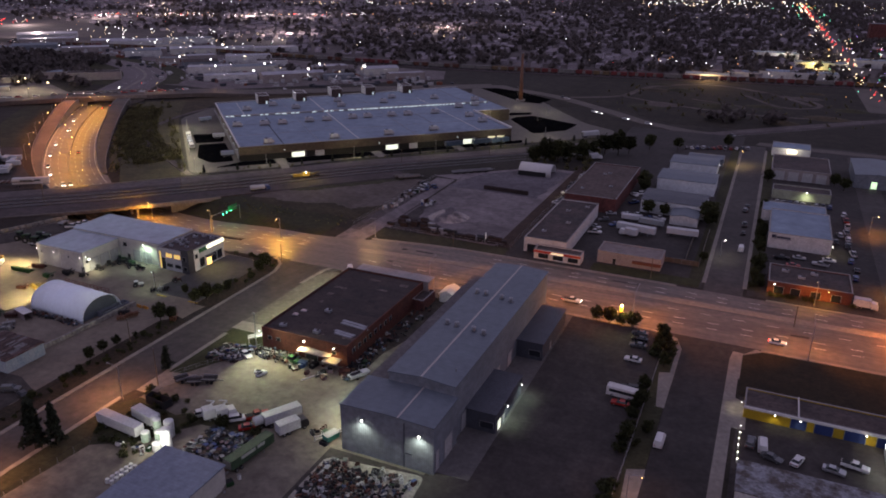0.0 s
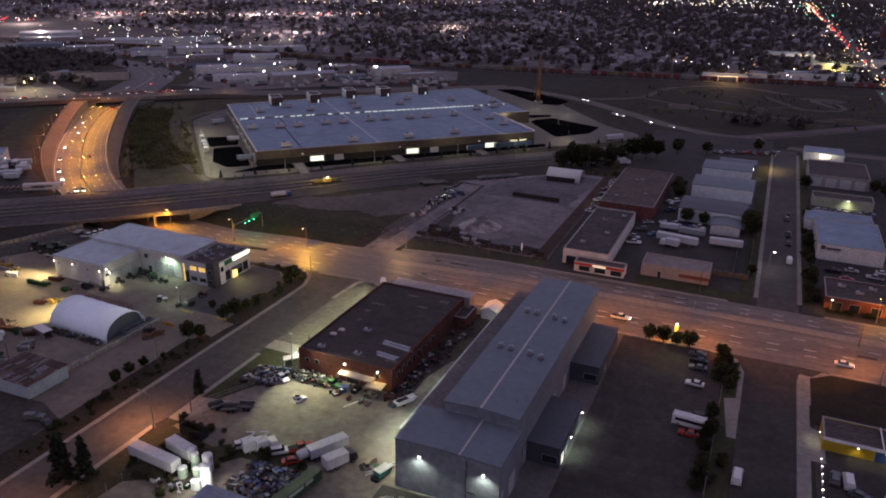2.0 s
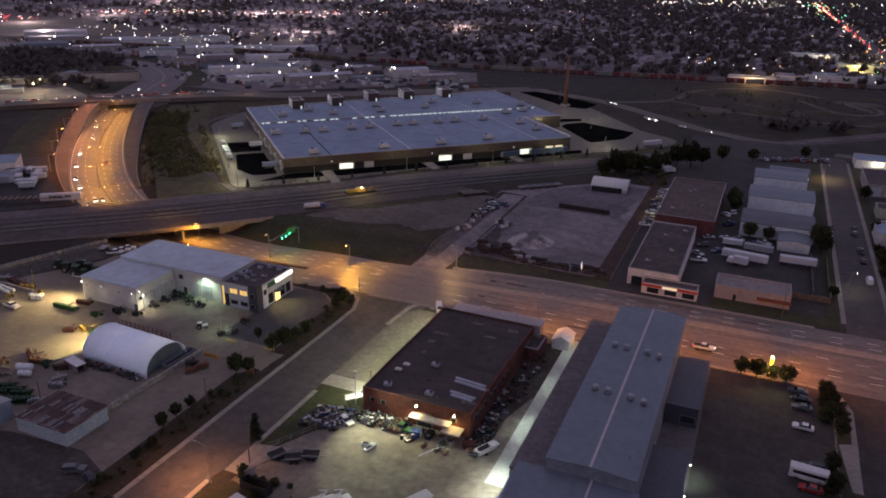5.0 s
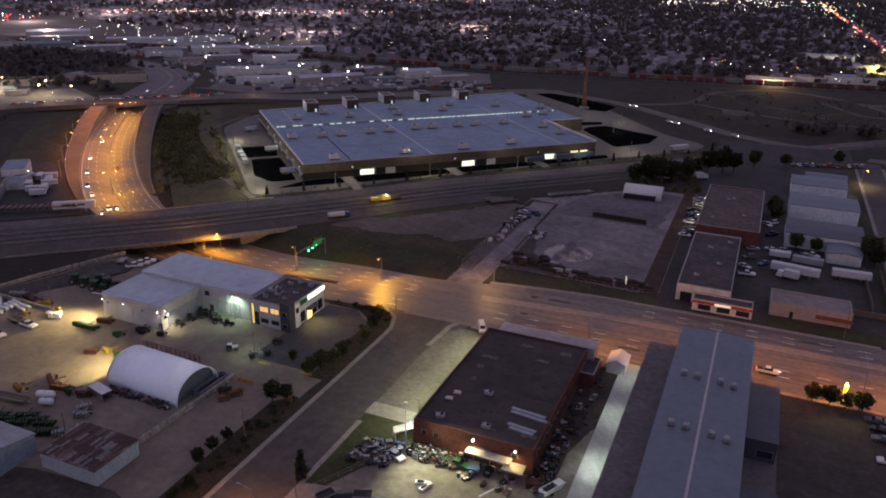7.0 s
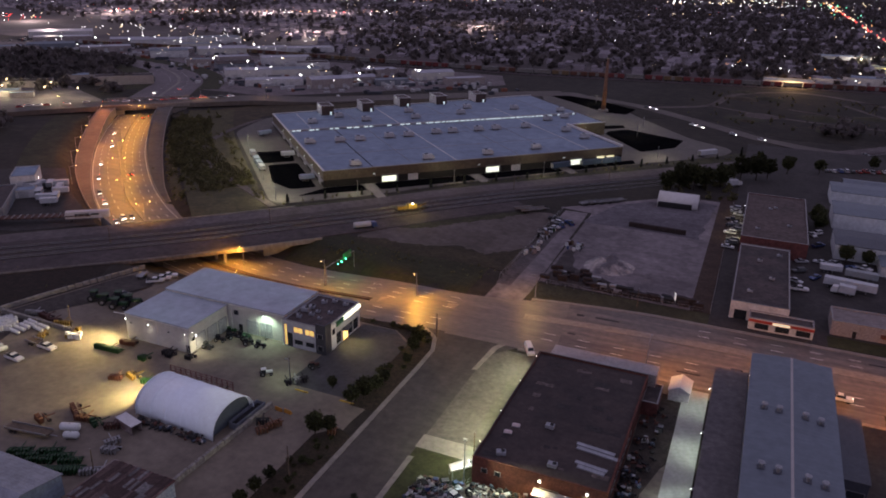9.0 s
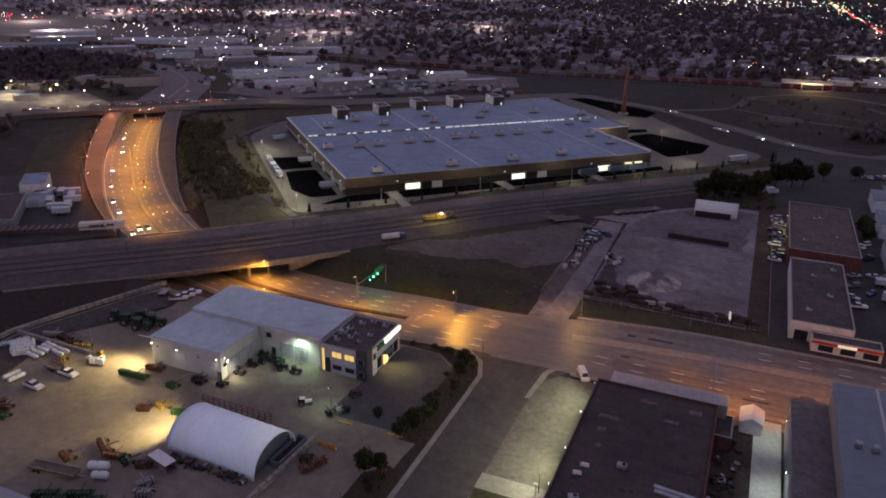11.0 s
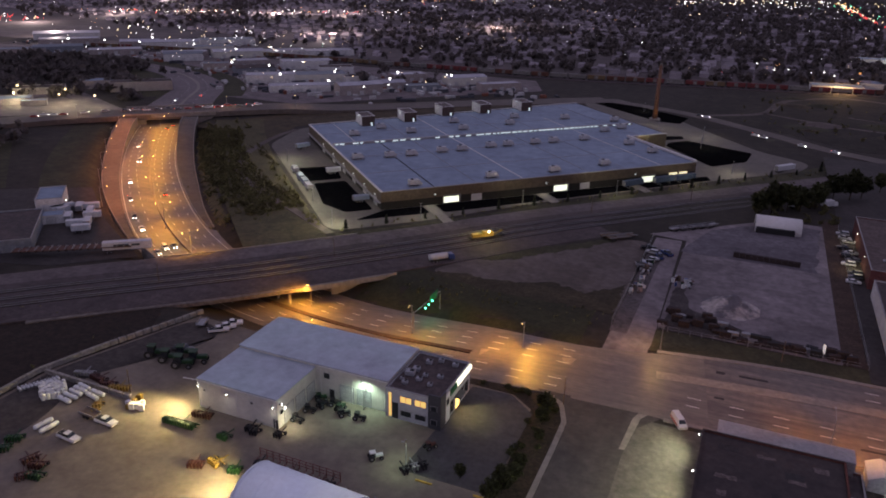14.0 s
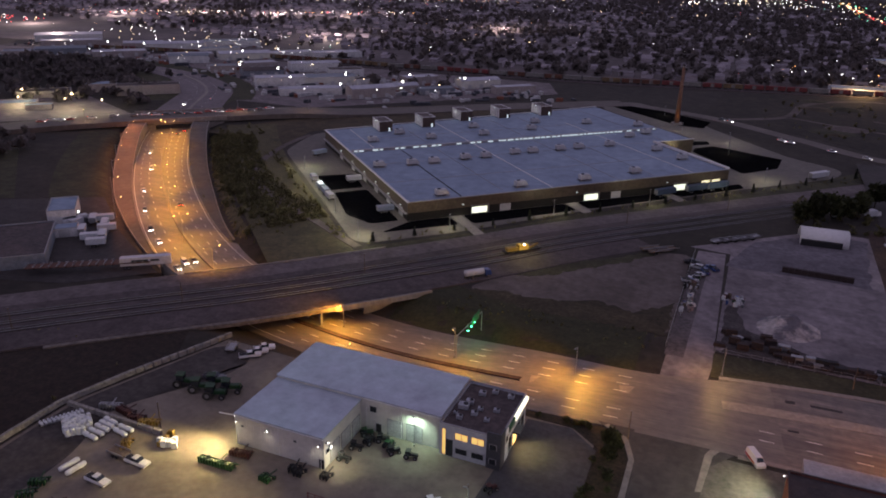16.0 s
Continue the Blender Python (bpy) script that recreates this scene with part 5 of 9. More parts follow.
wall_lamp(brown, "w", -14, 5.4, 1500, (1.0, 0.85, 0.5), 0.6, size=0.12)
wall_lamp(brown, "w", 12, 5.4, 1500, (1.0, 0.85, 0.5), 0.6, size=0.12)
beige = shed("block_building", "low beige block building with a brown awning", "shop", -49.3, -27, 253.5, 264, 4.4, BLOCK, surf("beige_gravel_roof", (0.26, 0.22, 0.21), 0.2, 0.1, 0.9), parapet=0.3)
part("awning", M().box(1.5, 11.4, -6.4, -5.2, 1.8, 2.6), surf("brown_awning", (0.20, 0.07, 0.04), 0.2, 0.5), beige, "brown awning")
opening(beige, "s", -5, 0, 1.0, 2.1, DARK, label="dark door")
shed("white_workshop", "low pale workshop among trailers", "workshop", -31.5, -20.5, 308, 326, 3.6, STUCCO, ROOF_GREY, "y", 0.8)
CLAD_HALL = surf("white_metal_cladding", (0.66, 0.69, 0.72), 0.10, 0.15, 0.55, 0.1, 0.15, 1.2, c2=(0.54, 0.57, 0.60), ribs=("X", 1.5, 0.6))
wA = shed("white_hall", "white metal hall with a dark low roof", "workshop", -45.5, -19, 319.5, 338, 5.6, CLAD_HALL, CLAD_DARK, "x", 0.4)
wB = shed("white_hall", "white metal hall with a pale roof", "workshop", -44.4, -18.2, 357, 376, 6.0, CLAD_HALL, ROOF_GREY, "x", 0.4)
wC = shed("white_hall", "white metal hall with a pale roof", "workshop", -43.5, -20.4, 393, 410, 5.6, CLAD_HALL, ROOF_GREY, "x", 0.4)
wall_lamp(wC, "e", 2, 4.5, 600, WHITE)
shed("low_hall", "small pale hall beside the street", "workshop", -37, -19, 416, 426, 3.8, CLAD_GREY, ROOF_GREY, "x", 0.8)
# -- workshops beyond the north street --
orange = shed("brick_shop", "low brick shop lit orange by lamps", "shop", 8, 33, 251, 268, 4.2, BRICK, ROOF_TAR, parapet=0.3)
for u in (-9, -4, 2, 8):
    opening(orange, "s", u, 0.3, 2.8, 2.4, GLASS, "window", "dark shop window")
for x, y in ((13, 262), (18, 258), (22, 263)):
    roof_unit(x, y, 3.9, 2.2, 1.6, 0.9)
wall_lamp(orange, "s", -10.5, 3.4, 900, (1.0, 0.5, 0.1), 1.0)
wall_lamp(orange, "s", 5.5, 3.6, 1500, SODIUM, 1.4, size=0.1)
white_b = shed("white_block_building", "white block building with a name painted on its wall", "shop", 6.6, 28.6, 297, 330, 6.0, STUCCO, ROOF_WHITE, parapet=0.3)
nm = part("painted_name", M(), plain("dark_blue_paint", (0.03, 0.035, 0.07)), white_b)
nm.data = M().box(-9.8, -8.2, -16.56, -16.5, 4.1, 5.4).box(-8.0, -3.2, -16.56, -16.5, 4.1, 4.9).box(-9.8, -3.0, -16.56, -16.5, 3.7, 3.85).mesh("painted_name", nm.data.materials[0])
wall_lamp(white_b, "e", -16, 3.4, 900, (1.0, 0.85, 0.3))
shed("low_block", "low pale block behind the white building", "workshop", 3.2, 28, 331, 346, 4.6, STUCCO, ROOF_WHITE, parapet=0.3)
gh = shed("lit_block", "low block with a lamplit yellow wall", "workshop", 6.5, 31, 368, 378, 4.2, GREEN_WALL, ROOF_TAR, parapet=0.3)
wall_lamp(gh, "s", 2, 4.0, 1500, (0.95, 1.0, 0.65), 1.0)
gar = shed("garage_block", "garage block with four pale doors", "garage", 5, 32, 403, 436, 5.6, BLOCK, ROOF_TAR, parapet=0.3)
for u in (-9.6, -3.2, 3.2, 9.6):
    opening(gar, "s", u, 0, 4.6, 4.6, DOOR_PALE, label="pale garage door")
fb = shed("far_shop", "pale low shop with a lit window", "shop", 4, 24, 458, 474, 4.5, STUCCO, ROOF_WHITE, parapet=0.3)
part("lit_sign", M().box(-2, 3, -8.2, -8.05, 2, 3.6), glow("cream_lit_sign", (1.0, 0.85, 0.5), 2.5), fb, "glowing cream sign")
lamp(0, -11, 4, 1500, WHITE, fb)
eb = shed("metal_shed", "pale blue-grey metal shed with a lit door", "workshop", 42.5, 64, 404, 440, 6.4, CLAD_GREY, ROOF_GREY, "y", 0.8)
opening(eb, "s", -2, 0.3, 2.4, 3.4, glow("lit_green_door", (0.7, 1.0, 0.6), 1.2), label="lit greenish door")
shed("shop_block", "dark low shop block", "shop", 56, 74, 300, 360, 5.0, BRICK_DARK, ROOF_TAR, parapet=0.3)
shed("shop_block", "low brick shop block lit by lamps", "shop", 56, 76, 255, 290, 5.0, BRICK, ROOF_TAR, parapet=0.3)

# -- yellow and blue storage building --
YEL = plain("yellow_panel", (0.40, 0.27, 0.02), 0.5)
BLU = plain("navy_roller_door", (0.02, 0.035, 0.13), 0.5)
st = shed("storage_building", "low storage building with yellow and navy doors", "storage building", 5.2, 38, 169.6, 178.6, 3.2, YEL, ROOF_TAR, parapet=0.25)
for u0, w in ((-4.3, 3.3), (1.0, 3.8), (7.5, 4.3), (14.1, 4.3)):
    opening(st, "s", u0, 0, w, 2.7, BLU, label="navy roller door")
part("eave", M().box(-16.5, 16.5, -4.85, -4.5, 2.75, 3.3), TRIM, st, "white eave")
part("divider", M().box(-4.7, -4.4, -4.5, 4.5, 3.2, 3.5), TRIM, st, "white roof divider")
for u in (-9.5, -4.0, 9.6):
    wall_lamp(st, "s", u, 2.5, 160, (1.0, 0.9, 0.5), 0.2, size=0.13)
wall_lamp(st, "w", -2.0, 2.6, 250, WHITE, 0.4, size=0.12)
st2 = shed("storage_building", "long low storage building with a grey roof", "storage building", 5.4, 42, 136, 146.5, 3.2, STUCCO, surf("weathered_roof", (0.27, 0.28, 0.31), 0.3, 0.35, 0.8, 0.1, 0.2, 1.5, c2=(0.09, 0.075, 0.068), mottled=0.35), over=0.3)
st3 = shed("storage_building", "low storage row at the lot's end", "storage building", 35, 42, 147, 168, 3.2, STUCCO, ROOF_TAR, parapet=0.25)
for v in (-8, -4, 0, 4, 8):
    part("tube_lamp", M().box(-3.75, -3.6, v - 1.4, v + 1.4, 2.7, 2.9), BULB_W, st3, "glowing tube lamp")
lamp(-5, 0, 2.6, 260, COOL, st3)

# -- sheds of the yards --
hg = shed("metal_shed", "blue-grey metal shed with a pale wall", "workshop", -105.4, -90.2, 74, 97.6, 5.2, CLAD_WHITE, surf("blue_grey_roof", (0.20, 0.23, 0.30), 0.15, 0.1, 0.5, 0.2, 0.15, 1.0, ribs=("Y", 1.2, 0.5)), over=0.3)
rs = shed("rusty_shed", "old shed with a rust-streaked sheet roof", "shed", -185.3, -170.2, 110, 121.4, 3.6, surf("flaking_blue_paint", (0.42, 0.45, 0.46), 0.3, 0.6, 0.8, c2=(0.30, 0.38, 0.42)), RUST, over=0.2)
sh2 = shed("metal_shed", "blue-roofed metal shed with pale doors", "shed", -215, -190.2, 96, 113, 4.6, surf("blue_grey_clad", (0.22, 0.27, 0.32), 0.2, 0.2, 0.5, ribs=("X", 2, 0.8)), surf("grey_blue_sheet", (0.24, 0.26, 0.30), 0.2, 0.1, 0.5, ribs=("Y", 1.2, 0.6)), "x", 1.6)
sheet_mesh = {}
for nm_, c_ in (("dark", (0.075, 0.045, 0.042)), ("pink", (0.135, 0.088, 0.085)), ("pale", (0.19, 0.18, 0.185))):
    sheet_mesh[nm_] = M().box(-0.36, 0.36, -1.44, 1.44, 0, 0.04).mesh("roof_sheet", surf("rust_sheet_" + nm_, c_, 0.3, 0.5, 0.75, 0.2, 0.3, 2.0, c2=tuple(v * 0.6 for v in c_), ribs=("X", 3.0, 0.8), rnd=0.2))
sr = random.Random(40)
for i in range(20):
    for j in range(4):
        ob = new("roof_sheet", sheet_mesh[sr.choice(["dark", "dark", "pink", "pale"])])
        ob.parent = rs
        ob.matrix_local = pose(-7.1 + 0.745 * i, -4.3 + 2.84 * j + 0.12 * (i % 3), 3.905 + 0.005 * j + 0.004 * (i % 2))
ss = shed("garden_shed", "small white gabled shed", "shed", -87.2, -82.4, 198.2, 204.4, 2.6, STUCCO, TRIM, "y", 1.3)
wt = thing("fabric_shelter", "white arched fabric shelter in the gravel yard", "shelter", -104.5, 356, 0, 2)
arc = [(-5.5 * math.cos(math.pi * k / 14), 5.2 * math.sin(math.pi * k / 14) ** 0.8) for k in range(15)]
part("cover", M().side(arc + [(x * 0.97, z * 0.97) for x, z in reversed(arc)], -8.4, 8.4, pose(0, 4, 0, 0, 0, 90)), TRIM, wt, "white fabric cover", True)
part("container", M().box(-8, 6, -2.6, -0.4, 0, 2.2), DARK, wt, "dark containers under the edge")

dm = thing("fabric_shelter", "large white arched fabric shelter open at one end", "shelter", -187.2, 146.2, 0, -3)
arc = [(-6.9 * math.cos(math.pi * k / 20), 6.3 * math.sin(math.pi * k / 20) ** 0.8) for k in range(21)]
FABRIC = surf("white_fabric", (0.80, 0.88, 0.95), 0.04, 0.2, 0.6, bump=0.1, fine=1.0)
part("cover", M().side(arc + [(x * 0.985, z * 0.985) for x, z in reversed(arc)], -12.2, 10.9, pose(0, 0, 0, 0, 0, 90)), FABRIC, dm, "taut white fabric", True)
part("end_wall", M().side(arc, 10.2, 10.5, pose(0, 0, 0, 0, 0, 90)), FABRIC, dm, "white end wall")
part("end_wall", M().side([(y * 0.975, z * 0.975) for y, z in arc], -11.0, -10.7, pose(0, 0, 0, 0, 0, 90)), surf("grey_end_fabric", (0.085, 0.105, 0.13), 0.15, 0.3, 0.7), dm, "dark grey end wall set back under the hood")
for k in range(6):
    x = -10.7 + 4.5 * k
    s = M()
    for i in range(20):
        (y0, z0), (y1, z1) = arc[i], arc[i + 1]
        s.rod((x, -y0 * 1.005, z0 * 1.005), (x, -y1 * 1.005, z1 * 1.005), 0.07, 5)
    part("seam", s, FABRIC, dm)
lamp(-12.8, -0.5, 6.0, 34000, (1.0, 0.76, 0.34), dm, 125, aim=(-29, -5, 0))
part("wall_lamp", M().ball(-11.1, -2, 4.9, 0.3), BULB_W, dm, "glowing flood lamp")

# ---- vehicles ----
CAR_PAINT = {n: surf("car_paint_" + n, c, 0.08, 1.0, 0.28, 0.3 if n in ("silver", "grey") else 0.0, 0.0, 8.0, spec=0.5) for n, c in
             (("white", (0.62, 0.62, 0.62)), ("silver", (0.42, 0.43, 0.45)), ("grey", (0.12, 0.125, 0.13)), ("black", (0.015, 0.015, 0.018)), ("red", (0.30, 0.02, 0.015)), ("blue", (0.03, 0.06, 0.18)), ("yellow", (0.55, 0.30, 0.02)), ("green", (0.03, 0.13, 0.04)))}
HEAD_ON, HEAD_OFF = glow("headlight_on", (1.0, 0.95, 0.85), 25), plain("headlight", (0.5, 0.5, 0.5), 0.2)
TAIL_ON, TAIL_OFF = glow("tail_light_on", (1.0, 0.05, 0.02), 8), plain("tail_light", (0.25, 0.02, 0.02), 0.3)
RIM = plain("alloy_rim", (0.35, 0.35, 0.37), 0.35, 0.8)
SHAPES = {
    "sedan": (4.6, 1.8, [(-2.3, 0.35), (2.25, 0.35), (2.3, 0.7), (1.95, 0.85), (0.95, 0.95), (-1.75, 1.0), (-2.3, 0.95)], [(0.95, 0.95), (0.25, 1.42), (-1.1, 1.42), (-1.75, 1.0)]),
    "suv": (4.7, 1.9, [(-2.3, 0.4), (2.3, 0.4), (2.35, 0.85), (2.0, 1.0), (1.1, 1.08), (-2.25, 1.1), (-2.35, 0.9)], [(1.1, 1.08), (0.5, 1.68), (-2.0, 1.68), (-2.25, 1.1)]),
    "van": (5.4, 2.0, [(-2.7, 0.4), (2.65, 0.4), (2.7, 1.0), (2.1, 1.25), (1.9, 1.35), (-2.7, 1.35)], [(1.9, 1.35), (1.2, 2.15), (-2.65, 2.15), (-2.7, 1.35)]),
    "pickup": (5.6, 1.95, [(-2.8, 0.5), (2.75, 0.5), (2.8, 1.0), (2.4, 1.12), (1.2, 1.18), (-2.8, 1.15)], [(1.2, 1.18), (0.6, 1.8), (-0.7, 1.8), (-0.9, 1.18)]),
}
_cars = {}


def car(kind, paint, x, y, turn, lit=False, z=0.06, group="parked vehicles", state="parked in the open"):
    """A car facing its own +x."""
    far = lit or y > 250
    key = (kind, paint, lit, far)
    m = pose(x, y, z, 0, 0, turn)
    if key in _cars:
        ob = copy_thing(_cars[key], m)
        ob["label"], ob["group"] = f"{paint} {kind} {state}", group
        return ob
    L, W, prof, cab = SHAPES[kind]
    t = thing(kind, f"{paint} {kind} {state}", "van" if kind == "van" else "car", x, y, z, turn, group)
    w = W / 2
    body = M()
    n = len(prof)
    for y0, y1, k0, k1 in ((-w + 0.12, w - 0.12, 1, 1),):
        body.side(prof, y0, y1)
    low = [(px * 0.985, min(pz, 0.92 if kind != "van" else 1.3)) for px, pz in prof]
    body.side(low, -w, -w + 0.12).side(low, w - 0.12, w)
    part("body", body, CAR_PAINT[paint], t)
    mx = sum(p[0] for p in cab) / 4
    inner = [(cab[0][0], -w + 0.08), (cab[3][0], -w + 0.08), (cab[3][0], w - 0.08), (cab[0][0], w - 0.08)]
    top = [(cab[1][0], -w + 0.26), (cab[2][0], -w + 0.26), (cab[2][0], w - 0.26), (cab[1][0], w - 0.26)]
    zb, zt = cab[0][1], cab[1][1]
    g = M().add([(*p, zb) for p in inner] + [(*p, zt - 0.03) for p in top], [(0, 4, 5, 1), (1, 5, 6, 2), (2, 6, 7, 3), (3, 7, 4, 0), (4, 7, 6, 5)])
    part("cabin_glass", g, GLASS if kind != "van" else CAR_PAINT[paint], t, "dark tinted glass" if kind != "van" else "panelled upper body")
    part("roof_panel", M().box(cab[2][0] + 0.02, cab[1][0] - 0.02, -w + 0.27, w - 0.27, zt - 0.03, zt + 0.03), CAR_PAINT[paint], t)
    if kind == "van":
        part("windscreen", M().add([(1.93, -w + 0.2, 1.42), (1.93, w - 0.2, 1.42), (1.25, w - 0.35, 2.08), (1.25, -w + 0.35, 2.08)], [(0, 1, 2, 3)], Matrix.Translation((0.05, 0, 0.03))), GLASS, t, "dark windscreen")
    if kind == "pickup":
        part("load_bed", M().box(-2.7, -0.95, -w + 0.15, w - 0.15, 1.155, 1.165), DARK, t, "dark load bed")
    r = 0.34 if kind == "sedan" else 0.38
    for wx in (L * 0.31, -L * 0.30):
        for s in (-1, 1):
            q = pose(wx, s * (w - 0.12), r, 90)
            wh = part("wheel", M().cyl(0, 0, -0.11, 0.11, r, None, 12, q), DARK, t, "black tyre")
            if not far:
                part("rim", M().cyl(0, 0, -0.125, 0.125, r * 0.6, None, 10, q), RIM, wh)
    hz = prof[2][1] - 0.1
    for s in (-1, 1):
        part("headlight", M().box(L / 2 - 0.12, L / 2 + 0.04, s * (w - 0.4) - 0.2, s * (w - 0.4) + 0.2, hz - 0.08, hz + 0.1), HEAD_ON if lit else HEAD_OFF, t)
        part("tail_light", M().box(-L / 2 - 0.05, -L / 2 + 0.08, s * (w - 0.3) - 0.15, s * (w - 0.3) + 0.15, 0.75, 0.95), TAIL_ON if lit else TAIL_OFF, t)
    _cars[key] = t
    return t


def wheels(t, xs, w, r=0.5, rims=True):
    for x in xs:
        for s in (-1, 1):
            q = pose(x, s * (w - 0.15), r, 90)
            wh = part("wheel", M().cyl(0, 0, -0.15, 0.15, r, None, 12, q), DARK, t, "black tyre")
            if rims:
                part("rim", M().cyl(0, 0, -0.165, 0.165, r * 0.5, None, 8, q), RIM, wh)


WHITE_BOX = surf("white_box_panels", (0.50, 0.51, 0.53), 0.15, 0.4, 0.5, bump=0.05)


def trailer(x, y, turn, length=15.0, mat=None, label="white box semi-trailer parked in a yard", height=3.9, z=0.04, text=False):
    t = thing("semi_trailer", label, "trailer", x, y, z, turn)
    a = length / 2
    part("box", M().box(-a, a, -1.27, 1.27, 1.2, height, bevel=0.06), mat or WHITE_BOX, t)
    part("chassis", M().box(-a + 0.3, a - 0.3, -0.5, 0.5, 0.85, 1.2), DARK, t)
    wheels(t, (-a + 1.4, -a + 2.7), 1.25)
    for s in (-1, 1):
        part("landing_leg", M().box(a - 3, a - 2.8, s * 0.7 - 0.1, s * 0.7 + 0.1, 0, 1.2), METAL_GREY, t)
    part("rear_door", M().box(-a - 0.06, -a, -1.15, 1.15, 1.3, height - 0.1), METAL_GREY, t)
    if text:
        part("lettering", M().box(-a * 0.55, a * 0.1, -1.29, -1.27, 2.4, 3.2).box(a * 0.2, a * 0.55, -1.29, -1.27, 2.4, 3.2), plain("pale_lettering", (0.45, 0.5, 0.42)) if mat else plain("dark_lettering", (0.05, 0.06, 0.06)), t, "bars of painted lettering")
    return t


def bus(x, y, turn, mat, label, length=7.5, z=0.06):
    t = thing("bus", label, "bus", x, y, z, turn)
    a = length / 2
    part("body", M().box(-a, a, -1.2, 1.2, 0.45, 2.9, bevel=0.2), mat, t)
    for s in (-1, 1):
        part("side_windows", M().box(-a + 0.5, a - 0.7, s * 1.2 - 0.02, s * 1.2 + 0.02, 1.5, 2.3), GLASS, t, "row of dark windows")
    part("windscreen", M().box(a - 0.02, a + 0.03, -1.05, 1.05, 1.3, 2.4), GLASS, t)
    wheels(t, (a - 1.5, -a + 1.6), 1.2, 0.45)
    return t


def box_truck(x, y, turn, paint, label="box truck parked in a yard", z=0.05, length=7.0, tank=False):
    t = thing("truck", label, "truck", x, y, z, turn)
    a = length / 2
    part("cab", M().side([(a - 2.0, 0.6), (a, 0.6), (a, 1.5), (a - 0.4, 2.5), (a - 2.0, 2.6)], -1.15, 1.15), CAR_PAINT[paint], t)
    part("windscreen", M().add([(a - 0.02, -1.0, 1.55), (a - 0.02, 1.0, 1.55), (a - 0.38, 1.0, 2.42), (a - 0.38, -1.0, 2.42)], [(0, 1, 2, 3)], Matrix.Translation((0.05, 0, 0))), GLASS, t)
    if tank:
        part("tank", M().cyl(0, 0, -a, a - 2.4, 1.1, None, 14, pose(0, 0, 1.9, 0, 90)), WHITE_BOX, t, "round white tank", True)
    else:
        part("box", M().box(-a, a - 2.2, -1.25, 1.25, 0.9, 3.3, bevel=0.05), WHITE_BOX, t, "pale cargo box")
    part("chassis", M().box(-a, a - 0.3, -0.45, 0.45, 0.5, 0.9), DARK, t)
    wheels(t, (a - 1.2, -a + 1.2, -a + 2.4), 1.15, 0.48)
    return t


def flatbed(x, y, turn, label, mat, length=9.0):
    t = thing("flatbed_trailer", label, "trailer", x, y, 0.04, turn)
    a = length / 2
    part("bed", M().box(-a, a, -1.2, 1.2, 0.9, 1.1), mat, t)
    part("rail", M().box(-a, a, -1.22, -1.12, 1.1, 1.5).box(-a, a, 1.12, 1.22, 1.1, 1.5), METAL_GREY, t)
    part("drawbar", M().box(a, a + 1.8, -0.1, 0.1, 0.6, 0.8), METAL_GREY, t)
    wheels(t, (-a + 1.5, -a + 2.6), 1.2, 0.42, False)
    return t


rng = random.Random(11)
PAINTS = ["white", "silver", "grey", "black", "red", "blue", "white", "silver"]
KINDS = ["sedan", "suv", "pickup", "sedan", "suv"]
# parking lot beside the metal hall
car("sedan", "black", -24.2, 198.4, 178); car("sedan", "grey", -24.0, 194.4, 181); car("sedan", "grey", -24.8, 202.0, 180); car("sedan", "white", -23.8, 185.6, 178)
bus(-23.0, 166.2, 176, TRIM, "small white bus parked beside the hedge"); car("sedan", "red", -22.6, 162.4, 178)
car("suv", "black", -21.8, 170.2, 178); car("van", "white", -11.4, 150.5, 88)
# storage lot
car("van", "white", 10.0, 158.4, 92); car("suv", "grey", 7.5, 158.6, 85); car("sedan", "white", 17.2, 155.6, 70); car("sedan", "silver", 24.4, 155.4, -10)
car("pickup", "white", 28.6, 158.6, -12); car("sedan", "grey", 12, 154.6, -20)
# streets
for x, y, k, p in ((-3.4, 340, "suv", "grey"), (-3.0, 347, "sedan", "black"), (-2.6, 319, "pickup", "grey"), (-2.2, 288, "van", "white"), (-2.5, 308, "sedan", "black")):
    car(k, p, x, y, 90 + rng.uniform(-2, 2))
DRIVING = "driving with its lamps on"
for x, y, k, p, tn in ((-48.6, 215.6, "pickup", "white", 0), (12, 213, "sedan", "white", 0), (-72, 216.8, "suv", "black", 0), (66, 212, "suv", "silver", 0), (90, 236, "sedan", "white", 180)):
    car(k, p, x, y, tn, True, group="traffic on the road", state=DRIVING)
t = box_truck(37, 250.5, -4, "white", "white box truck parked by the brick shop")
v = car("van", "white", -124.6, 206.0, -62, state="parked aslant at the lot's corner")
part("side_panel", M().box(-2.5, 1.5, -1.03, -1.0, 0.6, 1.1), CAR_PAINT["red"], v, "red lower panel")


def on_trunk(i, off):
    p, q = TRUNK[i], TRUNK[i + 1]
    d = Vector((q[0] - p[0], q[1] - p[1])).normalized()
    return p[0] + d.y * off, p[1] - d.x * off, p[2] + 0.12, math.degrees(math.atan2(d.y, d.x))


n_t = len(TRUNK)
for k, (x, y) in enumerate(((-431, 361.5), (-408, 337.5), (-384.6, 307), (-365.3, 287), (-346.7, 270), (-334.3, 261), (-311.7, 245), (-312.7, 249.8), (-311, 252.5))):
    i = int(np.argmin(np.hypot(TRUNK[:, 0] - x, TRUNK[:, 1] - y)))
    a = on_trunk(i, 0)[3]
    car("suv" if k % 3 == 1 else "sedan", ("white", "silver", "white", "grey", "black")[k % 5], x, y, a + 180, True, TRUNK[i, 2] + 0.12, "traffic on the highway", DRIVING)
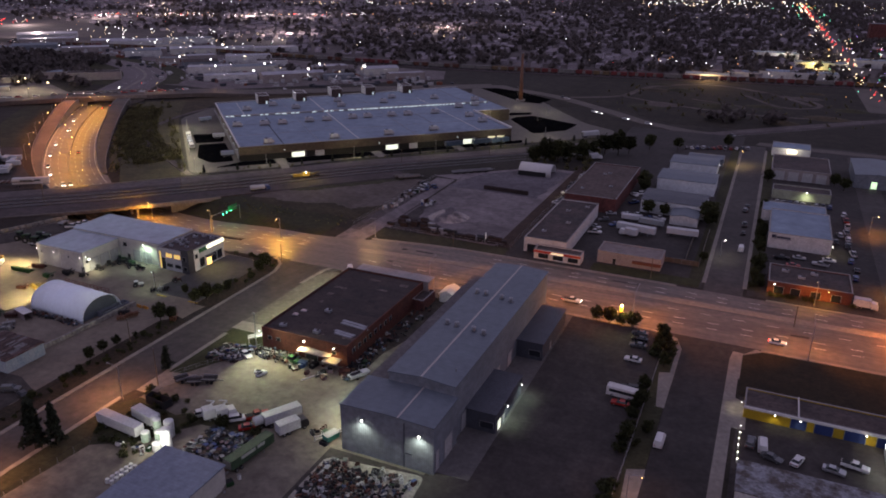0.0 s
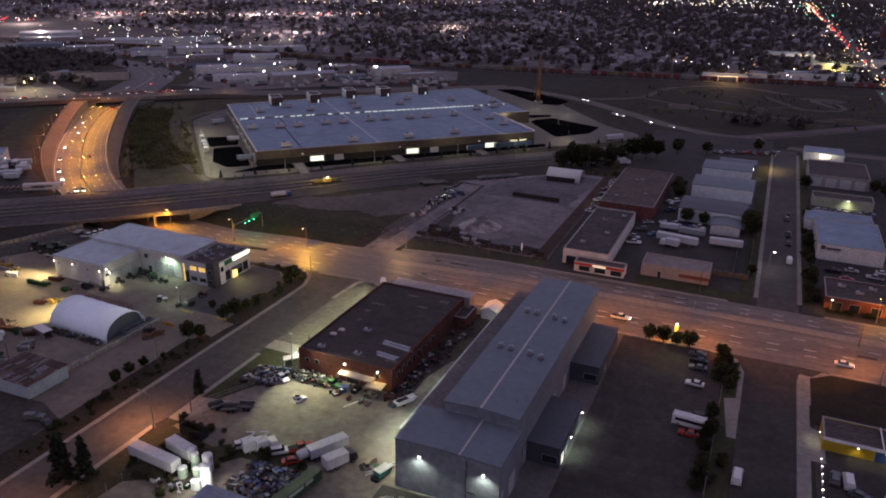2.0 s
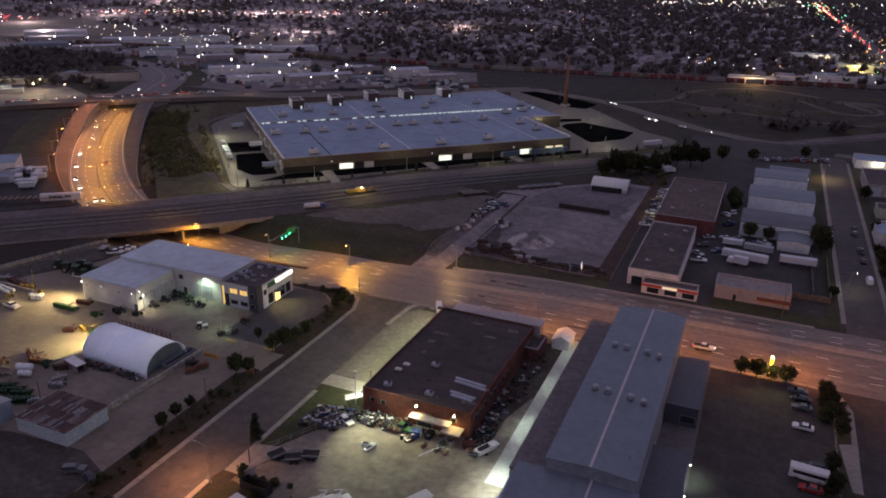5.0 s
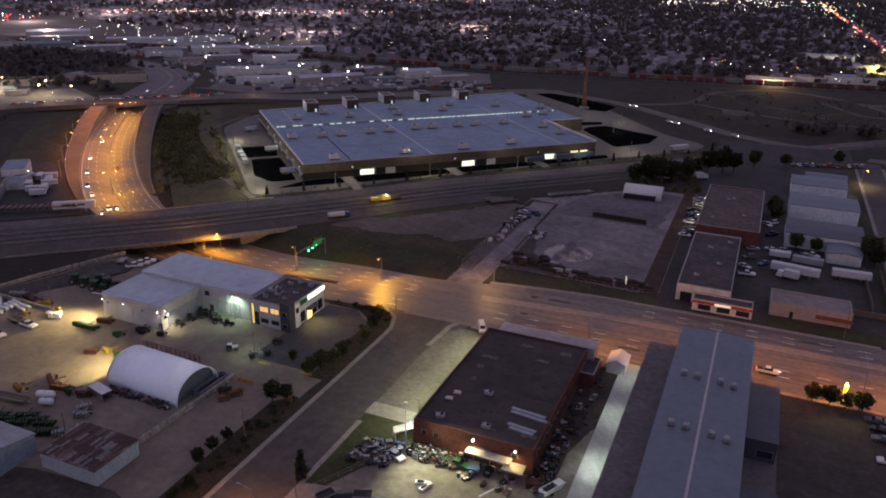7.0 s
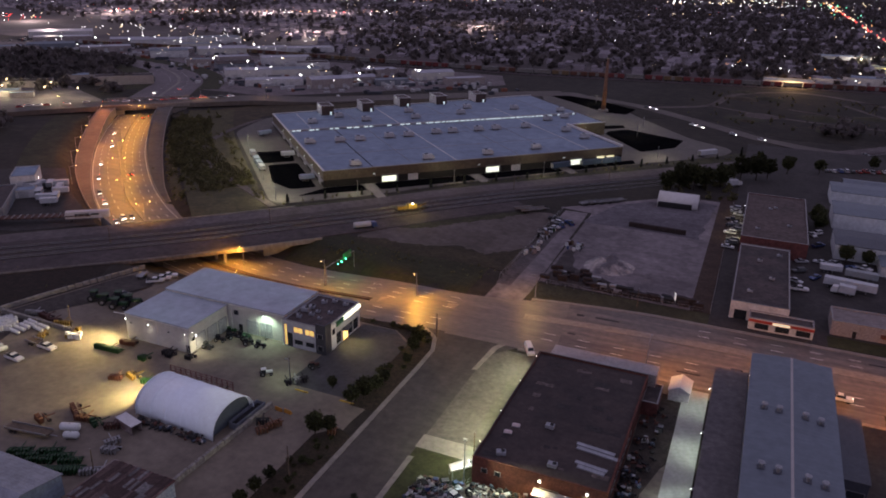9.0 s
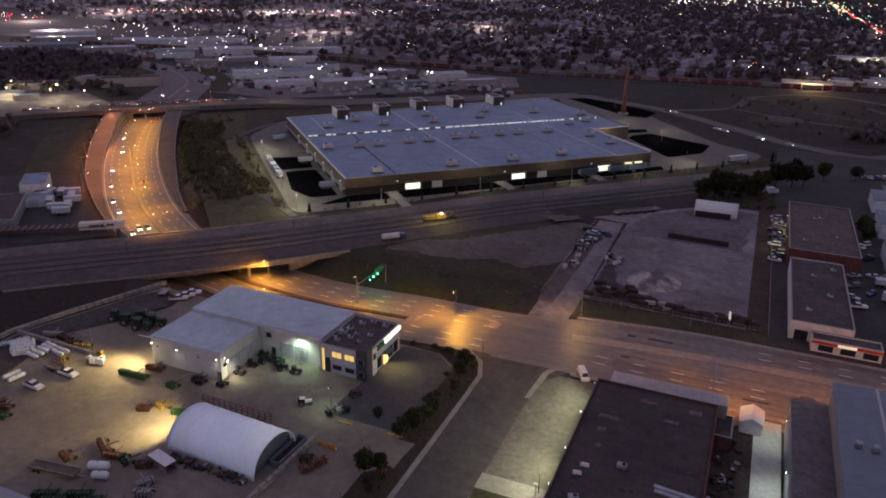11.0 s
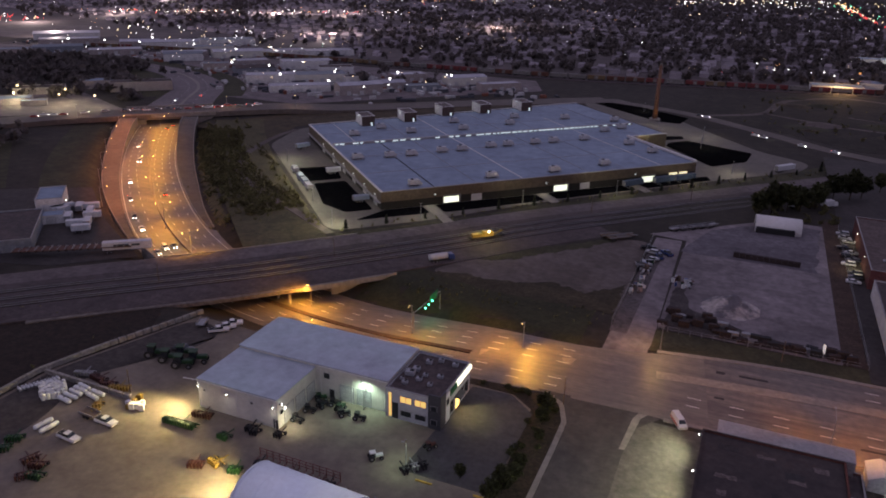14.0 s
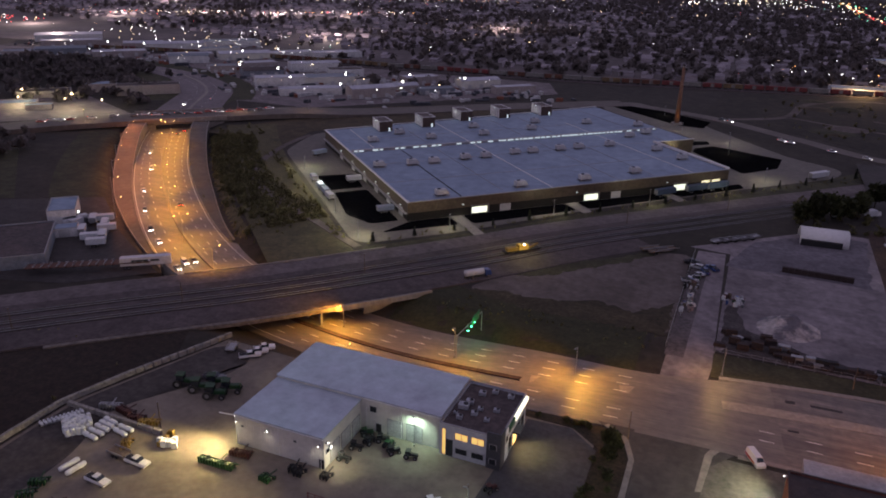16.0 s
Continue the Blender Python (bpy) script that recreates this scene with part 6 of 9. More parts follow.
for i, off in ((96, 5), (98, 7.6), (62, 4.4)):
    x, y, z, a = on_trunk(i, off)
    car("sedan", "grey", x, y, a, True, z, "traffic on the highway", DRIVING)
for i, off in ((109, -8), (112, 6), (116, -6), (120, 8)):
    x, y, z, a = on_trunk(i, off)
    car("sedan", "white", x, y, a + (180 if off < 0 else 0), True, z, "traffic on the highway", DRIVING)
for i in range(50, len(UPPER) - 20, 1):
    p, q = UPPER[i], UPPER[i + 1]
    if -545 < p[0] < -420 and rng.random() < 0.8:
        d = Vector((q[0] - p[0], q[1] - p[1])).normalized()
        off = -4.5 if i % 3 else -7.5
        car(rng.choice(["sedan", "suv"]), rng.choice(["white", "silver", "grey", "red"]), p[0] + d.y * off, p[1] - d.x * off, math.degrees(math.atan2(d.y, d.x)), True, p[2] + 0.08, "queue on the cross road", DRIVING)
for x, y in ((-118, 545), (-113, 541), (-92, 528), (-75, 519), (-150, 590), (-155, 594), (-20, 506)):
    car("sedan", rng.choice(["white", "grey"]), x, y, -33, True, -1.28, "traffic on the far road", DRIVING)
# trailers and trucks
GREEN_BOX = surf("faded_green_box", (0.045, 0.085, 0.045), 0.25, 0.5, 0.6)
trailer(-124.6, 103.4, -5, 12.8, None, "long white semi-trailer parked in weeds", 3.5)
trailer(-121.6, 108.2, -12, 7.6, None, "short white box trailer parked in weeds", 3.4)
trailer(-91.6, 107.3, 81, 12.4, GREEN_BOX, "green box trailer with pale lettering bars", 3.4, text=True)
trailer(-316.5, 236.0, 37, 16.0, None, "white semi-trailer with dark lettering bars", 4.0, -1.45 + 0.1, True)
trailer(-42, 290.2, -8, 15.5, None, "white semi-trailer parked behind the shop", 3.6)
trailer(-24.5, 294, 2, 12.0, None, "white box trailer beside the fence", 3.4)
trailer(-37.8, 301.5, -6, 10.0, surf("grey_box", (0.3, 0.32, 0.33), 0.2, 0.4, 0.6), "grey box trailer in the back yard", 3.2)
trailer(-47, 304.5, 2, 7.0, None, "short pale trailer in the back yard", 3.0)
box_truck(-44.2, 286.0, 170, "white", "white truck beside the trailers")
box_truck(-95.5, 120.5, 62, "grey", "grey vacuum truck with a round tank", tank=True, length=8.5)
trailer(-93.6, 122.0, 60, 9.2, None, "ribbed white box trailer in the scrap yard", 3.3)
box_truck(-89.2, 119.8, 62, "black", "dark flatbed truck beside the white trailer", length=7.5)
box_truck(-211.5, 272.6, 45, "blue", "blue truck parked by the railway", 0.1, tank=True, length=9)
for x, y, a in ((-163, 322.5, 40), (-160, 321, 40), (-158, 324, 40)):
    flatbed(x, y, a, "flat trailer stacked with pale boards", WOOD, 8)
for k in range(5):
    flatbed(-141 + 3.0 * k, 341.5 + 2.6 * k, 52, "row of flat trailers along the fence", METAL_GREY, 6)
for a, b, tn, l in ((-22.4, 68, 90, 6), (-22.6, 54, 90, 6.5), (-22.4, 46, 92, 6.5), (-22.4, 38, 94, 6), (-5.3, 60.5, 0, 7), (-5, 13.5, 0, 7), (214, -5.4, 4, 12), (-9, 114, 20, 8), (122, -4.5, 6, 11), (140, -4, 4, 12), (152, -4, 4, 12)):
    w = HALL @ Vector((a, b, 0))
    trailer(w.x, w.y, tn + 44.7, l, surf("navy_box", (0.05, 0.075, 0.12), 0.2, 0.4, 0.5) if 100 < a < 200 else rng.choice([None, GREEN_BOX if False else None, surf("pale_blue_box", (0.25, 0.3, 0.38), 0.15, 0.4, 0.5)]), "box trailer standing at the big hall", 3.1 if a < 0 else 3.6, -1.40)
# cars round the workshops
for k in range(13):
    x = rng.choice([-81, -79, -80]) + rng.uniform(-0.5, 0.5)
    y = 314 + 4.2 * k + rng.uniform(-0.3, 0.3)
    if k % 24 in (3, 9, 14):
        continue
    car(rng.choice(KINDS), rng.choice(PAINTS), x, y, rng.choice([0, 180]) + rng.uniform(-5, 5), group="cars behind the brick workshop")
for x, y in ((-52, 296), (-57, 300), (-58, 290), (-57, 283), (-56, 310), (-50, 330), (-50, 312), (-36, 312), (-40, 310), (-45, 313), (-52, 342), (-50, 345)):
    car(rng.choice(KINDS), rng.choice(PAINTS), x, y, rng.uniform(0, 360), group="cars among the workshops")
for k in range(9):
    car(rng.choice(KINDS), rng.choice(PAINTS), 9 + 2.7 * k, 360.5 + rng.uniform(-0.4, 0.4), 90 + rng.uniform(-4, 4), group="cars in a lit row")
for k in range(10):
    car(rng.choice(KINDS), rng.choice(PAINTS), 36 + rng.uniform(-1, 1), 275 + 8.5 * k, 90 + rng.uniform(-8, 8), group="cars along the lane")
for x, y in ((12, 285), (18, 288), (25, 284), (16, 279), (28, 290), (31, 312), (33, 322)):
    car(rng.choice(KINDS), rng.choice(PAINTS), x, y, rng.choice([0, 90, 180]) + rng.uniform(-9, 9), group="cars in the back yards")
for k in range(12):
    car(rng.choice(KINDS), rng.choice(PAINTS), -42 + 3.0 * k, 452 + 1.1 * k + rng.uniform(-1, 1), 100 + rng.uniform(-9, 9), group="cars parked by the crossing")
for x, y in ((-95, 405), (-89, 412), (-84, 402), (-99, 396)):
    box_truck(x, y, rng.uniform(0, 180), "white", "white truck parked beside the trees")
# dealer's yard
car("pickup", "white", -244.2, 145.2, -4); car("pickup", "white", -241.4, 152.8, -3); flatbed(-246.8, 153.4, -3, "flat bed hitched behind a white pickup", WOOD, 4.5); car("pickup", "white", -247.0, 198.4, 38); car("pickup", "white", -246.4, 200.8, 38); car("pickup", "white", -246.0, 203.2, 38); car("pickup", "grey", -248.4, 186.0, 10); flatbed(-253.6, 199.6, 110, "low grey trailer beside the block wall", METAL_GREY, 4.0)
car("suv", "grey", -162.2, 104.6, 30)
car("sedan", "black", -156.8, 104.0, -20); car("sedan", "red", -98.7, 116.2, 40); car("sedan", "white", -120.4, 143.4, -25); car("pickup", "green", -107.4, 146.2, -8)
car("suv", "white", -111.6, 116.4, 50); car("suv", "white", -103.2, 117.8, 40); car("pickup", "red", -99.8, 120.8, 52)
for x, y, a in ((-108.8, 116.2, 55), (-106.2, 117.6, 55)):
    b = box_truck(x, y, a, "white", "small white bucket truck in the scrap yard", length=4.8)
    part("boom", M().rod((-1.5, 0, 3.3), (0.6, 0.3, 4.4), 0.16).rod((0.6, 0.3, 4.4), (-1.2, 0.5, 5.0), 0.12), WHITE_BOX, b, "folded white boom")
box_ = thing("skip", "long low blue-grey steel skip beside the block wall", "container", -174.0, 149.0, 0.03, 88)
SKIP = surf("dull_blue_grey_steel", (0.15, 0.165, 0.20), 0.2, 0.4, 0.6)
for y0, y1 in ((-1.15, -1.05), (1.05, 1.15)):
    part("side", M().box(-5.0, 5.0, y0, y1, 0.1, 1.7), SKIP, box_)
for x0, x1 in ((-5.0, -4.9), (4.9, 5.0)):
    part("end", M().box(x0, x1, -1.05, 1.05, 0.1, 1.7), SKIP, box_)
part("floor", M().box(-4.9, 4.9, -1.05, 1.05, 0.1, 0.9), DARK, box_, "dark rubble inside")
for k in range(8):
    part("rib", M().box(-4.6 + 1.3 * k, -4.45 + 1.3 * k, -1.23, -1.15, 0.1, 1.7).box(-4.6 + 1.3 * k, -4.45 + 1.3 * k, 1.15, 1.23, 0.1, 1.7), SKIP, box_)
part("rim", M().box(-5.05, 5.05, -1.24, -1.0, 1.7, 1.8).box(-5.05, 5.05, 1.0, 1.24, 1.7, 1.8), SKIP, box_)

# ---- street lamps, signals, signs ----
POLE = METAL_GREY


def street_lamp(x, y, turn=0, h=9.0, arm=2.5, watts=9000, colour=SODIUM, z=0.0, double=False, bulb=None, label="tall street lamp glowing orange", spot=160, aim=None, lens=0.2, along=0, out=3.0, cone=146):
    t = thing("street_lamp", label, "street lamp", x, y, z, turn, "street lamps")
    part("pole", M().cyl(0, 0, 0, h, 0.14, 0.08, 8), POLE, t)
    part("foot", M().cyl(0, 0, 0, 0.5, 0.3, 0.28, 8), CONCRETE, t)
    for s in ((1, -1) if double else (1,)):
        part("arm", M().rod((0, 0, h - 0.3), (s * arm * 0.6, 0, h + 0.25), 0.06).rod((s * arm * 0.6, 0, h + 0.25), (s * arm, 0, h + 0.3), 0.05), POLE, t)
        hd = part("head", M().box(s * arm - 0.4, s * arm + 0.4, -0.17, 0.17, h + 0.24, h + 0.42, bevel=0.05), POLE, t)
        part("lens", M().ball(s * arm, 0, h + 0.16, lens, 0.7), bulb or BULB_O, hd, "glowing lens")
        if along:
            for w in (-along, along):
                lamp(s * arm, 0.1 * w / along, h - 0.15, watts * 0.5, colour, t, cone, aim=(s * arm + out, w, 0))
        elif watts:
            lamp(s * arm, 0, h - 0.15, watts, colour, t, spot, aim=aim)
    return t


def dark_pole(x, y, h=9.0, z=0.0, label="slim unlit pole beside the street"):
    t = thing("utility_pole", label, "pole", x, y, z)
    part("pole", M().cyl(0, 0, 0, h, 0.15, 0.1, 8), WOOD, t)
    part("cap", M().cyl(0, 0, h, h + 0.15, 0.12, 0.05, 8), METAL_GREY, t)
    return t


street_lamp(-167.9, 226.6, -95, 8.2, 1.8, 44000, (1.0, 0.43, 0.05), -0.9, along=15)
street_lamp(-200.5, 225.0, -90, 9.0, 1.5, 24000, (1.0, 0.45, 0.06), -2.7, along=12)
street_lamp(-238.6, 232.1, -100, 7.4, 1.4, 34000, (1.0, 0.44, 0.05), -5.1, along=9)
street_lamp(-262, 246.0, -100, 3.4, 0.8, 5000, (1.0, 0.44, 0.05), -5.3)
# unseen lamp, added to light the sinking road
street_lamp(-224, 208.2, 90, 8.0, 1.6, 12000, (1.0, 0.42, 0.05), -4.6, label="unseen street lamp added behind the dealer's hall")
# no lit head is seen on this pole; lamp added to brighten the street's mouth
street_lamp(-133.4, 240.6, -120, 8.0, 2.0, 9000, (1.0, 0.54, 0.20), along=14, lens=0.05, label="added street lamp at the track's mouth")
# these south-side posts are unseen, added for the road's orange light
for x in (-28, 20, 70, 120):
    street_lamp(x, 206.2, 90, 11.0, 6.5, 36000, (1.0, 0.30, 0.03), along=15, out=2.5, cone=134, lens=0.12)
street_lamp(-62, 206.4, 90, 10.5, 4.5, 38000, (1.0, 0.34, 0.04), along=16, out=3.5, cone=134, lens=0.1)
street_lamp(-94, 205.6, 90, 10.0, 4.5, 24000, (1.0, 0.37, 0.05), along=16, out=3.5, cone=134, lens=0.1)
street_lamp(46, 227.5, 90, 11, 1.5, 24000, (1.0, 0.27, 0.03), 0.1)
street_lamp(22.3, 246.0, 90, 7.5, 1.2, 5000, (1.0, 0.34, 0.05))
street_lamp(44, 262, 0, 7.5, 2.0, 7000, (1.0, 0.36, 0.05))
street_lamp(44, 330, 0, 7.5, 2.0, 5000, (1.0, 0.36, 0.05))
street_lamp(-8.9, 277.9, 0, 6.5, 1.2, 900, WHITE, bulb=BULB_W, label="small white street lamp")
street_lamp(-12.0, 425, 0, 7.5, 1.5, 4500, (1.0, 0.7, 0.3), bulb=BULB_O)
street_lamp(-14.2, 125, 0, 8.5, 2.5, 2200, (1.0, 0.45, 0.2), label="street lamp over the side street")
street_lamp(-134.6, 113.5, 180, 9.0, 3.0, 11000, (1.0, 0.42, 0.16), lens=0.07, label="street lamp over the side street")
street_lamp(-134.6, 76, 180, 9.0, 3.0, 12000, (1.0, 0.42, 0.16), lens=0.07, label="street lamp over the side street")
for x, y, h in ((-150.6, 203.0, 7.5), (-153, 134.7, 8.5), (-131.3, 122.1, 10.5), (-122.5, 159.2, 5), (-103, 247, 6.5), (-29, 246.5, 8.0), (16.4, 227, 7), (-174.6, 167, 6.5), (-190, 120, 6)):
    dark_pole(x, y, h)
# highway: double lamps along the median, and single ones on the western ramp
for x, y, a in ((-296, 245, 145), (-327, 266, 142), (-356, 292, 136), (-383, 318, 132), (-405, 342, 130), (-425, 369, 127), (-445, 394, 126)):
    street_lamp(x, y, a + 90, 10.5, 2.6, 13000, (1.0, 0.42, 0.035), -4.3, True, label="double-armed highway lamp glowing orange")
for i in (60, 67, 74, 81, 88, 95):
    x, y, z, a = on_trunk(i, -21.5)
    street_lamp(x, y, a - 90, 8.5, 3.0, 12000, (1.0, 0.31, 0.09), z + 0.6, along=12, out=1.0)
for o_ in (-5, 5):
    x, y, z, a = on_trunk(98, o_)
    street_lamp(x, y, a + 180, 1.6, 0.9, 2600, (1.0, 0.46, 0.06), 2.0, label="low orange lamp on the overpass parapet")
for x, y in ((-500, 384), (-440, 450), (-405, 478)):
    street_lamp(x, y, 130, 8, 2, 2500, (1.0, 0.6, 0.3), 1.0)

sg = thing("traffic_signal", "traffic signal on a mast arm showing green", "traffic light", -200.2, 225.4, -2.7)
part("pole", M().cyl(0, 0, 0, 6.8, 0.16, 0.12, 8), POLE, sg)
part("mast_arm", M().rod((0, 0, 6.2), (1.4, 15.6, 6.9), 0.1), POLE, sg)
part("far_post", M().cyl(1.5, 15.8, 0.5, 7.0, 0.14, 0.1, 8), POLE, sg)
SIG_G = glow("green_signal", (0.05, 1.0, 0.35), 30)
SIG_R = glow("red_signal", (1.0, 0.06, 0.03), 30)
for y, z in ((5.6, 6.5), (8.0, 6.6), (10.6, 6.7)):
    h = part("signal_head", M().box(0.7, 1.1, y - 0.22, y + 0.22, z - 1.1, z + 0.1), plain("black_housing", (0.02, 0.03, 0.02)), sg, "black signal housing")
    part("green_lens", M().ball(1.2, y, z - 0.85, 0.21), SIG_G, h, "glowing green lens")
part("back_board", M().box(1.1, 1.2, 9.0, 14.6, 5.6, 8.0), plain("green_sign", (0.02, 0.12, 0.06)), sg, "green direction sign")
lamp(2.2, 9, 5.2, 500, (0.1, 1.0, 0.35), sg)

py = thing("pylon_sign", "tapering yellow pylon sign lit from its top", "sign", -31.6, 206.9)
part("panel", M().box(-0.15, 0.15, -0.35, 0.35, 1.2, 5.6, taper=-0.25), glow("yellow_sign", (1.0, 0.62, 0.05), 1.1), py, "glowing yellow panel")
part("post", M().cyl(0, 0, 0, 1.2, 0.12), POLE, py)
part("top_lamp", M().ball(0, 0, 6.0, 0.26), glow("green_white_lamp", (0.75, 1.0, 0.55), 25), py, "greenish lamp")
lamp(0, -0.9, 6.2, 1500, (1.0, 0.85, 0.35), py)
p2 = thing("pylon_sign", "white lit panel sign at the yard's corner", "sign", -92.8, 254.5, 0, 20)
part("panel", M().box(-0.12, 0.12, -0.6, 0.6, 1.4, 3.8), glow("white_sign", (1.0, 0.98, 0.9), 0.25), p2, "glowing white panel")
part("post", M().box(-0.08, 0.08, -0.5, -0.35, 0, 1.4).box(-0.08, 0.08, 0.35, 0.5, 0, 1.4), POLE, p2)
part("flood", M().ball(1.2, -1.4, 1.0, 0.3), BULB_W, p2, "glowing flood lamp")
lamp(1.4, -1.6, 1.6, 420, WHITE, p2)

ch = thing("chimney", "tall tapering chimney lit orange from below", "chimney", -181.5, 566.5, -1.5)
part("shaft", M().cyl(0, 0, 0, 36.5, 1.7, 0.9, 14), surf("chimney_brick", (0.20, 0.11, 0.075), 0.3, 0.3, 0.8), ch, smooth=True)
part("plinth", M().cyl(0, 0, 0, 1.2, 3.6, None, 14), CONCRETE, ch)
part("rim", M().cyl(0, 0, 36.2, 36.8, 1.1, None, 14), CONCRETE, ch)
for k in range(3):
    an_ = 2.1 * k + 0.5
    lamp(5.5 * math.cos(an_ - 1.6), 5.5 * math.sin(an_ - 1.6), 1.0, 600, (1.0, 0.42, 0.08), ch, 70, aim=(0.5 * math.cos(an_), 0.5 * math.sin(an_), 14))

mc = thing("track_machine", "yellow rail maintenance machine with work lamps", "rail vehicle", -205, 300, 0.3, 45)
YEL_M = surf("machine_yellow", (0.26, 0.17, 0.035), 0.25, 0.6, 0.5)
part("frame", M().box(-7, 7, -1.2, 1.2, 0.6, 1.1), DARK, mc)
part("cab", M().box(-1.5, 2.2, -1.2, 1.2, 1.1, 3.0, bevel=0.15), YEL_M, mc)
part("engine", M().box(-6, -1.8, -1.0, 1.0, 1.1, 2.3, bevel=0.1), YEL_M, mc)
part("crane", M().rod((3, 0, 1.2), (6.5, 0, 2.6), 0.25), YEL_M, mc)
wheels(mc, (-5, -3.5, 3.5, 5), 0.9, 0.45)
part("work_lamp", M().ball(0.3, -1.4, 3.2, 0.3), BULB_W, mc)
lamp(0.3, -3.4, 4.6, 1700, (1.0, 0.80, 0.30), mc)
lamp(-3.5, 3.4, 4.6, 1200, (1.0, 0.78, 0.25), mc)
for x, y in ((-246, 259), (-284, 216), (-314, 183), (-176, 348), (-140, 385)):
    dark_pole(x, y, 7.0, 0.3, "slim signal mast beside the tracks")


# ---- trees ----
def crown(seed, r, h, n, leaf=0.5, cone=False):
    """A crown of many small leaf tufts, gathered into clumps with gaps."""
    g = np.random.default_rng(seed)
    k = max(8, n // 16)
    d = g.normal(size=(k, 3))
    d /= np.linalg.norm(d, axis=1)[:, None]
    c = d * (g.uniform(0.35, 1, k) ** 0.6)[:, None]
    c[:, 2] = np.clip(c[:, 2], -0.75, 1)
    if cone:
        z = g.uniform(0, 1, k)
        a = g.uniform(0, 6.28, k)
        rr = (1 - z) * g.uniform(0.3, 1, k)
        c = np.stack([rr * np.cos(a), rr * np.sin(a), z * 2 - 1], 1)
    per = n // k
    q = np.repeat(c, per, 0) * (r, r, h / 2) + g.normal(size=(k * per, 3)) * r * 0.13
    s = leaf * g.uniform(0.6, 1.4, len(q))[:, None]
    u = g.normal(size=q.shape)
    u /= np.linalg.norm(u, axis=1)[:, None]
    w = np.cross(u, g.normal(size=q.shape))
    w /= np.linalg.norm(w, axis=1)[:, None]
    V = np.stack([q - u * s, q + w * s * 0.6, q + u * s, q - w * s * 0.6], 1).reshape(-1, 3)
    m = M()
    m.v = [tuple(p) for p in V]
    m.f = [(4 * i, 4 * i + 1, 4 * i + 2, 4 * i + 3) for i in range(len(q))]
    return m


_trees = {}


def tree(kind, x, y, size=1.0, z=0.0, turn=None, label=None, group="trees"):
    """kind: round0..3, bush, pine."""
    turn = rng.uniform(0, 360) if turn is None else turn
    if kind not in _trees:
        r, h, n, leaf, trunk, cone = {"bush": (1.3, 2.0, 420, 0.22, 0.3, False), "pine": (2.4, 8.5, 1500, 0.42, 1.0, True)}.get(kind, (2.2, 4.4, 1100, 0.36, 1.6, False))
        top = trunk + h / 2
        s = M().cyl(0, 0, 0, top, 0.16, 0.05, 7)
        for k in range(5):
            a = 1.3 * k
            s.rod((0, 0, trunk * 0.8 + 0.25 * k), (0.6 * r * math.cos(a), 0.6 * r * math.sin(a), trunk + h * 0.3 + 0.3 * k), 0.05, 5)
        lab = label or {"bush": "dark leafy shrub by the road", "pine": "dark upright conifer"}.get(kind, "leafy round-headed tree")
        cr = crown(len(kind) * 7 + sum(map(ord, kind)), r, h, n, leaf, cone)
        cr.v = [(a, b, c + top) for a, b, c in cr.v]
        if kind == "bush":
            t = body("bush", cr, LEAF, lab, "shrub", group=group)
            lift_normals(t.data, 0.6)
        else:
            t = body("tree", s, BARK, lab, "tree", group=group)
            lift_normals(part("crown", cr, PINE if kind == "pine" else LEAF, t).data, 0.6)
        _trees[kind] = t
        t.matrix_basis = pose(x, y, z, 0, 0, turn) @ Matrix.Diagonal((size, size, size, 1))
        return t
    ob = copy_thing(_trees[kind], Matrix.Identity(4))
    ob.matrix_basis = pose(x, y, z, 0, 0, turn) @ Matrix.Diagonal((size, size, size * rng.uniform(0.85, 1.2), 1))
    if label:
        ob["label"] = label
    return ob


R4 = ["round0", "round1", "round22", "round333"]
for x, y, s in ((-38.4, 205.4, 0.85), (-34.6, 205.4, 0.9), (-31.0, 205.2, 0.75), (-27.4, 205.5, 0.95), (-18.6, 203.2, 0.8), (-17.2, 199.5, 0.7), (-17.6, 195, 0.6), (-15.8, 186, 0.7),
                (-18.4, 171, 0.7), (-18.0, 164, 0.75), (-18.6, 157, 0.6), (-18.4, 148, 0.7), (-18.2, 122, 0.7)):
    tree(rng.choice(R4), x, y, s, label="leafy tree at the parking lot's edge")
for x, y, s in ((-155.2, 163.6, 0.8), (-153.8, 167.0, 0.85), (-152.8, 171.4, 0.75), (-152.8, 176, 0.6), (-153.4, 197.4, 0.9), (-153.0, 193, 0.7), (-156.6, 150.0, 0.85), (-154.2, 152, 0.7), (-163, 168, 0.5)):
    tree(rng.choice(R4), x, y, s, label="leafy tree in a planting bed")
for x, y, s in ((-156.6, 124, 0.75), (-156.8, 128.6, 0.7), (-156.6, 133.2, 0.7), (-154, 113, 0.5), (-154, 104, 0.6), (-153.4, 140, 0.5), (-153.8, 118, 0.5)):
    tree(rng.choice(R4), x, y, s * 0.8, label="young tree along the street")
for k in range(34):
    tree("bush", -153.0 + rng.uniform(-3.2, 2.4), 94 + 1.7 * k + rng.uniform(-0.8, 0.8), rng.uniform(0.3, 0.7), label="dark shrub in the mulch bed")
for k in range(22):
    tree("bush", rng.uniform(-156.5, -151), rng.uniform(169, 203), rng.uniform(0.4, 0.9), label="dark shrub in the corner bed")
for k in range(9):
    tree("bush", rng.uniform(-172, -158), rng.uniform(202.2, 204.6), rng.uniform(0.4, 0.7), label="dark shrub beside the parking")
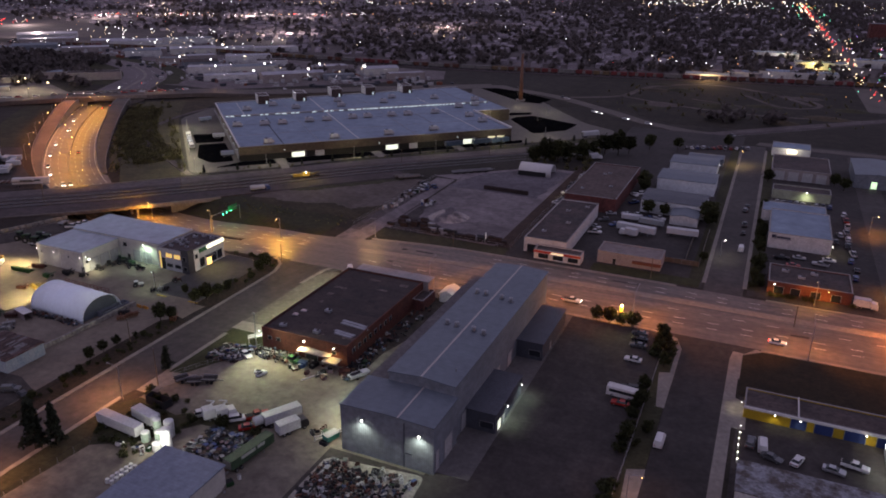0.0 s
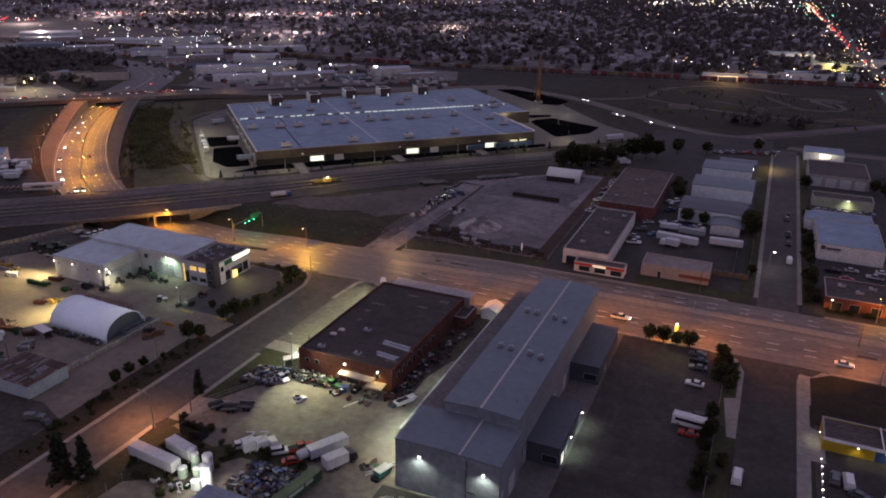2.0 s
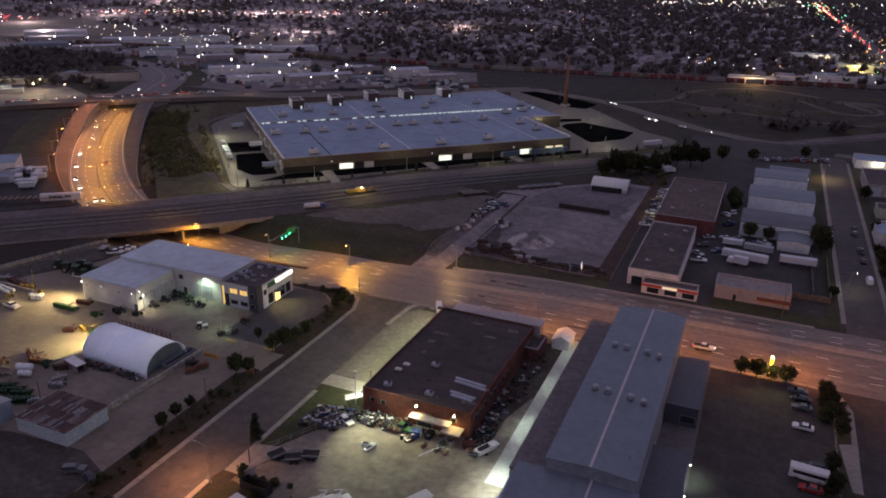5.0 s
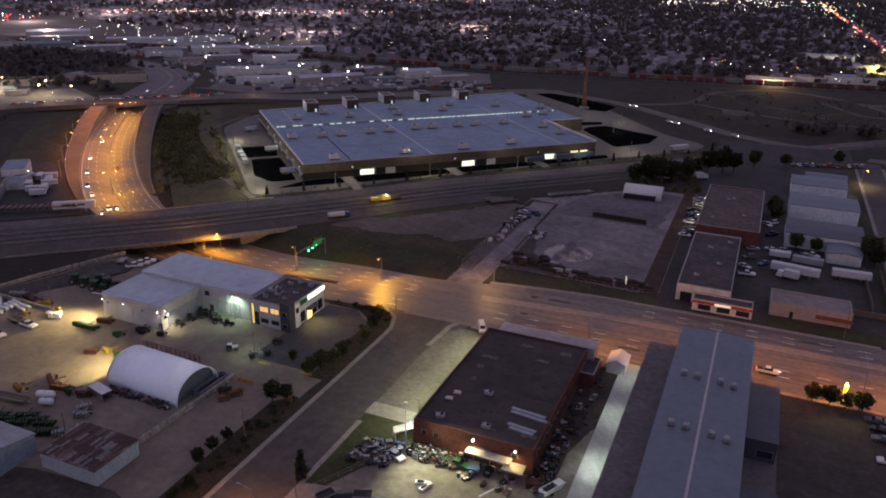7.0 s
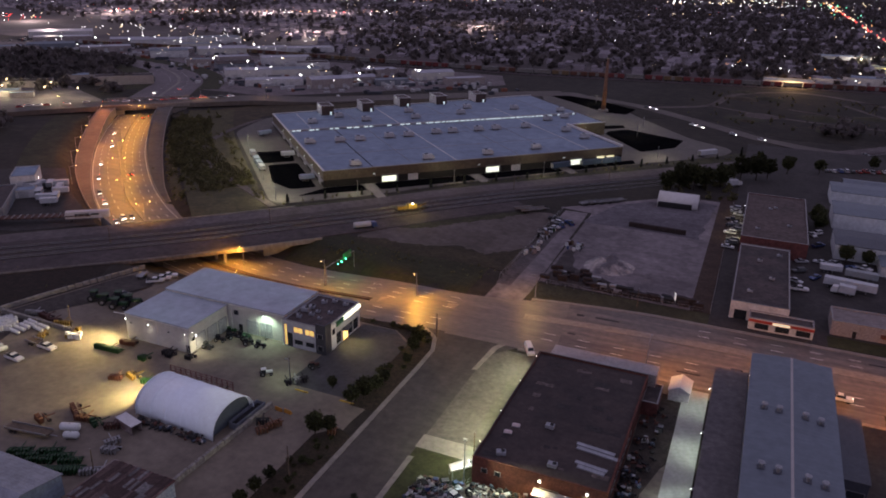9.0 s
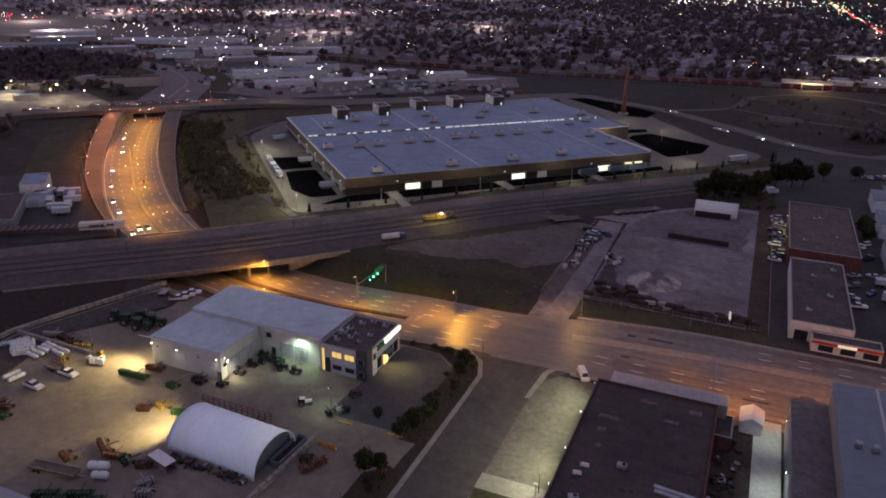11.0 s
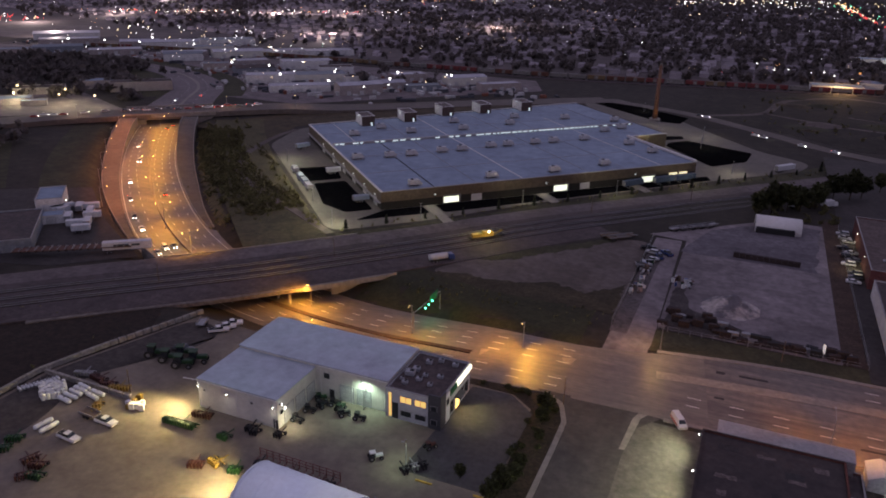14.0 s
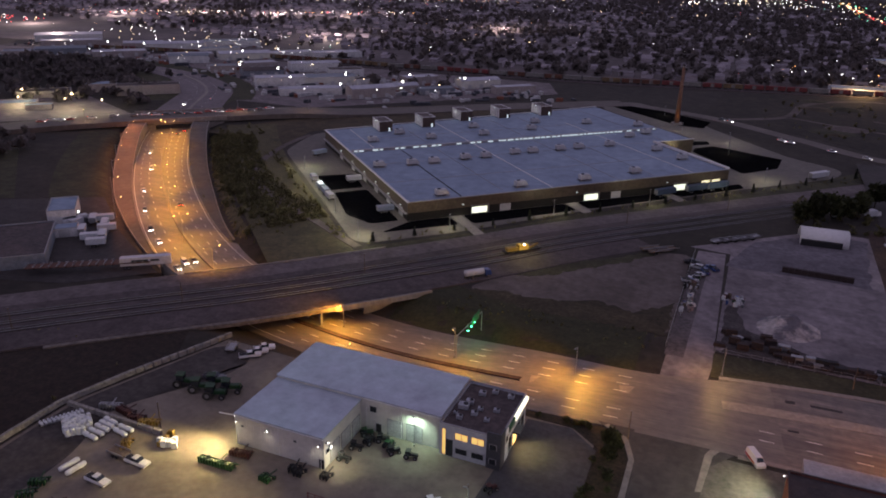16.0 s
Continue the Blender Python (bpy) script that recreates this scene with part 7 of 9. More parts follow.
tree("pine", -136.4, 90.6, 1.25, label="dark spruce beside the street"); tree("pine", -133.4, 93.5, 0.9, label="dark spruce beside the street"); tree("pine", -134.8, 129.2, 0.75, label="dark spruce on the grass strip")
for k in range(40):
    tree("bush", rng.uniform(-131, -112), rng.uniform(96, 119), rng.uniform(0.4, 1.0), label="weedy bush round the trailers")
for x, y, s in ((-104.5, 114.5, 1.3), (-95.4, 114.6, 1.1), (-112, 112.5, 1.0)):
    tree("bush", x, y, s, label="weedy bush in the scrap yard")
for k in range(30):
    tree("bush", rng.uniform(-16.6, -14.2), rng.choice([rng.uniform(142, 164), rng.uniform(186, 202), rng.uniform(60, 110)]), rng.uniform(0.4, 0.8), label="shrub along the chain-link fence")
for k in range(46):
    tree("bush", rng.uniform(-20.0, -17.6), rng.choice([rng.uniform(142, 172), rng.uniform(118, 130), rng.uniform(190, 204)]), rng.uniform(0.7, 1.3), label="overgrown shrub at the parking lot's edge")
for x, y, s in ((-107, 381, 1.9), (-101, 386, 2.0), (-96, 389, 2.0), (-112, 378, 1.5), (-90, 396, 1.7), (-104, 392, 1.6), (-82, 415, 1.9), (-75, 418, 2.0), (-70, 423, 1.6), (-87, 409, 1.4), (-61, 438, 1.4), (-46, 446, 1.3), (-50, 356, 1.5), (-49, 350, 1.2), (-17, 317, 1.7), (-16, 311, 1.3), (-18, 323, 1.3), (-34.8, 316.5, 0.9), (-41.5, 316.8, 1.2),
                (-20, 466, 1.2), (4, 395, 1.2), (4, 345, 0.8), (4, 306, 0.9), (4.5, 288, 0.8), (4.5, 270, 0.8), (34, 400, 1.0), (38, 395, 1.2), (-14, 270, 0.7)):
    tree(rng.choice(R4), x, y, s, label="dark leafy tree among the workshops")
for k in range(44):
    tree("bush", rng.uniform(2.6, 6), rng.uniform(250, 325), rng.uniform(0.7, 1.3), label="overgrown hedge along the street")
for k in range(14):
    tree("bush", rng.uniform(9, 34), rng.uniform(247, 249.5), rng.uniform(0.5, 0.9), label="shrub before the brick shop")
SCRUB = []
# belt of trees and scrub between the highway and the big hall
for k in range(210):
    i = rng.randrange(48, 98)
    x, y, z, a = on_trunk(i, TRUNK[i, 3] + rng.uniform(3, 6 + 34 * rng.random()))
    if (HALL.inverted() @ Vector((x, y, 0))).x > -29:
        continue
    if k % 4 == 0:
        SCRUB.append((x, y, rng.uniform(1.2, 2.1)))
    SCRUB += [(x + rng.gauss(0, 3), y + rng.gauss(0, 3), rng.uniform(0.3, 0.8)) for _ in range(2)]
for k in range(1700):
    i = rng.randrange(50, 92)
    x, y, z, a = on_trunk(i, TRUNK[i, 3] + 3.0 + 24 * rng.random() ** 1.3 + max(0, 70 - i) * 0.6)
    if (HALL.inverted() @ Vector((x, y, 0))).x < -29:
        SCRUB.append((x, y, rng.uniform(0.4, 1.3)))
for k in range(60):
    w = HALL @ Vector((rng.uniform(-33, -28.5), rng.uniform(-10, 130), 0))
    SCRUB.append((w.x, w.y, rng.uniform(0.5, 1.1)))
for k in range(46):
    w = HALL @ Vector((-20 + 5.6 * k, -17 + 0.02 * 5.6 * k + rng.uniform(-1, 1), 0))
    SCRUB += [(w.x + rng.gauss(0, 1.5), w.y + rng.gauss(0, 1.5), rng.uniform(0.3, 0.8)) for _ in range(2)]
    if k % 3 == 0:
        tree("pine", w.x, w.y, rng.uniform(0.3, 0.5), -1.5, label="young tree on the verge of the big hall", group="young trees at the big hall")
SCRUB += [(rng.uniform(-114, -82), rng.uniform(376, 420), rng.uniform(1.0, 2.2)) for _ in range(46)]
SCRUB += [(rng.uniform(-130, 60), rng.uniform(560, 700), rng.uniform(0.5, 1.6)) for _ in range(120)]
SCRUB += [(-212 + 60 * rng.random() ** 1.5 + rng.gauss(0, 3), 247 + 10 * rng.random(), rng.uniform(0.25, 0.6)) for _ in range(60)]
SCRUB += [(rng.uniform(-330, -275), rng.uniform(100, 190), rng.uniform(0.3, 0.6)) for _ in range(40)]


def scrub(spots):
    """Low scrub: tufted clumps laid on the land, joined."""
    base = np.array(crown(77, 1.2, 1.8, 150, 0.24).v)
    xs, ys, ss = np.array(spots).T
    zs = land(xs, ys)
    a = np.random.default_rng(4).uniform(0, 6.28, len(xs))
    c, s = np.cos(a)[:, None], np.sin(a)[:, None]
    bx, by, bz = base.T
    V = np.stack([xs[:, None] + ss[:, None] * (c * bx - s * by), ys[:, None] + ss[:, None] * (s * bx + c * by), zs[:, None] + ss[:, None] * (bz + 0.75)], -1).reshape(-1, 3)
    me = bpy.data.meshes.new("scrub")
    me.from_pydata(V.tolist(), [], np.arange(len(V)).reshape(-1, 4).tolist())
    me.materials.append(leafy(surf("scrub_leaves", (0.215, 0.200, 0.088), 0.4, 0.08, 0.85, bump=0.3, fine=2.0, c2=(0.100, 0.092, 0.042))))
    lift_normals(me)
    tagged(new("scrub", me), "low olive-brown scrub on banks and verges", "scrub", kind="stuff")


scrub(SCRUB)

# ---- fences and walls ----


def fence(pts, h=1.8, label="chain-link fence with steel posts", gap=3.0, mesh=None, rails=2, bar=None):
    t = thing("fence", label, "fence", kind="structure")
    for (x0, y0), (x1, y1) in zip(pts, pts[1:]):
        n = max(1, int(math.hypot(x1 - x0, y1 - y0) / gap))
        for k in range(n):
            x, y = x0 + (x1 - x0) * k / n, y0 + (y1 - y0) * k / n
            ob = new("post", POST)
            ob.parent = t
            ob.matrix_local = Matrix.Translation((x, y, 0)) @ Matrix.Diagonal((1, 1, h / 1.8, 1))
        s = M()
        for k in range(rails):
            z = h * (k + 1) / rails
            s.rod((x0, y0, z), (x1, y1, z), 0.035, 4)
        part("rail", s, bar or METAL_GREY, t)
        if mesh:
            d = Vector((x1 - x0, y1 - y0)).normalized() * 0.04
            part("panel", M().prism([(x0 - d.y, y0 + d.x), (x0 + d.y, y0 - d.x), (x1 + d.y, y1 - d.x), (x1 - d.y, y1 + d.x)], 0.1, h), mesh, t)
    return t


POST = M().cyl(0, 0, 0, 1.8, 0.05, 0.05, 6).mesh("post", METAL_GREY)
fence([(-17.3, 70), (-17.2, 196)]); fence([(-82, 252), (-82.5, 372)]); fence([(-148.5, 250), (-148, 330)]); fence([(-136, 252), (-84, 252)], 1.6)
fence([(-20, 268), (-20, 305)], 2.0, "board fence round a back yard", 2.5, WOOD); fence([(-27, 264), (-15, 264), (-15, 304)], 2.0, "board fence round a back yard", 2.5, WOOD)
fence([(-128.4, 60), (-127.4, 97), (-118, 101.5)], 1.8, "rusty dark wire fence round the yard", 4.0, rails=1, bar=DARK); fence([(-131, 127), (-119.5, 149)], 1.4)
BLOCKS = surf("concrete_blocks", (0.30, 0.28, 0.25), 0.3, 0.4, 0.85, bump=0.4, fine=1.2)


def block_wall(pts, h, label, w=0.8, z=0.0):
    """A wall of big cast blocks, each its own piece."""
    t = thing("block_wall", label, "wall", z=z, kind="structure")
    unit = M().box(-0.97, 0.97, -w / 2, w / 2, 0, h, bevel=0.06).mesh("block", BLOCKS)
    for (x0, y0), (x1, y1) in zip(pts, pts[1:]):
        L = math.hypot(x1 - x0, y1 - y0)
        n = int(L / 2)
        for k in range(n):
            f = (k + 0.5) / n
            ob = new("block", unit)
            ob.parent = t
            ob.matrix_local = pose(x0 + (x1 - x0) * f + rng.uniform(-0.05, 0.05), y0 + (y1 - y0) * f, 0, 0, 0, math.degrees(math.atan2(y1 - y0, x1 - x0)) + rng.uniform(-1, 1))
    return t


block_wall([(-273.5, 120), (-273.2, 162.5), (-268, 180), (-263, 193), (-258.5, 206)], 1.3, "pale wall of big cast blocks at the yard's edge")
block_wall([(-271.5, 163), (-244, 162.6)], 1.2, "wall of big cast blocks dividing the yard")
block_wall([(-173.6, 112), (-173.0, 126), (-171.9, 155.4)], 1.3, "pale block wall beside the shelter")

# ---- the dealer's yard ----
GREEN_M = surf("machine_green", (0.014, 0.052, 0.018), 0.25, 0.8, 0.5)
ORANGE_M = surf("machine_orange", (0.155, 0.066, 0.034), 0.25, 0.8, 0.55)
RED_M = surf("machine_red", (0.078, 0.030, 0.024), 0.25, 0.8, 0.55)
PLASTIC = surf("white_plastic", (0.60, 0.62, 0.62), 0.1, 0.6, 0.5)


def tractor(x, y, turn, mat=GREEN_M, label="green tractor with a cab", s=1.0):
    t = thing("tractor", label, "tractor", x, y, 0.03, turn, "machines in the yard")
    part("bonnet", M().box(0.2, 2.2, -0.5, 0.5, 0.9, 1.7, bevel=0.12), mat, t)
    part("cab", M().box(-1.2, 0.2, -0.75, 0.75, 1.2, 2.5, taper=0.1), GLASS, t, "dark glass cab")
    part("cab_roof", M().box(-1.3, 0.3, -0.8, 0.8, 2.5, 2.68, bevel=0.05), mat, t)
    for wx, r, o in ((-0.9, 0.85, 0.95), (1.7, 0.55, 0.8)):
        for sd in (-1, 1):
            q = pose(wx, sd * o, r, 90)
            wh = part("wheel", M().cyl(0, 0, -0.25, 0.25, r, None, 14, q), DARK, t, "big black tyre")
            part("rim", M().cyl(0, 0, -0.27, 0.27, r * 0.5, None, 10, q), RIM, wh)
    return t


def implement(x, y, turn, mat, length=5.0, label="farm implement with a row of discs", seed=0):
    r = random.Random(seed)
    t = thing("implement", label, "farm machine", x, y, 0.03, turn, "machines in the yard")
    part("frame", M().box(-length / 2, length / 2, -0.12, 0.12, 0.8, 1.0).box(-length / 2, length / 2, -1.1, -0.9, 0.7, 0.9).box(-0.1, 0.1, -1.1, 2.2, 0.75, 0.95), mat, t)
    n = int(length / 0.7)
    for k in range(n):
        x0 = -length / 2 + 0.7 * k + 0.3
        part("row_unit", M().box(x0 - 0.2, x0 + 0.2, -1.7, -0.7, 0.35, 1.2 + r.uniform(0, 0.35), bevel=0.06).cyl(0, 0, -0.05, 0.05, 0.38, None, 10, pose(x0, -1.5, 0.38, 0, 90)), mat, t)
    for sd in (-1, 1):
        q = pose(sd * length * 0.35, 0.3, 0.45, 0, 90)
        part("wheel", M().cyl(0, 0, -0.15, 0.15, 0.45, None, 10, q), DARK, t)
    return t


for x, y, a in ((-253.2, 180.6, 20), (-248.4, 180.2, 25), (-243.4, 179.4, 20), (-246.4, 183.6, 30), (-241.6, 182.8, 24)):
    big_t = tractor(x, y, a, (GREEN_M, DARK, GREEN_M, CAR_PAINT["silver"])[int(-x * 10) % 4], "dark farm tractor parked in the back row")
    big_t.matrix_basis = big_t.matrix_basis @ Matrix.Diagonal((1.3, 1.3, 1.25, 1))
for k, (x, y, a, m, l, lab) in enumerate([
        (-226.2, 160.0, 2, GREEN_M, 9.0, "green planter with a row of seed boxes"), (-214.3, 160, -10, GREEN_M, 3.0, "small green implement on the gravel"), (-224, 164.6, 8, RED_M, 5, "rusty implement behind the planter"),
        (-213.8, 149.8, 20, RED_M, 3.5, "rusty red implement by the shelter"), (-210, 152, -20, YEL_M, 4.0, "yellow machine beside the shelter"), (-205.4, 151.7, 15, GREEN_M, 3, "green implement beside the shelter"),
        (-210, 135, -30, RED_M, 6, "long red harrow on the gravel"), (-206.5, 133.8, 10, ORANGE_M, 5, "rusty harrow on the gravel"), (-202.5, 133.4, -25, GREEN_M, 4, "green and red machine in the lamplight"), (-199, 134, 30, RED_M, 3.5, "red machine in the lamplight"),
        (-214.6, 129.4, -20, ORANGE_M, 4, "brown implement on the gravel"), (-196.5, 118, 25, GREEN_M, 7, "row of dark green planters"), (-199.5, 117, 25, GREEN_M, 7, "row of dark green planters"), (-203, 119, 25, GREEN_M, 6, "row of dark green planters"), (-189, 121.6, 30, METAL_GREY, 9, "long dark folded cultivator"),
        (-192.5, 127.4, 20, METAL_GREY, 4, "grey implement with forks"), (-195, 129.5, 60, METAL_GREY, 3.5, "grey implement with forks"), (-167.2, 149.4, 60, ORANGE_M, 4, "orange attachment beside the wall"), (-168.4, 146.4, 50, ORANGE_M, 2.8, "orange attachment beside the wall"), (-153.7, 152.8, 20, ORANGE_M, 2.2, "orange attachment beside the shrubs"), (-170.0, 149.4, 30, DARK, 3, "dark attachment beside the wall"),
        (-257, 166.6, -10, RED_M, 5, "red machine beside the block wall"), (-253, 165.6, 10, RED_M, 4, "red machine beside the block wall"), (-262, 166.8, 20, METAL_GREY, 5, "grey booms beside the block wall"), (-249.4, 165.4, 20, YEL_M, 5, "yellow attachments beside the wall"), (-254.6, 141, 30, GREEN_M, 4, "dark green machine at the yard's end"), (-240, 134, 10, GREEN_M, 4, "dark green machine at the yard's end"), (-246, 137, 70, RED_M, 4, "dark red machine at the yard's end"), (-254, 137.4, 40, GREEN_M, 4, "dark green machine at the yard's end"), (-242.4, 136.6, 20, RED_M, 4, "dark red machine at the yard's end"), (-242.6, 132.8, 50, RED_M, 3.5, "dark red machine at the yard's end"), (-248.4, 157.7, 30, YEL_M, 2.5, "yellow loader attachment on the dirt"), (-247.6, 155.4, 60, YEL_M, 2.2, "yellow loader attachment on the dirt")]):
    implement(x, y, a, m, l, lab, k)
for k, (x, y) in enumerate(((-209.5, 119.2), (-206.6, 119.0), (-203.6, 121.8), (-200.4, 121.4), (-197.2, 121.2), (-194.6, 119.4))):
    implement(x, y, 26, GREEN_M, 5.0, "row of dark green planters", 60 + k)
for x, y, a in ((-203.6, 180.8, 40), (-201.6, 178.4, 70), (-199.4, 180.2, 20), (-197.2, 179.0, 80), (-195.4, 177.4, 45), (-203.4, 175.6, 10), (-203.8, 171.2, 0), (-191.5, 177.6, 10)):
    sm_t = tractor(x, y, a, rng.choice([GREEN_M, DARK, DARK]), "small utility tractor by the workshop wall")
    sm_t.matrix_basis = sm_t.matrix_basis @ Matrix.Diagonal((0.72, 0.72, 0.72, 1))
white_t = tractor(-181.6, 166.4, 40, CAR_PAINT["white"], "small white utility vehicle on the gravel")
white_t.matrix_basis = white_t.matrix_basis @ Matrix.Diagonal((0.8, 0.8, 0.7, 1))
red_t = tractor(-172.6, 174.4, 60, RED_M, "small dark red tractor at the edge of the lot")
red_t.matrix_basis = red_t.matrix_basis @ Matrix.Diagonal((0.7, 0.7, 0.7, 1))
for x, y, m_ in ((-174.4, 165.6, DARK), (-173.0, 167.4, METAL_GREY), (-171.6, 168.6, DARK)):
    implement(x, y, 50, m_, 1.8, "small mower parked in a row", int(-x))
for x, y in ((-209.5, 164.2), (-211.2, 164.8), (-204.0, 165.4)):
    implement(x, y, rng.uniform(0, 90), DARK, 2.4, "dark attachment beside the workshop", int(-x))
for k in range(52):
    u_, v_ = (k % 9 + 0.5) / 9, (k // 9 + 0.5) / 6
    x, y = -267.4 + 4.6 * u_ + 5.4 * v_ * (1 - 0.25 * u_) + rng.uniform(-0.4, 0.4), 157.6 + 3.4 * u_ - 4.2 * v_ + rng.uniform(-0.4, 0.4)
    t = body("plastic_drum", M().cyl(0, 0, 0, 1.5, 0.52, 0.48, 10), PLASTIC, "white plastic drum stored upright", "drum", x, y, 0.03, 0, "drums by the block wall")
    part("lid", M().cyl(0, 0, 1.5, 1.62, 0.4, 0.3, 10), PLASTIC, t)


def tank(x, y, turn, l=4.5, r=0.55):
    t = thing("tank", "long white gas tank lying on feet", "tank", x, y, 0.03, turn, "white tanks in the yard")
    s = M()
    prof = [(-l / 2, 0.15 * r), (-l / 2 + 0.12, 0.7 * r), (-l / 2 + 0.4, r), (l / 2 - 0.4, r), (l / 2 - 0.12, 0.7 * r), (l / 2, 0.15 * r)]
    q = pose(0, 0, r + 0.3, 0, 90)
    for (a0, r0), (a1, r1) in zip(prof, prof[1:]):
        s.cyl(0, 0, a0, a1, r0, r1, 12, q)
    part("shell", s, PLASTIC, t, smooth=False)
    for f in (-0.3, 0.3):
        part("foot", M().box(f * l - 0.1, f * l + 0.1, -0.4, 0.4, 0, 0.45), METAL_GREY, t)
    part("valve", M().cyl(0, 0, 2 * r + 0.25, 2 * r + 0.5, 0.15, None, 8), METAL_GREY, t)
    return t


for x, y in ((-256.7, 155.3), (-256.6, 157.0), (-256.7, 158.6), (-256.8, 160.0), (-256.9, 161.3), (-252.0, 159.0), (-251.9, 160.6)):
    tank(x, y, -8 + rng.uniform(-3, 3))
for k in range(11):
    tank(-270.3 + 0.42 * k, 154.6 + 0.72 * k, -20, 2.0, 0.32)
for x, y in ((-253.0, 146.4), (-250.8, 146.0)):
    tank(x, y, 82, 4.6, 0.55)
tank(-206, 128.6, 20, 4.5, 0.9); tank(-203.5, 126.6, 20, 3.5, 0.8)
for k in range(16):
    x, y = -240.0 + rng.uniform(-2.2, 2.2), 161.4 + rng.uniform(-2.2, 2.2)
    t = thing("bulk_bag", "white bulk tote stacked in lamplight", "tote", x, y, 0.03, rng.uniform(0, 40), "totes by the wall")
    part("tote", M().box(-0.55, 0.55, -0.5, 0.5, 0.12, 1.15 + rng.uniform(0, 0.6), bevel=0.08), rng.choice([PLASTIC, PLASTIC, WOOD, PLASTIC, YEL_M]), t)
    part("pallet", M().box(-0.6, 0.6, -0.55, 0.55, 0, 0.12), WOOD, t)
fl = flatbed(-213.5, 124.3, 8, "long empty flatbed trailer on the gravel", WOOD, 11)
cw = thing("container", "low open container with a pale roof", "container", -195.2, 134.8, 0, -14)
for bx_ in ((-3, 3, -1.2, -1.1), (-3, 3, 1.1, 1.2), (-3, -2.9, -1.1, 1.1)):
    part("wall", M().box(*bx_, 0, 2.2), RUST, cw)
part("roof", M().box(-3.1, 3.1, -1.3, 1.3, 2.2, 2.35), TRIM, cw, "pale roof")
rk = thing("pipe_rack", "long rusty red rack of steel tubes behind the shelter", "rack", -193.9, 156.4, 0, -0.5)
RACK_RED = surf("rusty_red_tube", (0.190, 0.072, 0.060), 0.3, 0.6, 0.7)
for k in range(13):
    part("upright", M().box(-9.6 + 1.6 * k - 0.07, -9.6 + 1.6 * k + 0.07, 0.62, 0.76, 0, 2.3).box(-9.6 + 1.6 * k - 0.06, -9.6 + 1.6 * k + 0.06, -0.7, 0.62, 0.35, 0.47), RACK_RED, rk)
for z in (0.9, 1.6, 2.3):
    part("tube", M().rod((-9.8, 0.69, z), (9.8, 0.69, z), 0.08), RACK_RED, rk)
part("tube", M().rod((-9.8, -0.66, 0.45), (9.8, -0.66, 0.45), 0.08), RACK_RED, rk)
for x, c_ in ((-8.0, DARK), (-0.5, RED_M), (6.6, RED_M), (8.4, DARK)):
    implement(-193.9 + x, 155.2, 10, c_, 2.2, "small machine stored beside the rack", int(30 + x))
for x in (-169.4, -166.9):
    bl = body("barrier", M().side([(-0.32, 0), (0.32, 0), (0.22, 0.3), (0.1, 0.85), (-0.1, 0.85), (-0.22, 0.3)], -1.0, 1.0, pose(0, 0, 0, 0, 0, 82)), surf("faded_orange_plastic", (0.42, 0.19, 0.03), 0.2, 0.8, 0.5), "faded orange road barrier on the asphalt", "barrier", x, 154.6, 0.04, 0, "barriers at the wall's end")
    part("foot", M().box(-0.9, -0.6, -0.36, 0.36, 0, 0.08).box(0.6, 0.9, -0.36, 0.36, 0, 0.08), DARK, bl)
dark_pole(-246.2, 164.8, 6.5, 0, "yellow lamp mast beside the totes")
lp = street_lamp(-192.4, 181.6, -90, 7.4, 0.6, 3400, (0.70, 1.0, 0.74), bulb=BULB_W, label="greenish flood lamp at the dealer's hall")
street_lamp(-174.4, 166.6, 200, 6.0, 0.6, 1200, (0.75, 1.0, 0.65), bulb=BULB_W, lens=0.07, label="greenish lamp post at the parking")
for x, y, l in ((-169.2, 163.8, 3.6), (-156.9, 164.2, 3.6)):
    solid("kerb_marking", M().box(x - l / 2, x + l / 2, y - 0.25, y + 0.25, 0.05, 0.2), PAINT_YELLOW, "yellow painted kerb block", "kerb", kind="structure")

# ---- the scrap yard ----
SCRAP = [DUCT, METAL_GREY, DARK, RUST, DARK, RED_M, CAR_PAINT["blue"], GREEN_M, WOOD, CAR_PAINT["grey"], CAR_PAINT["grey"], DARK, DARK]


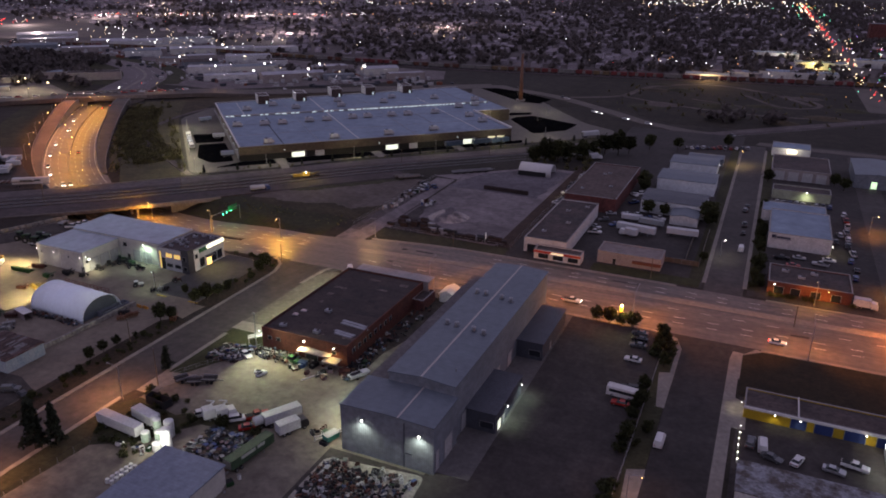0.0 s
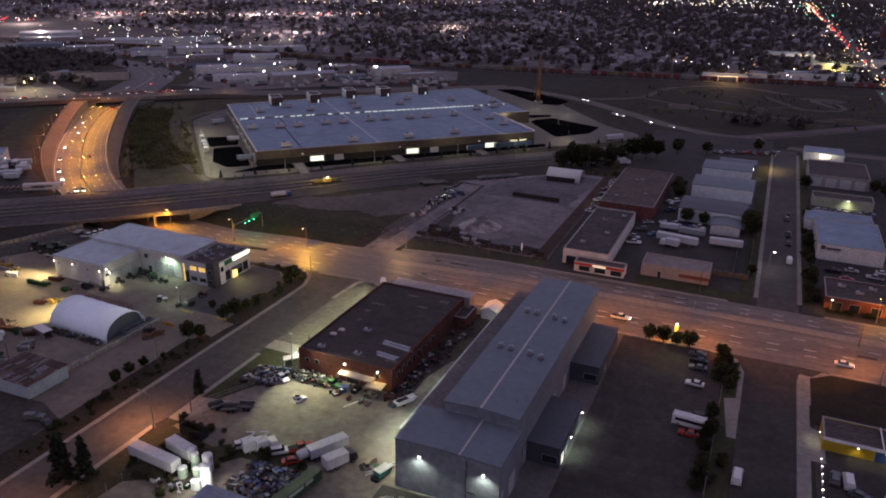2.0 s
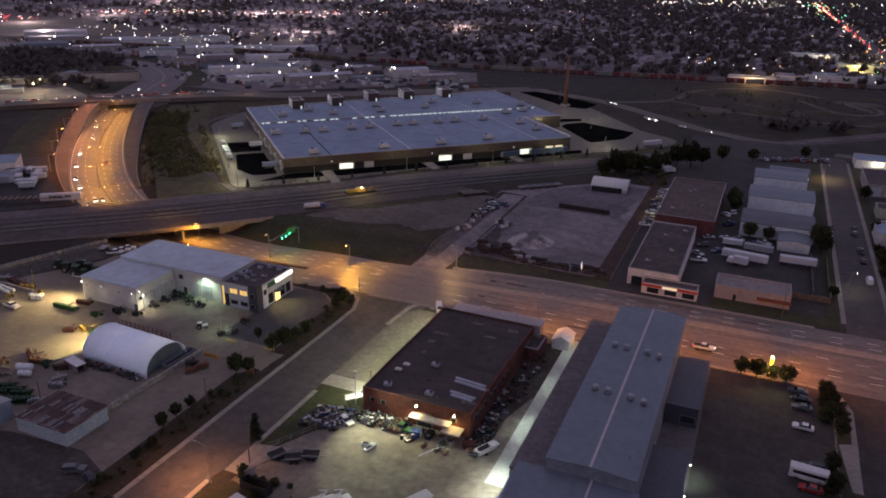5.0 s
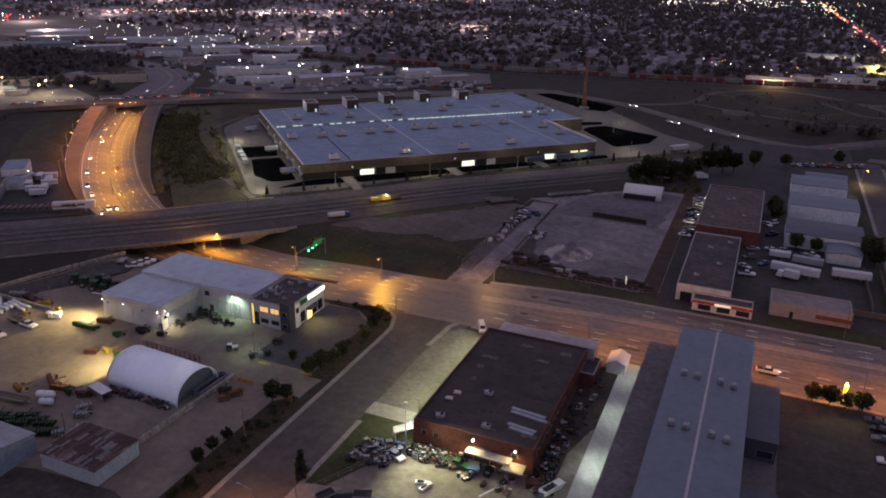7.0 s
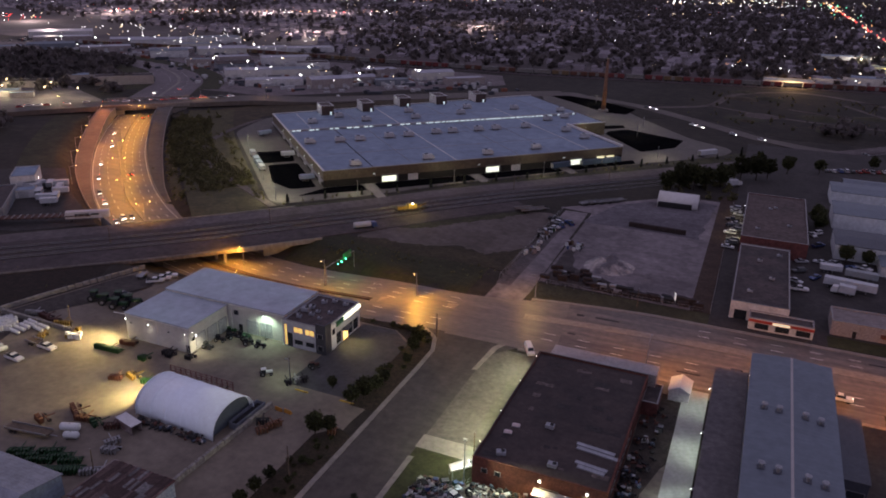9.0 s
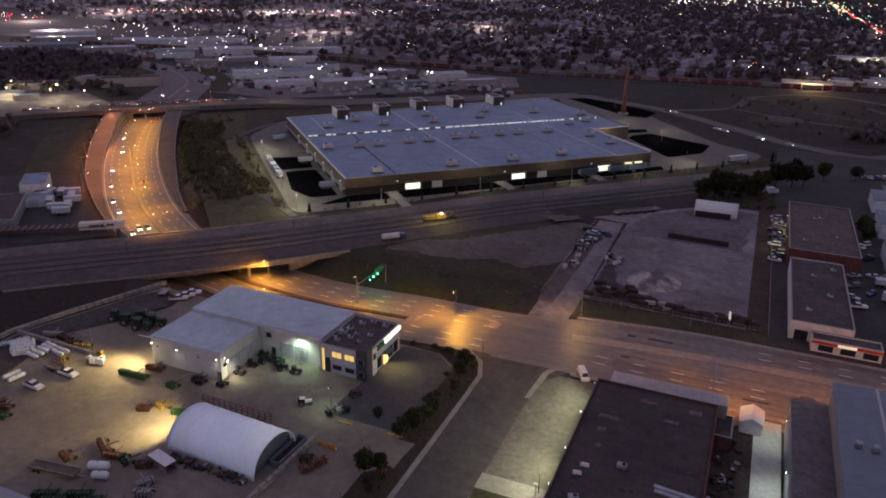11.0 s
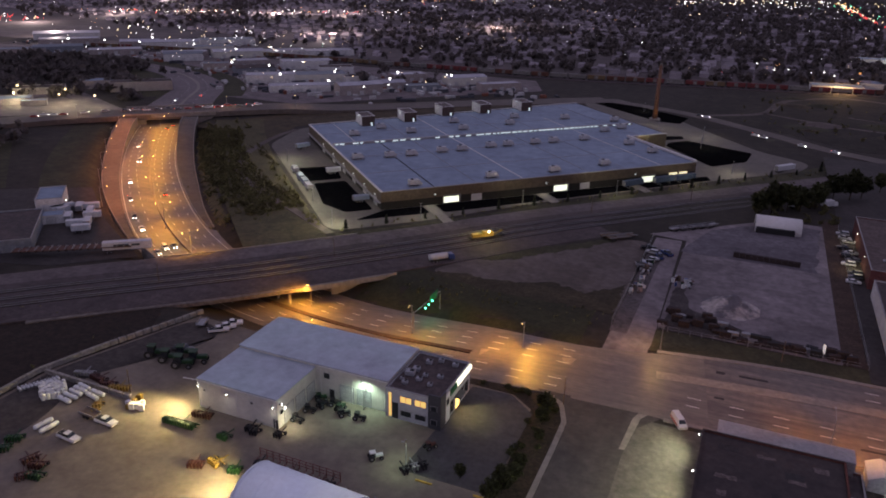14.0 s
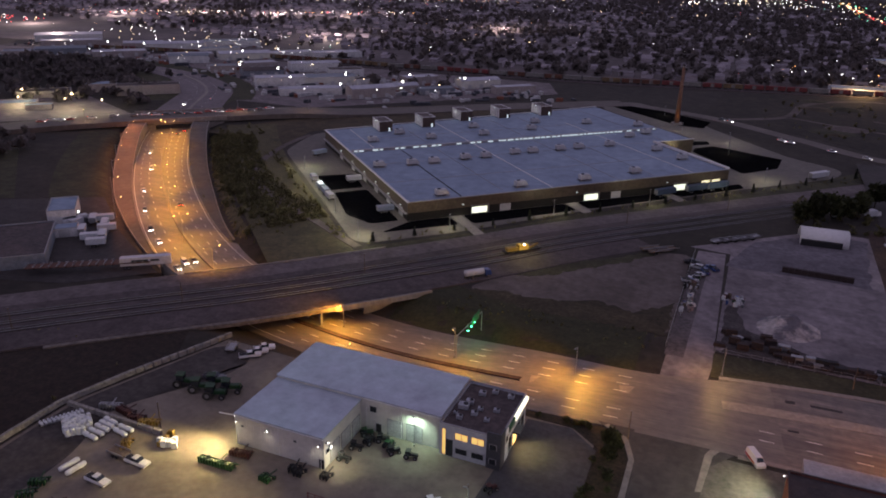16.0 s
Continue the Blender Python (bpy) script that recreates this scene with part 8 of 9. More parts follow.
def scrap_item(x, y, seed, tall=1.0, names=None, z=0.02, white=0.2):
    """A small discarded thing: a tub, crate, drum or frame."""
    r = random.Random(seed)
    kind, lab = r.choice(names or [("crate", "weathered open crate in the scrap yard"), ("drum", "dented metal drum in the scrap yard"), ("scrap_frame", "bent metal frame in the scrap yard"), ("appliance", "discarded metal appliance in the scrap yard")])
    at = (x, y, z, r.uniform(0, 180), "scrap in the yard")
    mt = PLASTIC if r.random() < white else r.choice(SCRAP)
    a, b, h = r.uniform(0.35, 0.9), r.uniform(0.3, 0.7), r.uniform(0.5, 1.3) * tall
    if kind == "drum":
        t = body(kind, M().cyl(0, 0, 0, h, 0.4, None, 10), mt, lab, "scrap", *at)
        part("lid", M().cyl(0, 0, h, h + 0.06, 0.43, None, 10), METAL_GREY, t)
    elif kind == "scrap_frame":
        t = body(kind, M().rod((-a, -b, 0), (-a, -b, h), 0.06).rod((a, -b, 0), (a, -b, h), 0.06).rod((-a, -b, h), (a, -b, h), 0.06).rod((a, -b, h), (a, b, 0.1), 0.06).rod((-a, -b, h), (-a, b, 0.1), 0.06), mt, lab, "scrap", *at)
        part("plate", M().box(-a, a, -b, b, 0, 0.12), r.choice(SCRAP), t)
    elif kind == "crate":
        t = body(kind, M().box(-a, a, -b, -b + 0.06, 0, h).box(-a, a, b - 0.06, b, 0, h).box(-a, -a + 0.06, -b, b, 0, h).box(a - 0.06, a, -b, b, 0, h).box(-a, a, -b, b, 0, 0.08), mt, lab, "scrap", *at)
        part("contents", M().box(-a + 0.08, a - 0.08, -b + 0.08, b - 0.08, 0.08, h * 0.7, taper=0.1), r.choice(SCRAP), t)
    else:
        t = body(kind, M().box(-a, a, -b, b, 0, h, bevel=0.07), mt, lab, "scrap", *at)
        part("lid", M().box(-a * 0.9, a * 0.9, -b * 0.9, b * 0.9, h, h + 0.08), r.choice(SCRAP), t)
    return t


SCOOT = [("outboard_motor", "outboard motor on a stand in a crowded row"), ("appliance", "white-topped engine unit in a crowded row")]
k = 0
for (x0, x1, y0, y1, n, nm, wh) in ((-118.5, -108, 144.2, 149, 34, None, 0.1), (-107.5, -93.5, 142.2, 148.5, 26, None, 0.15), (-92, -88.2, 143, 160, 26, None, 0.15), (-91.5, -86.5, 162, 186, 16, None, 0.05), (-75.5, -55.5, 101, 115, 130, None, 0.3), (-100, -88, 96, 102, 16, None, 0.1), (-85, -79, 118, 124, 8, None, 0.2), (-126, -113, 98, 101, 10, None, 0.2)):
    for _ in range(n):
        k += 1
        scrap_item(rng.uniform(x0, x1), rng.uniform(y0, y1), k, 1.0, nm, 0.02, wh)
for x0, y0, dx, dy, ni, nj, tn in ((-106.2, 103.8, 1.16, 0.10, 11, 9, 30), (-129.0, 138.6, 1.10, 0.62, 8, 8, 20)):
    for i in range(ni):
        for j in range(nj):
            k += 1
            if rng.random() < 0.9:
                scrap_item(x0 + dx * i + 0.10 * j + rng.uniform(-0.15, 0.15), y0 + dy * i + 1.08 * j + rng.uniform(-0.2, 0.2) - (0.45 * i if ni == 8 else 0), k, 0.9, SCOOT, 0.02, 0.22)
sheet("salvage_pad", rounded([(-77, 114.8), (-54.6, 117.6), (-53.2, 100), (-77, 99)], 2), surf("pale_concrete_pad", (0.38, 0.35, 0.32), 0.3, 0.2, 0.85, c2=(0.25, 0.23, 0.21)), "pale concrete pad heaped with salvage", 0.085)


def heap_of_scrap(spots, label):
    """Salvage too jumbled to tell apart: small plates, boxes and bars, joined by look."""
    g = np.random.default_rng(23)
    out = {k: M() for k in ("pale", "rust", "dark", "blue")}
    for x0, x1, y0, y1, n, w in spots:
        for _ in range(n):
            x, y = g.uniform(x0, x1), g.uniform(y0, y1)
            a, b, h = g.uniform(0.15, 0.7), g.uniform(0.1, 0.45), g.uniform(0.1, 0.6)
            m = pose(x, y, g.uniform(0.1, 0.9), g.normal(0, 22), g.normal(0, 22), g.uniform(0, 180))
            out[g.choice(["pale", "rust", "dark", "blue"], p=w)].box(-a, a, -b, b, -0.1, h, m, bevel=0.05)
    for k, c in (("pale", (0.42, 0.41, 0.40)), ("rust", (0.13, 0.055, 0.040)), ("dark", (0.030, 0.028, 0.030)), ("blue", (0.09, 0.12, 0.17))):
        solid("scrap_heap", out[k], surf("scrap_" + k, c, 0.35, 0.5, 0.7, fine=3.0), f"{k} {label}", "scrap", kind="stuff")


heap_of_scrap([(-76, -62, 100.5, 113, 430, (0.07, 0.28, 0.58, 0.07)), (-62, -56, 102, 114.5, 90, (0.4, 0.2, 0.3, 0.1)), (-106.5, -94.8, 103.5, 113.2, 150, (0.12, 0.0, 0.55, 0.33)), (-129.4, -121.2, 138.6, 146, 110, (0.25, 0.12, 0.55, 0.08)),
               (-118.8, -107.5, 144.5, 149.2, 160, (0.10, 0.25, 0.55, 0.10)), (-92, -88, 143, 166, 100, (0.06, 0.2, 0.64, 0.10)), (-91.5, -86, 166, 196, 60, (0.04, 0.3, 0.58, 0.08)), (-196, -177, 136.6, 138.6, 70, (0.04, 0.2, 0.66, 0.10))], "salvaged parts heaped on the ground")
tower = thing("silo", "tall white tank lit brightly in the scrap yard", "silo", -109.2, 101.6, 0)
part("shell", M().cyl(0, 0, 0.4, 6.2, 1.15, None, 18), PLASTIC, tower, smooth=False)
part("dome", M().cyl(0, 0, 6.2, 6.7, 1.15, 0.35, 18), PLASTIC, tower)
part("skirt", M().cyl(0, 0, 0, 0.4, 1.25, None, 18), METAL_GREY, tower)
lamp(1.8, -3.6, 5.4, 2600, (1.0, 0.98, 0.85), tower, 120, aim=(0, 0, 3.2))
lamp(-4.6, -2.2, 5.0, 1100, (1.0, 0.95, 0.75), tower)
for x, y, h, r in ((-112.8, 103.2, 3.4, 1.0), (-115.2, 105.2, 4.6, 0.9), (-113, 106.4, 4.2, 1.1), (-116.6, 102.8, 2.4, 1.0), (-111.6, 101.0, 2.2, 1.0), (-117.4, 106.6, 4.0, 0.9)):
    t = thing("storage_tank", "upright pale green and white tank", "tank", x, y, 0.02)
    part("shell", M().cyl(0, 0, 0.2, h, r, None, 14), rng.choice([PLASTIC, surf("pale_green_tank", (0.35, 0.45, 0.38), 0.2, 0.5, 0.5)]), t)
    part("top", M().cyl(0, 0, h, h + 0.3, r, r * 0.4, 14), PLASTIC, t)
    part("pipe", M().rod((r, 0, 0.3), (r, 0, h), 0.07), METAL_GREY, t)
for k in range(12):
    t = thing("bulk_bag", "white round tote behind the shed", "tote", -113.2 + 1.25 * (k % 2) + 0.12 * (k // 2), 88.6 + 1.15 * (k // 2), 0.02, group="white totes behind the shed")
    part("drum", M().cyl(0, 0, 0.1, 1.0, 0.5, 0.42, 10), PLASTIC, t)
    part("pallet", M().box(-0.55, 0.55, -0.55, 0.55, 0, 0.1), WOOD, t)
lt = thing("skip", "blue steel bin beside the workshop door", "bin", -103.6, 145.6, 0.02, 5)
part("tub", M().box(-1, 1, -0.7, 0.7, 0.1, 1.3, taper=-0.1), CAR_PAINT["blue"], lt); part("lid", M().box(-1.15, 1.15, -0.85, 0.85, 1.3, 1.4), CAR_PAINT["blue"], lt)
rb = thing("skip", "red steel bin beside the workshop", "bin", -91.2, 146.4, 0.02, 20)
part("tub", M().box(-1.3, 1.3, -0.8, 0.8, 0.1, 1.3, taper=-0.1), RED_M, rb); part("rim", M().box(-1.45, 1.45, -0.95, 0.95, 1.3, 1.38), RED_M, rb)
gb = thing("skip", "green steel skip beside the metal hall", "bin", -79.6, 121.0, 0.02, 70)
part("tub", M().box(-1.6, 1.6, -0.9, 0.9, 0.1, 1.4, taper=-0.15), surf("teal_paint", (0.06, 0.28, 0.22), 0.2, 0.5, 0.5), gb); part("rim", M().box(-1.8, 1.8, -1.1, 1.1, 1.4, 1.48), METAL_GREY, gb)
gt = thing("gate", "long white swing gate standing open", "gate", -82.4, 118.6, 0, 55)
part("beam", M().box(0, 7.5, -0.08, 0.08, 0.9, 1.1), TRIM, gt); part("beam", M().box(0, 7.5, -0.08, 0.08, 0.3, 0.45), TRIM, gt); part("post", M().cyl(0, 0, 0, 1.4, 0.14), TRIM, gt)
pl = thing("plank", "long white plank lying on the gravel", "plank", -98.6, 141.4, 0.02, 60)
part("board", M().box(-2.6, 2.6, -0.18, 0.18, 0, 0.15), TRIM, pl)
for x, y, a in ((-111.6, 137.8, 20), (-110.6, 137.0, 70)):
    b = thing("jet_ski", "small white watercraft on the gravel", "boat", x, y, 0.05, a)
    part("hull", M().side([(-1.5, 0.2), (1.2, 0.15), (1.7, 0.5), (0.6, 0.7), (-1.5, 0.65)], -0.5, 0.5), PLASTIC, b); part("seat", M().box(-1.1, 0.2, -0.2, 0.2, 0.65, 0.95, bevel=0.06), DARK, b); part("handlebar", M().rod((0.4, -0.35, 0.95), (0.4, 0.35, 0.95), 0.05), DARK, b)
bt = thing("boat", "white motor boat on a trailer beside the brick workshop", "boat", -87.2, 146.6, 0.05, 62)
part("hull", M().side([(-2.8, 0.7), (2.0, 0.6), (3.1, 1.35), (1.0, 1.5), (-2.8, 1.45)], -0.95, 0.95), PLASTIC, bt)
part("cockpit", M().box(-2.2, 0.4, -0.65, 0.65, 1.46, 1.56), DARK, bt, "dark open cockpit")
part("windscreen", M().side([(0.5, 1.48), (0.9, 1.48), (0.45, 1.95), (0.38, 1.95)], -0.7, 0.7), GLASS, bt)
part("trailer_frame", M().box(-2.4, 3.4, -0.5, -0.38, 0.4, 0.55).box(-2.4, 3.4, 0.38, 0.5, 0.4, 0.55), METAL_GREY, bt, "galvanised trailer frame")
wheels(bt, (-0.8,), 1.1, 0.32, False)
sk = thing("container", "dark open skip in the weeds", "container", -124.6, 115.4, 0, -5)
for bx_ in ((-3.2, 3.2, -1.2, -1.1), (-3.2, 3.2, 1.1, 1.2), (-3.2, -3.1, -1.1, 1.1), (3.1, 3.2, -1.1, 1.1)):
    part("wall", M().box(*bx_, 0, 2.2), DARK, sk)
part("floor", M().box(-3.2, 3.2, -1.2, 1.2, 0, 0.15), RUST, sk)
for x, y, a in ((-123.4, 126.4, 30), (-120.5, 128.8, 20), (-127, 126, 60)):
    flatbed(x, y, a, "empty boat trailer on the gravel", DARK, 3.6)
lg = thing("lean_to", "white lean-to roof beside the brick workshop", "canopy", -121.6, 150.6, 0, 38)
part("roof", M().side([(-2.8, 2.4), (2.8, 3.3), (2.8, 3.45), (-2.8, 2.55)], -1.2, 1.2), BLOCK, lg)
for sx in (-2.6, 2.6):
    for sy in (-1.1, 1.1):
        part("post", M().cyl(sx, sy, 0, 2.4 if sx < 0 else 3.2, 0.07), METAL_GREY, lg)
ylamp = thing("flood_mast", "slim flood lamp mast in the scrap yard", "lamp post", -120.5, 148.2)
part("pole", M().cyl(0, 0, 0, 10.8, 0.12, 0.08, 8), POLE, ylamp); part("head", M().box(-0.4, 0.4, -0.3, 0.3, 10.8, 11.0), POLE, ylamp)
lamp(0.6, -0.8, 10.6, 32000, (0.98, 0.97, 0.62), ylamp, 112, aim=(18, -13, 0))
for k in range(6):
    b = thing("bollard_lamp", "low glowing bollard along the lot's edge", "lamp", 5.0, 150.3 + 2.75 * k)
    part("post", M().cyl(0, 0, 0, 0.9, 0.1), METAL_GREY, b); part("globe", M().ball(0, 0, 1.05, 0.10), BULB_W, b, "glowing globe")

# ---- the gravel yard ----
heap = M()
g_ = np.random.default_rng(5)
N = 28
for i in range(N):
    for j in range(N):
        u, v = (i / (N - 1) * 2 - 1), (j / (N - 1) * 2 - 1)
        r = math.hypot(u, v)
        hgt = max(0.0, 1 - r) ** 0.9 * 4.4 * (1 + 0.35 * noise.noise((u * 2.2, v * 2.2, 3))) + (0.12 * noise.noise((u * 9, v * 9, 1)) if r < 1 else 0)
        heap.v.append((-117.4 + u * 8.5, 276 + v * 8, 0.02 + max(hgt, -0.1 if r > 0.98 else 0.02)))
heap.f = [(i * N + j, (i + 1) * N + j, (i + 1) * N + j + 1, i * N + j + 1) for i in range(N - 1) for j in range(N - 1)]
# two-tone gravel; its contrast is raised to stand in for weak shading
solid("mound", heap, surf("pale_grey_gravel", (0.36, 0.33, 0.32), 0.2, 0.13, 0.95, bump=0.4, fine=1.0, c2=(0.11, 0.105, 0.12), mottled=0.2), "low heap of pale grey gravel", "gravel heap", smooth=True)
DKW = surf("dark_brown_timber", (0.045, 0.032, 0.030), 0.3, 0.5, 0.9)
be = thing("block_bay", "long dark wall of stacked timbers in the yard", "wall", -108, 321.5, 0, -2)
for k in range(11):
    part("block", M().box(-11 + 2 * k, -9.06 + 2 * k, -0.6, 0.6, 0, 1.9, bevel=0.08), DKW, be)
for k in range(44):
    x, y = -135 + 1.15 * k + rng.uniform(-0.4, 0.4), 254.5 + (rng.uniform(-1.2, 12) if k < 17 else rng.uniform(-1.0, 2.4))
    h = rng.uniform(0.8, 2.3)
    t = body("timber_pallet", M().box(-1.5, 1.5, -0.7, 0.7, 0.15, h, bevel=0.05), rng.choice([DKW, DKW, DKW, DKW, DARK, METAL_GREY]), "dark bundle of timber along the fence", "timber", x, y, 0.04, rng.uniform(-12, 12), "bundles along the fence")
    part("bearers", M().box(-0.8, -0.65, -0.6, 0.6, 0, 0.15).box(0.65, 0.8, -0.6, 0.6, 0, 0.15), WOOD, t)
for k in range(44):
    scrap_item(rng.uniform(-148.2, -144), rng.uniform(272, 306), 900 + k, 1.5)
for k in range(14):
    scrap_item(rng.uniform(-136, -130), rng.uniform(284, 291), 990 + k, 1.5)
for x, y in ((-146, 312), (-143, 309), (-148, 316), (-141, 313), (-145, 304), (-147, 299)):
    car(rng.choice(["pickup", "suv"]), rng.choice(["grey", "black", "silver", "blue"]), x, y, rng.uniform(0, 180), group="old cars at the yard gate", state="standing at the yard gate")

# ---- beyond the hall: workshops, railway, the town ----
def far_shed(x, y, w, d, h, turn, wall, roof, label, gable=False):
    return shed("far_building", label, "industrial building", x - w / 2, x + w / 2, y - d / 2, y + d / 2, h, wall, roof, "x" if gable else None, 1.5, 0 if gable else 0.3, -1.5, turn, group="workshops beyond the hall")


pr = random.Random(21)
# roof and asphalt lightened so their colour carries the distant haze
ROOF_FAR = surf("haze_paled_roof", (0.40, 0.40, 0.44), 0.12, 0.05, 0.6, c2=(0.28, 0.28, 0.32))
FAR_ASPHALT = surf("haze_paled_asphalt", (0.185, 0.155, 0.162), 0.25, 0.02, 0.9, bump=0.1, fine=0.2, c2=(0.115, 0.10, 0.095), mottled=0.8)
FAR_LAMPS = {"white": M(), "warm": M(), "orange": M(), "red": M(), "green": M(), "blue": M()}
IND = [(-535, 609, 34, 22), (-491, 572, 40, 18), (-448, 548, 46, 16), (-403, 560, 34, 16), (-462, 600, 44, 24), (-430, 608, 24, 14), (-392, 588, 26, 14), (-366, 597, 28, 12), (-396, 634, 30, 16), (-348, 642, 34, 16), (-510, 655, 46, 20), (-313, 628, 34, 12),
       (-614, 690, 50, 24), (-583, 726, 44, 20), (-542, 747, 50, 20), (-718, 710, 60, 24), (-656, 706, 40, 20), (-731, 645, 50, 22), (-787, 625, 46, 20), (-803, 597, 40, 20), (-833, 680, 60, 26), (-745, 694, 40, 18), (-572, 604, 22, 14), (-560, 640, 30, 18), (-880, 720, 70, 30), (-690, 770, 60, 24), (-470, 640, 30, 16), (-640, 640, 36, 18), (-660, 665, 44, 20)]
for k, (x, y, w, d) in enumerate(IND):
    f = far_shed(x, y, w, d, pr.uniform(4.5, 7.5), 44 + pr.uniform(-6, 6), pr.choice([CLAD_WHITE, STUCCO, CLAD_GREY, BLOCK]), pr.choice([ROOF_FAR, ROOF_GREY, ROOF_FAR, ROOF_TAR]), "pale lit workshop beyond the big hall", k % 3 == 0)
    for u in (-0.3, 0.0, 0.3):
        part("loading_door", M().box(u * w - 1.6, u * w + 1.6, -d / 2 - 0.08, -d / 2 + 0.02, 0, 3.2), DOOR_PALE, f, "pale loading door")
    for q in range(pr.randint(1, 4)):
        FAR_LAMPS[pr.choice(["white", "white", "warm"])].ball(x + pr.uniform(-w, w) * 0.45, y - d * pr.uniform(0.55, 0.9), pr.uniform(2.5, 7), pr.choice([0.14, 0.2, 0.3, 0.5]))
for x, y, w, d, h in ((-590, 408, 30, 14, 4), (-604, 446, 34, 14, 5), (-552, 492, 44, 14, 7), (-585, 488, 34, 14, 6), (-570, 412, 16, 8, 3.5)):
    far_shed(x, y, w, d, h, 44, pr.choice([STUCCO, BLOCK]), pr.choice([ROOF_TAR, ROOF_WHITE]), "low roadside building by the cross road")
for x, y, wt_ in ((-578, 404, 9000), (-548, 414, 9000), (-560, 430, 6000), (-525, 422, 5000), (-600, 425, 6000)):
    lamp(x, y, 6.5, wt_ * 1.1, (1.0, 0.84, 0.50))
    FAR_LAMPS["warm"].ball(x, y, 7.2, 0.65)
for x, y in ((-470, 555), (-420, 545), (-440, 588), (-505, 590), (-545, 592), (-385, 578), (-600, 670), (-720, 668), (-350, 618), (-395, 612), (-660, 680), (-760, 660), (-580, 700), (-800, 650)):
    lamp(x, y, 9, 52000, (1.0, 0.93, 0.92))
    FAR_LAMPS["white"].ball(x, y, 8.5, 0.9)

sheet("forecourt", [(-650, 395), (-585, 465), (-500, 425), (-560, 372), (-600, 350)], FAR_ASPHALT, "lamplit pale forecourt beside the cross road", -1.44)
# west yard beside the highway
wy = shed("low_warehouse", "low flat-roofed warehouse with a pale block wall", "warehouse", -398.4, -352.4, 202, 237, 4.6, CLAD_GREY, ROOF_TAR, parapet=0.3, z=-1.5, turn=43)
tw = shed("office_block", "pale two-storey block with a lit door", "office building", -386, -376, 252, 270, 6.0, STUCCO, ROOF_WHITE, parapet=0.3, z=-1.5, turn=43)
wall_lamp(tw, "e", -4, 3.4, 1200, (0.85, 1.0, 0.5))
sheet("yard_ground", [(-440, 180), (-330, 215), (-310, 234), (-349, 257.5), (-388, 288), (-450, 250)], SHOP_ASPHALT, "dark asphalt truck yard", -1.42)
for k, (x, y) in enumerate(((-346, 243), (-349, 249), (-354, 256), (-358, 259), (-363, 264), (-366, 261), (-352, 246), (-360, 250))):
    trailer(x, y, 40 + 90 * (k % 2), 6.5, None, "short white box trailer in the truck yard", 3.3, -1.42)
for k in range(16):
    flatbed(-346 + 2.0 * k, 216 + 1.35 * k, 120, "row of empty trailer frames", surf("rust_frame", (0.12, 0.06, 0.045), 0.3, 0.4, 0.8), 4)
for k in range(6):
    box_truck(-374 + pr.uniform(-3, 3) + k, 258 + pr.uniform(-3, 3), pr.uniform(0, 90), pr.choice(["red", "grey", "white"]), "parked truck in the truck yard", -1.42)

# parked vehicles, containers and oddments between the far workshops, too far off to tell apart
def clutter():
    g = np.random.default_rng(17)
    s = {k: M() for k in ("pale", "dark", "rust")}
    for _ in range(520):
        x0, y0, w, d = IND[g.integers(len(IND))]
        x, y = x0 + g.normal(0, 26), y0 - 14 + g.normal(0, 12)
        a, b, h = g.choice([2.2, 2.4, 5.5], p=[0.5, 0.3, 0.2]), g.uniform(0.9, 1.3), g.uniform(1.2, 2.8)
        s[g.choice(["pale", "dark", "rust"], p=[0.5, 0.35, 0.15])].box(-a, a, -b, b, 0, h, pose(x, y, -1.5, 0, 0, g.choice([44, 134]) + g.normal(0, 6)), bevel=0.3)
    for k, c in (("pale", (0.5, 0.5, 0.5)), ("dark", (0.06, 0.065, 0.08)), ("rust", (0.22, 0.08, 0.05))):
        solid("far_clutter", s[k], surf("far_clutter_" + k, c, 0.3, 0.3, 0.6), f"{k} vehicles and containers parked far off", "vehicles", kind="stuff")


clutter()

# freight train on the far line
FAR_RAIL = smooth([(-900, 650, -1.4), (-619, 697, -1.4), (-440, 704, -1.4), (-280, 715, -1.4), (-140, 738, -1.4), (-28, 758, -1.4), (200, 800, -1.4)], 8)
solid("rail_bed", ribbon(FAR_RAIL, -9, 9, 0.1, 0.3), BALLAST, "far railway bed of dark ballast", "railway", kind="structure")
CARRIAGE = [surf("wagon_" + n, c, 0.3, 0.3, 0.7, bump=0.1) for n, c in (("rust", (0.115, 0.048, 0.032)), ("ochre", (0.155, 0.105, 0.055)), ("maroon", (0.16, 0.035, 0.035)), ("grey", (0.2, 0.19, 0.18)))]
run = np.r_[0, np.cumsum(np.linalg.norm(np.diff(FAR_RAIL[:, :2], axis=0), axis=1))]
protos = []
at, k = 120.0, 0
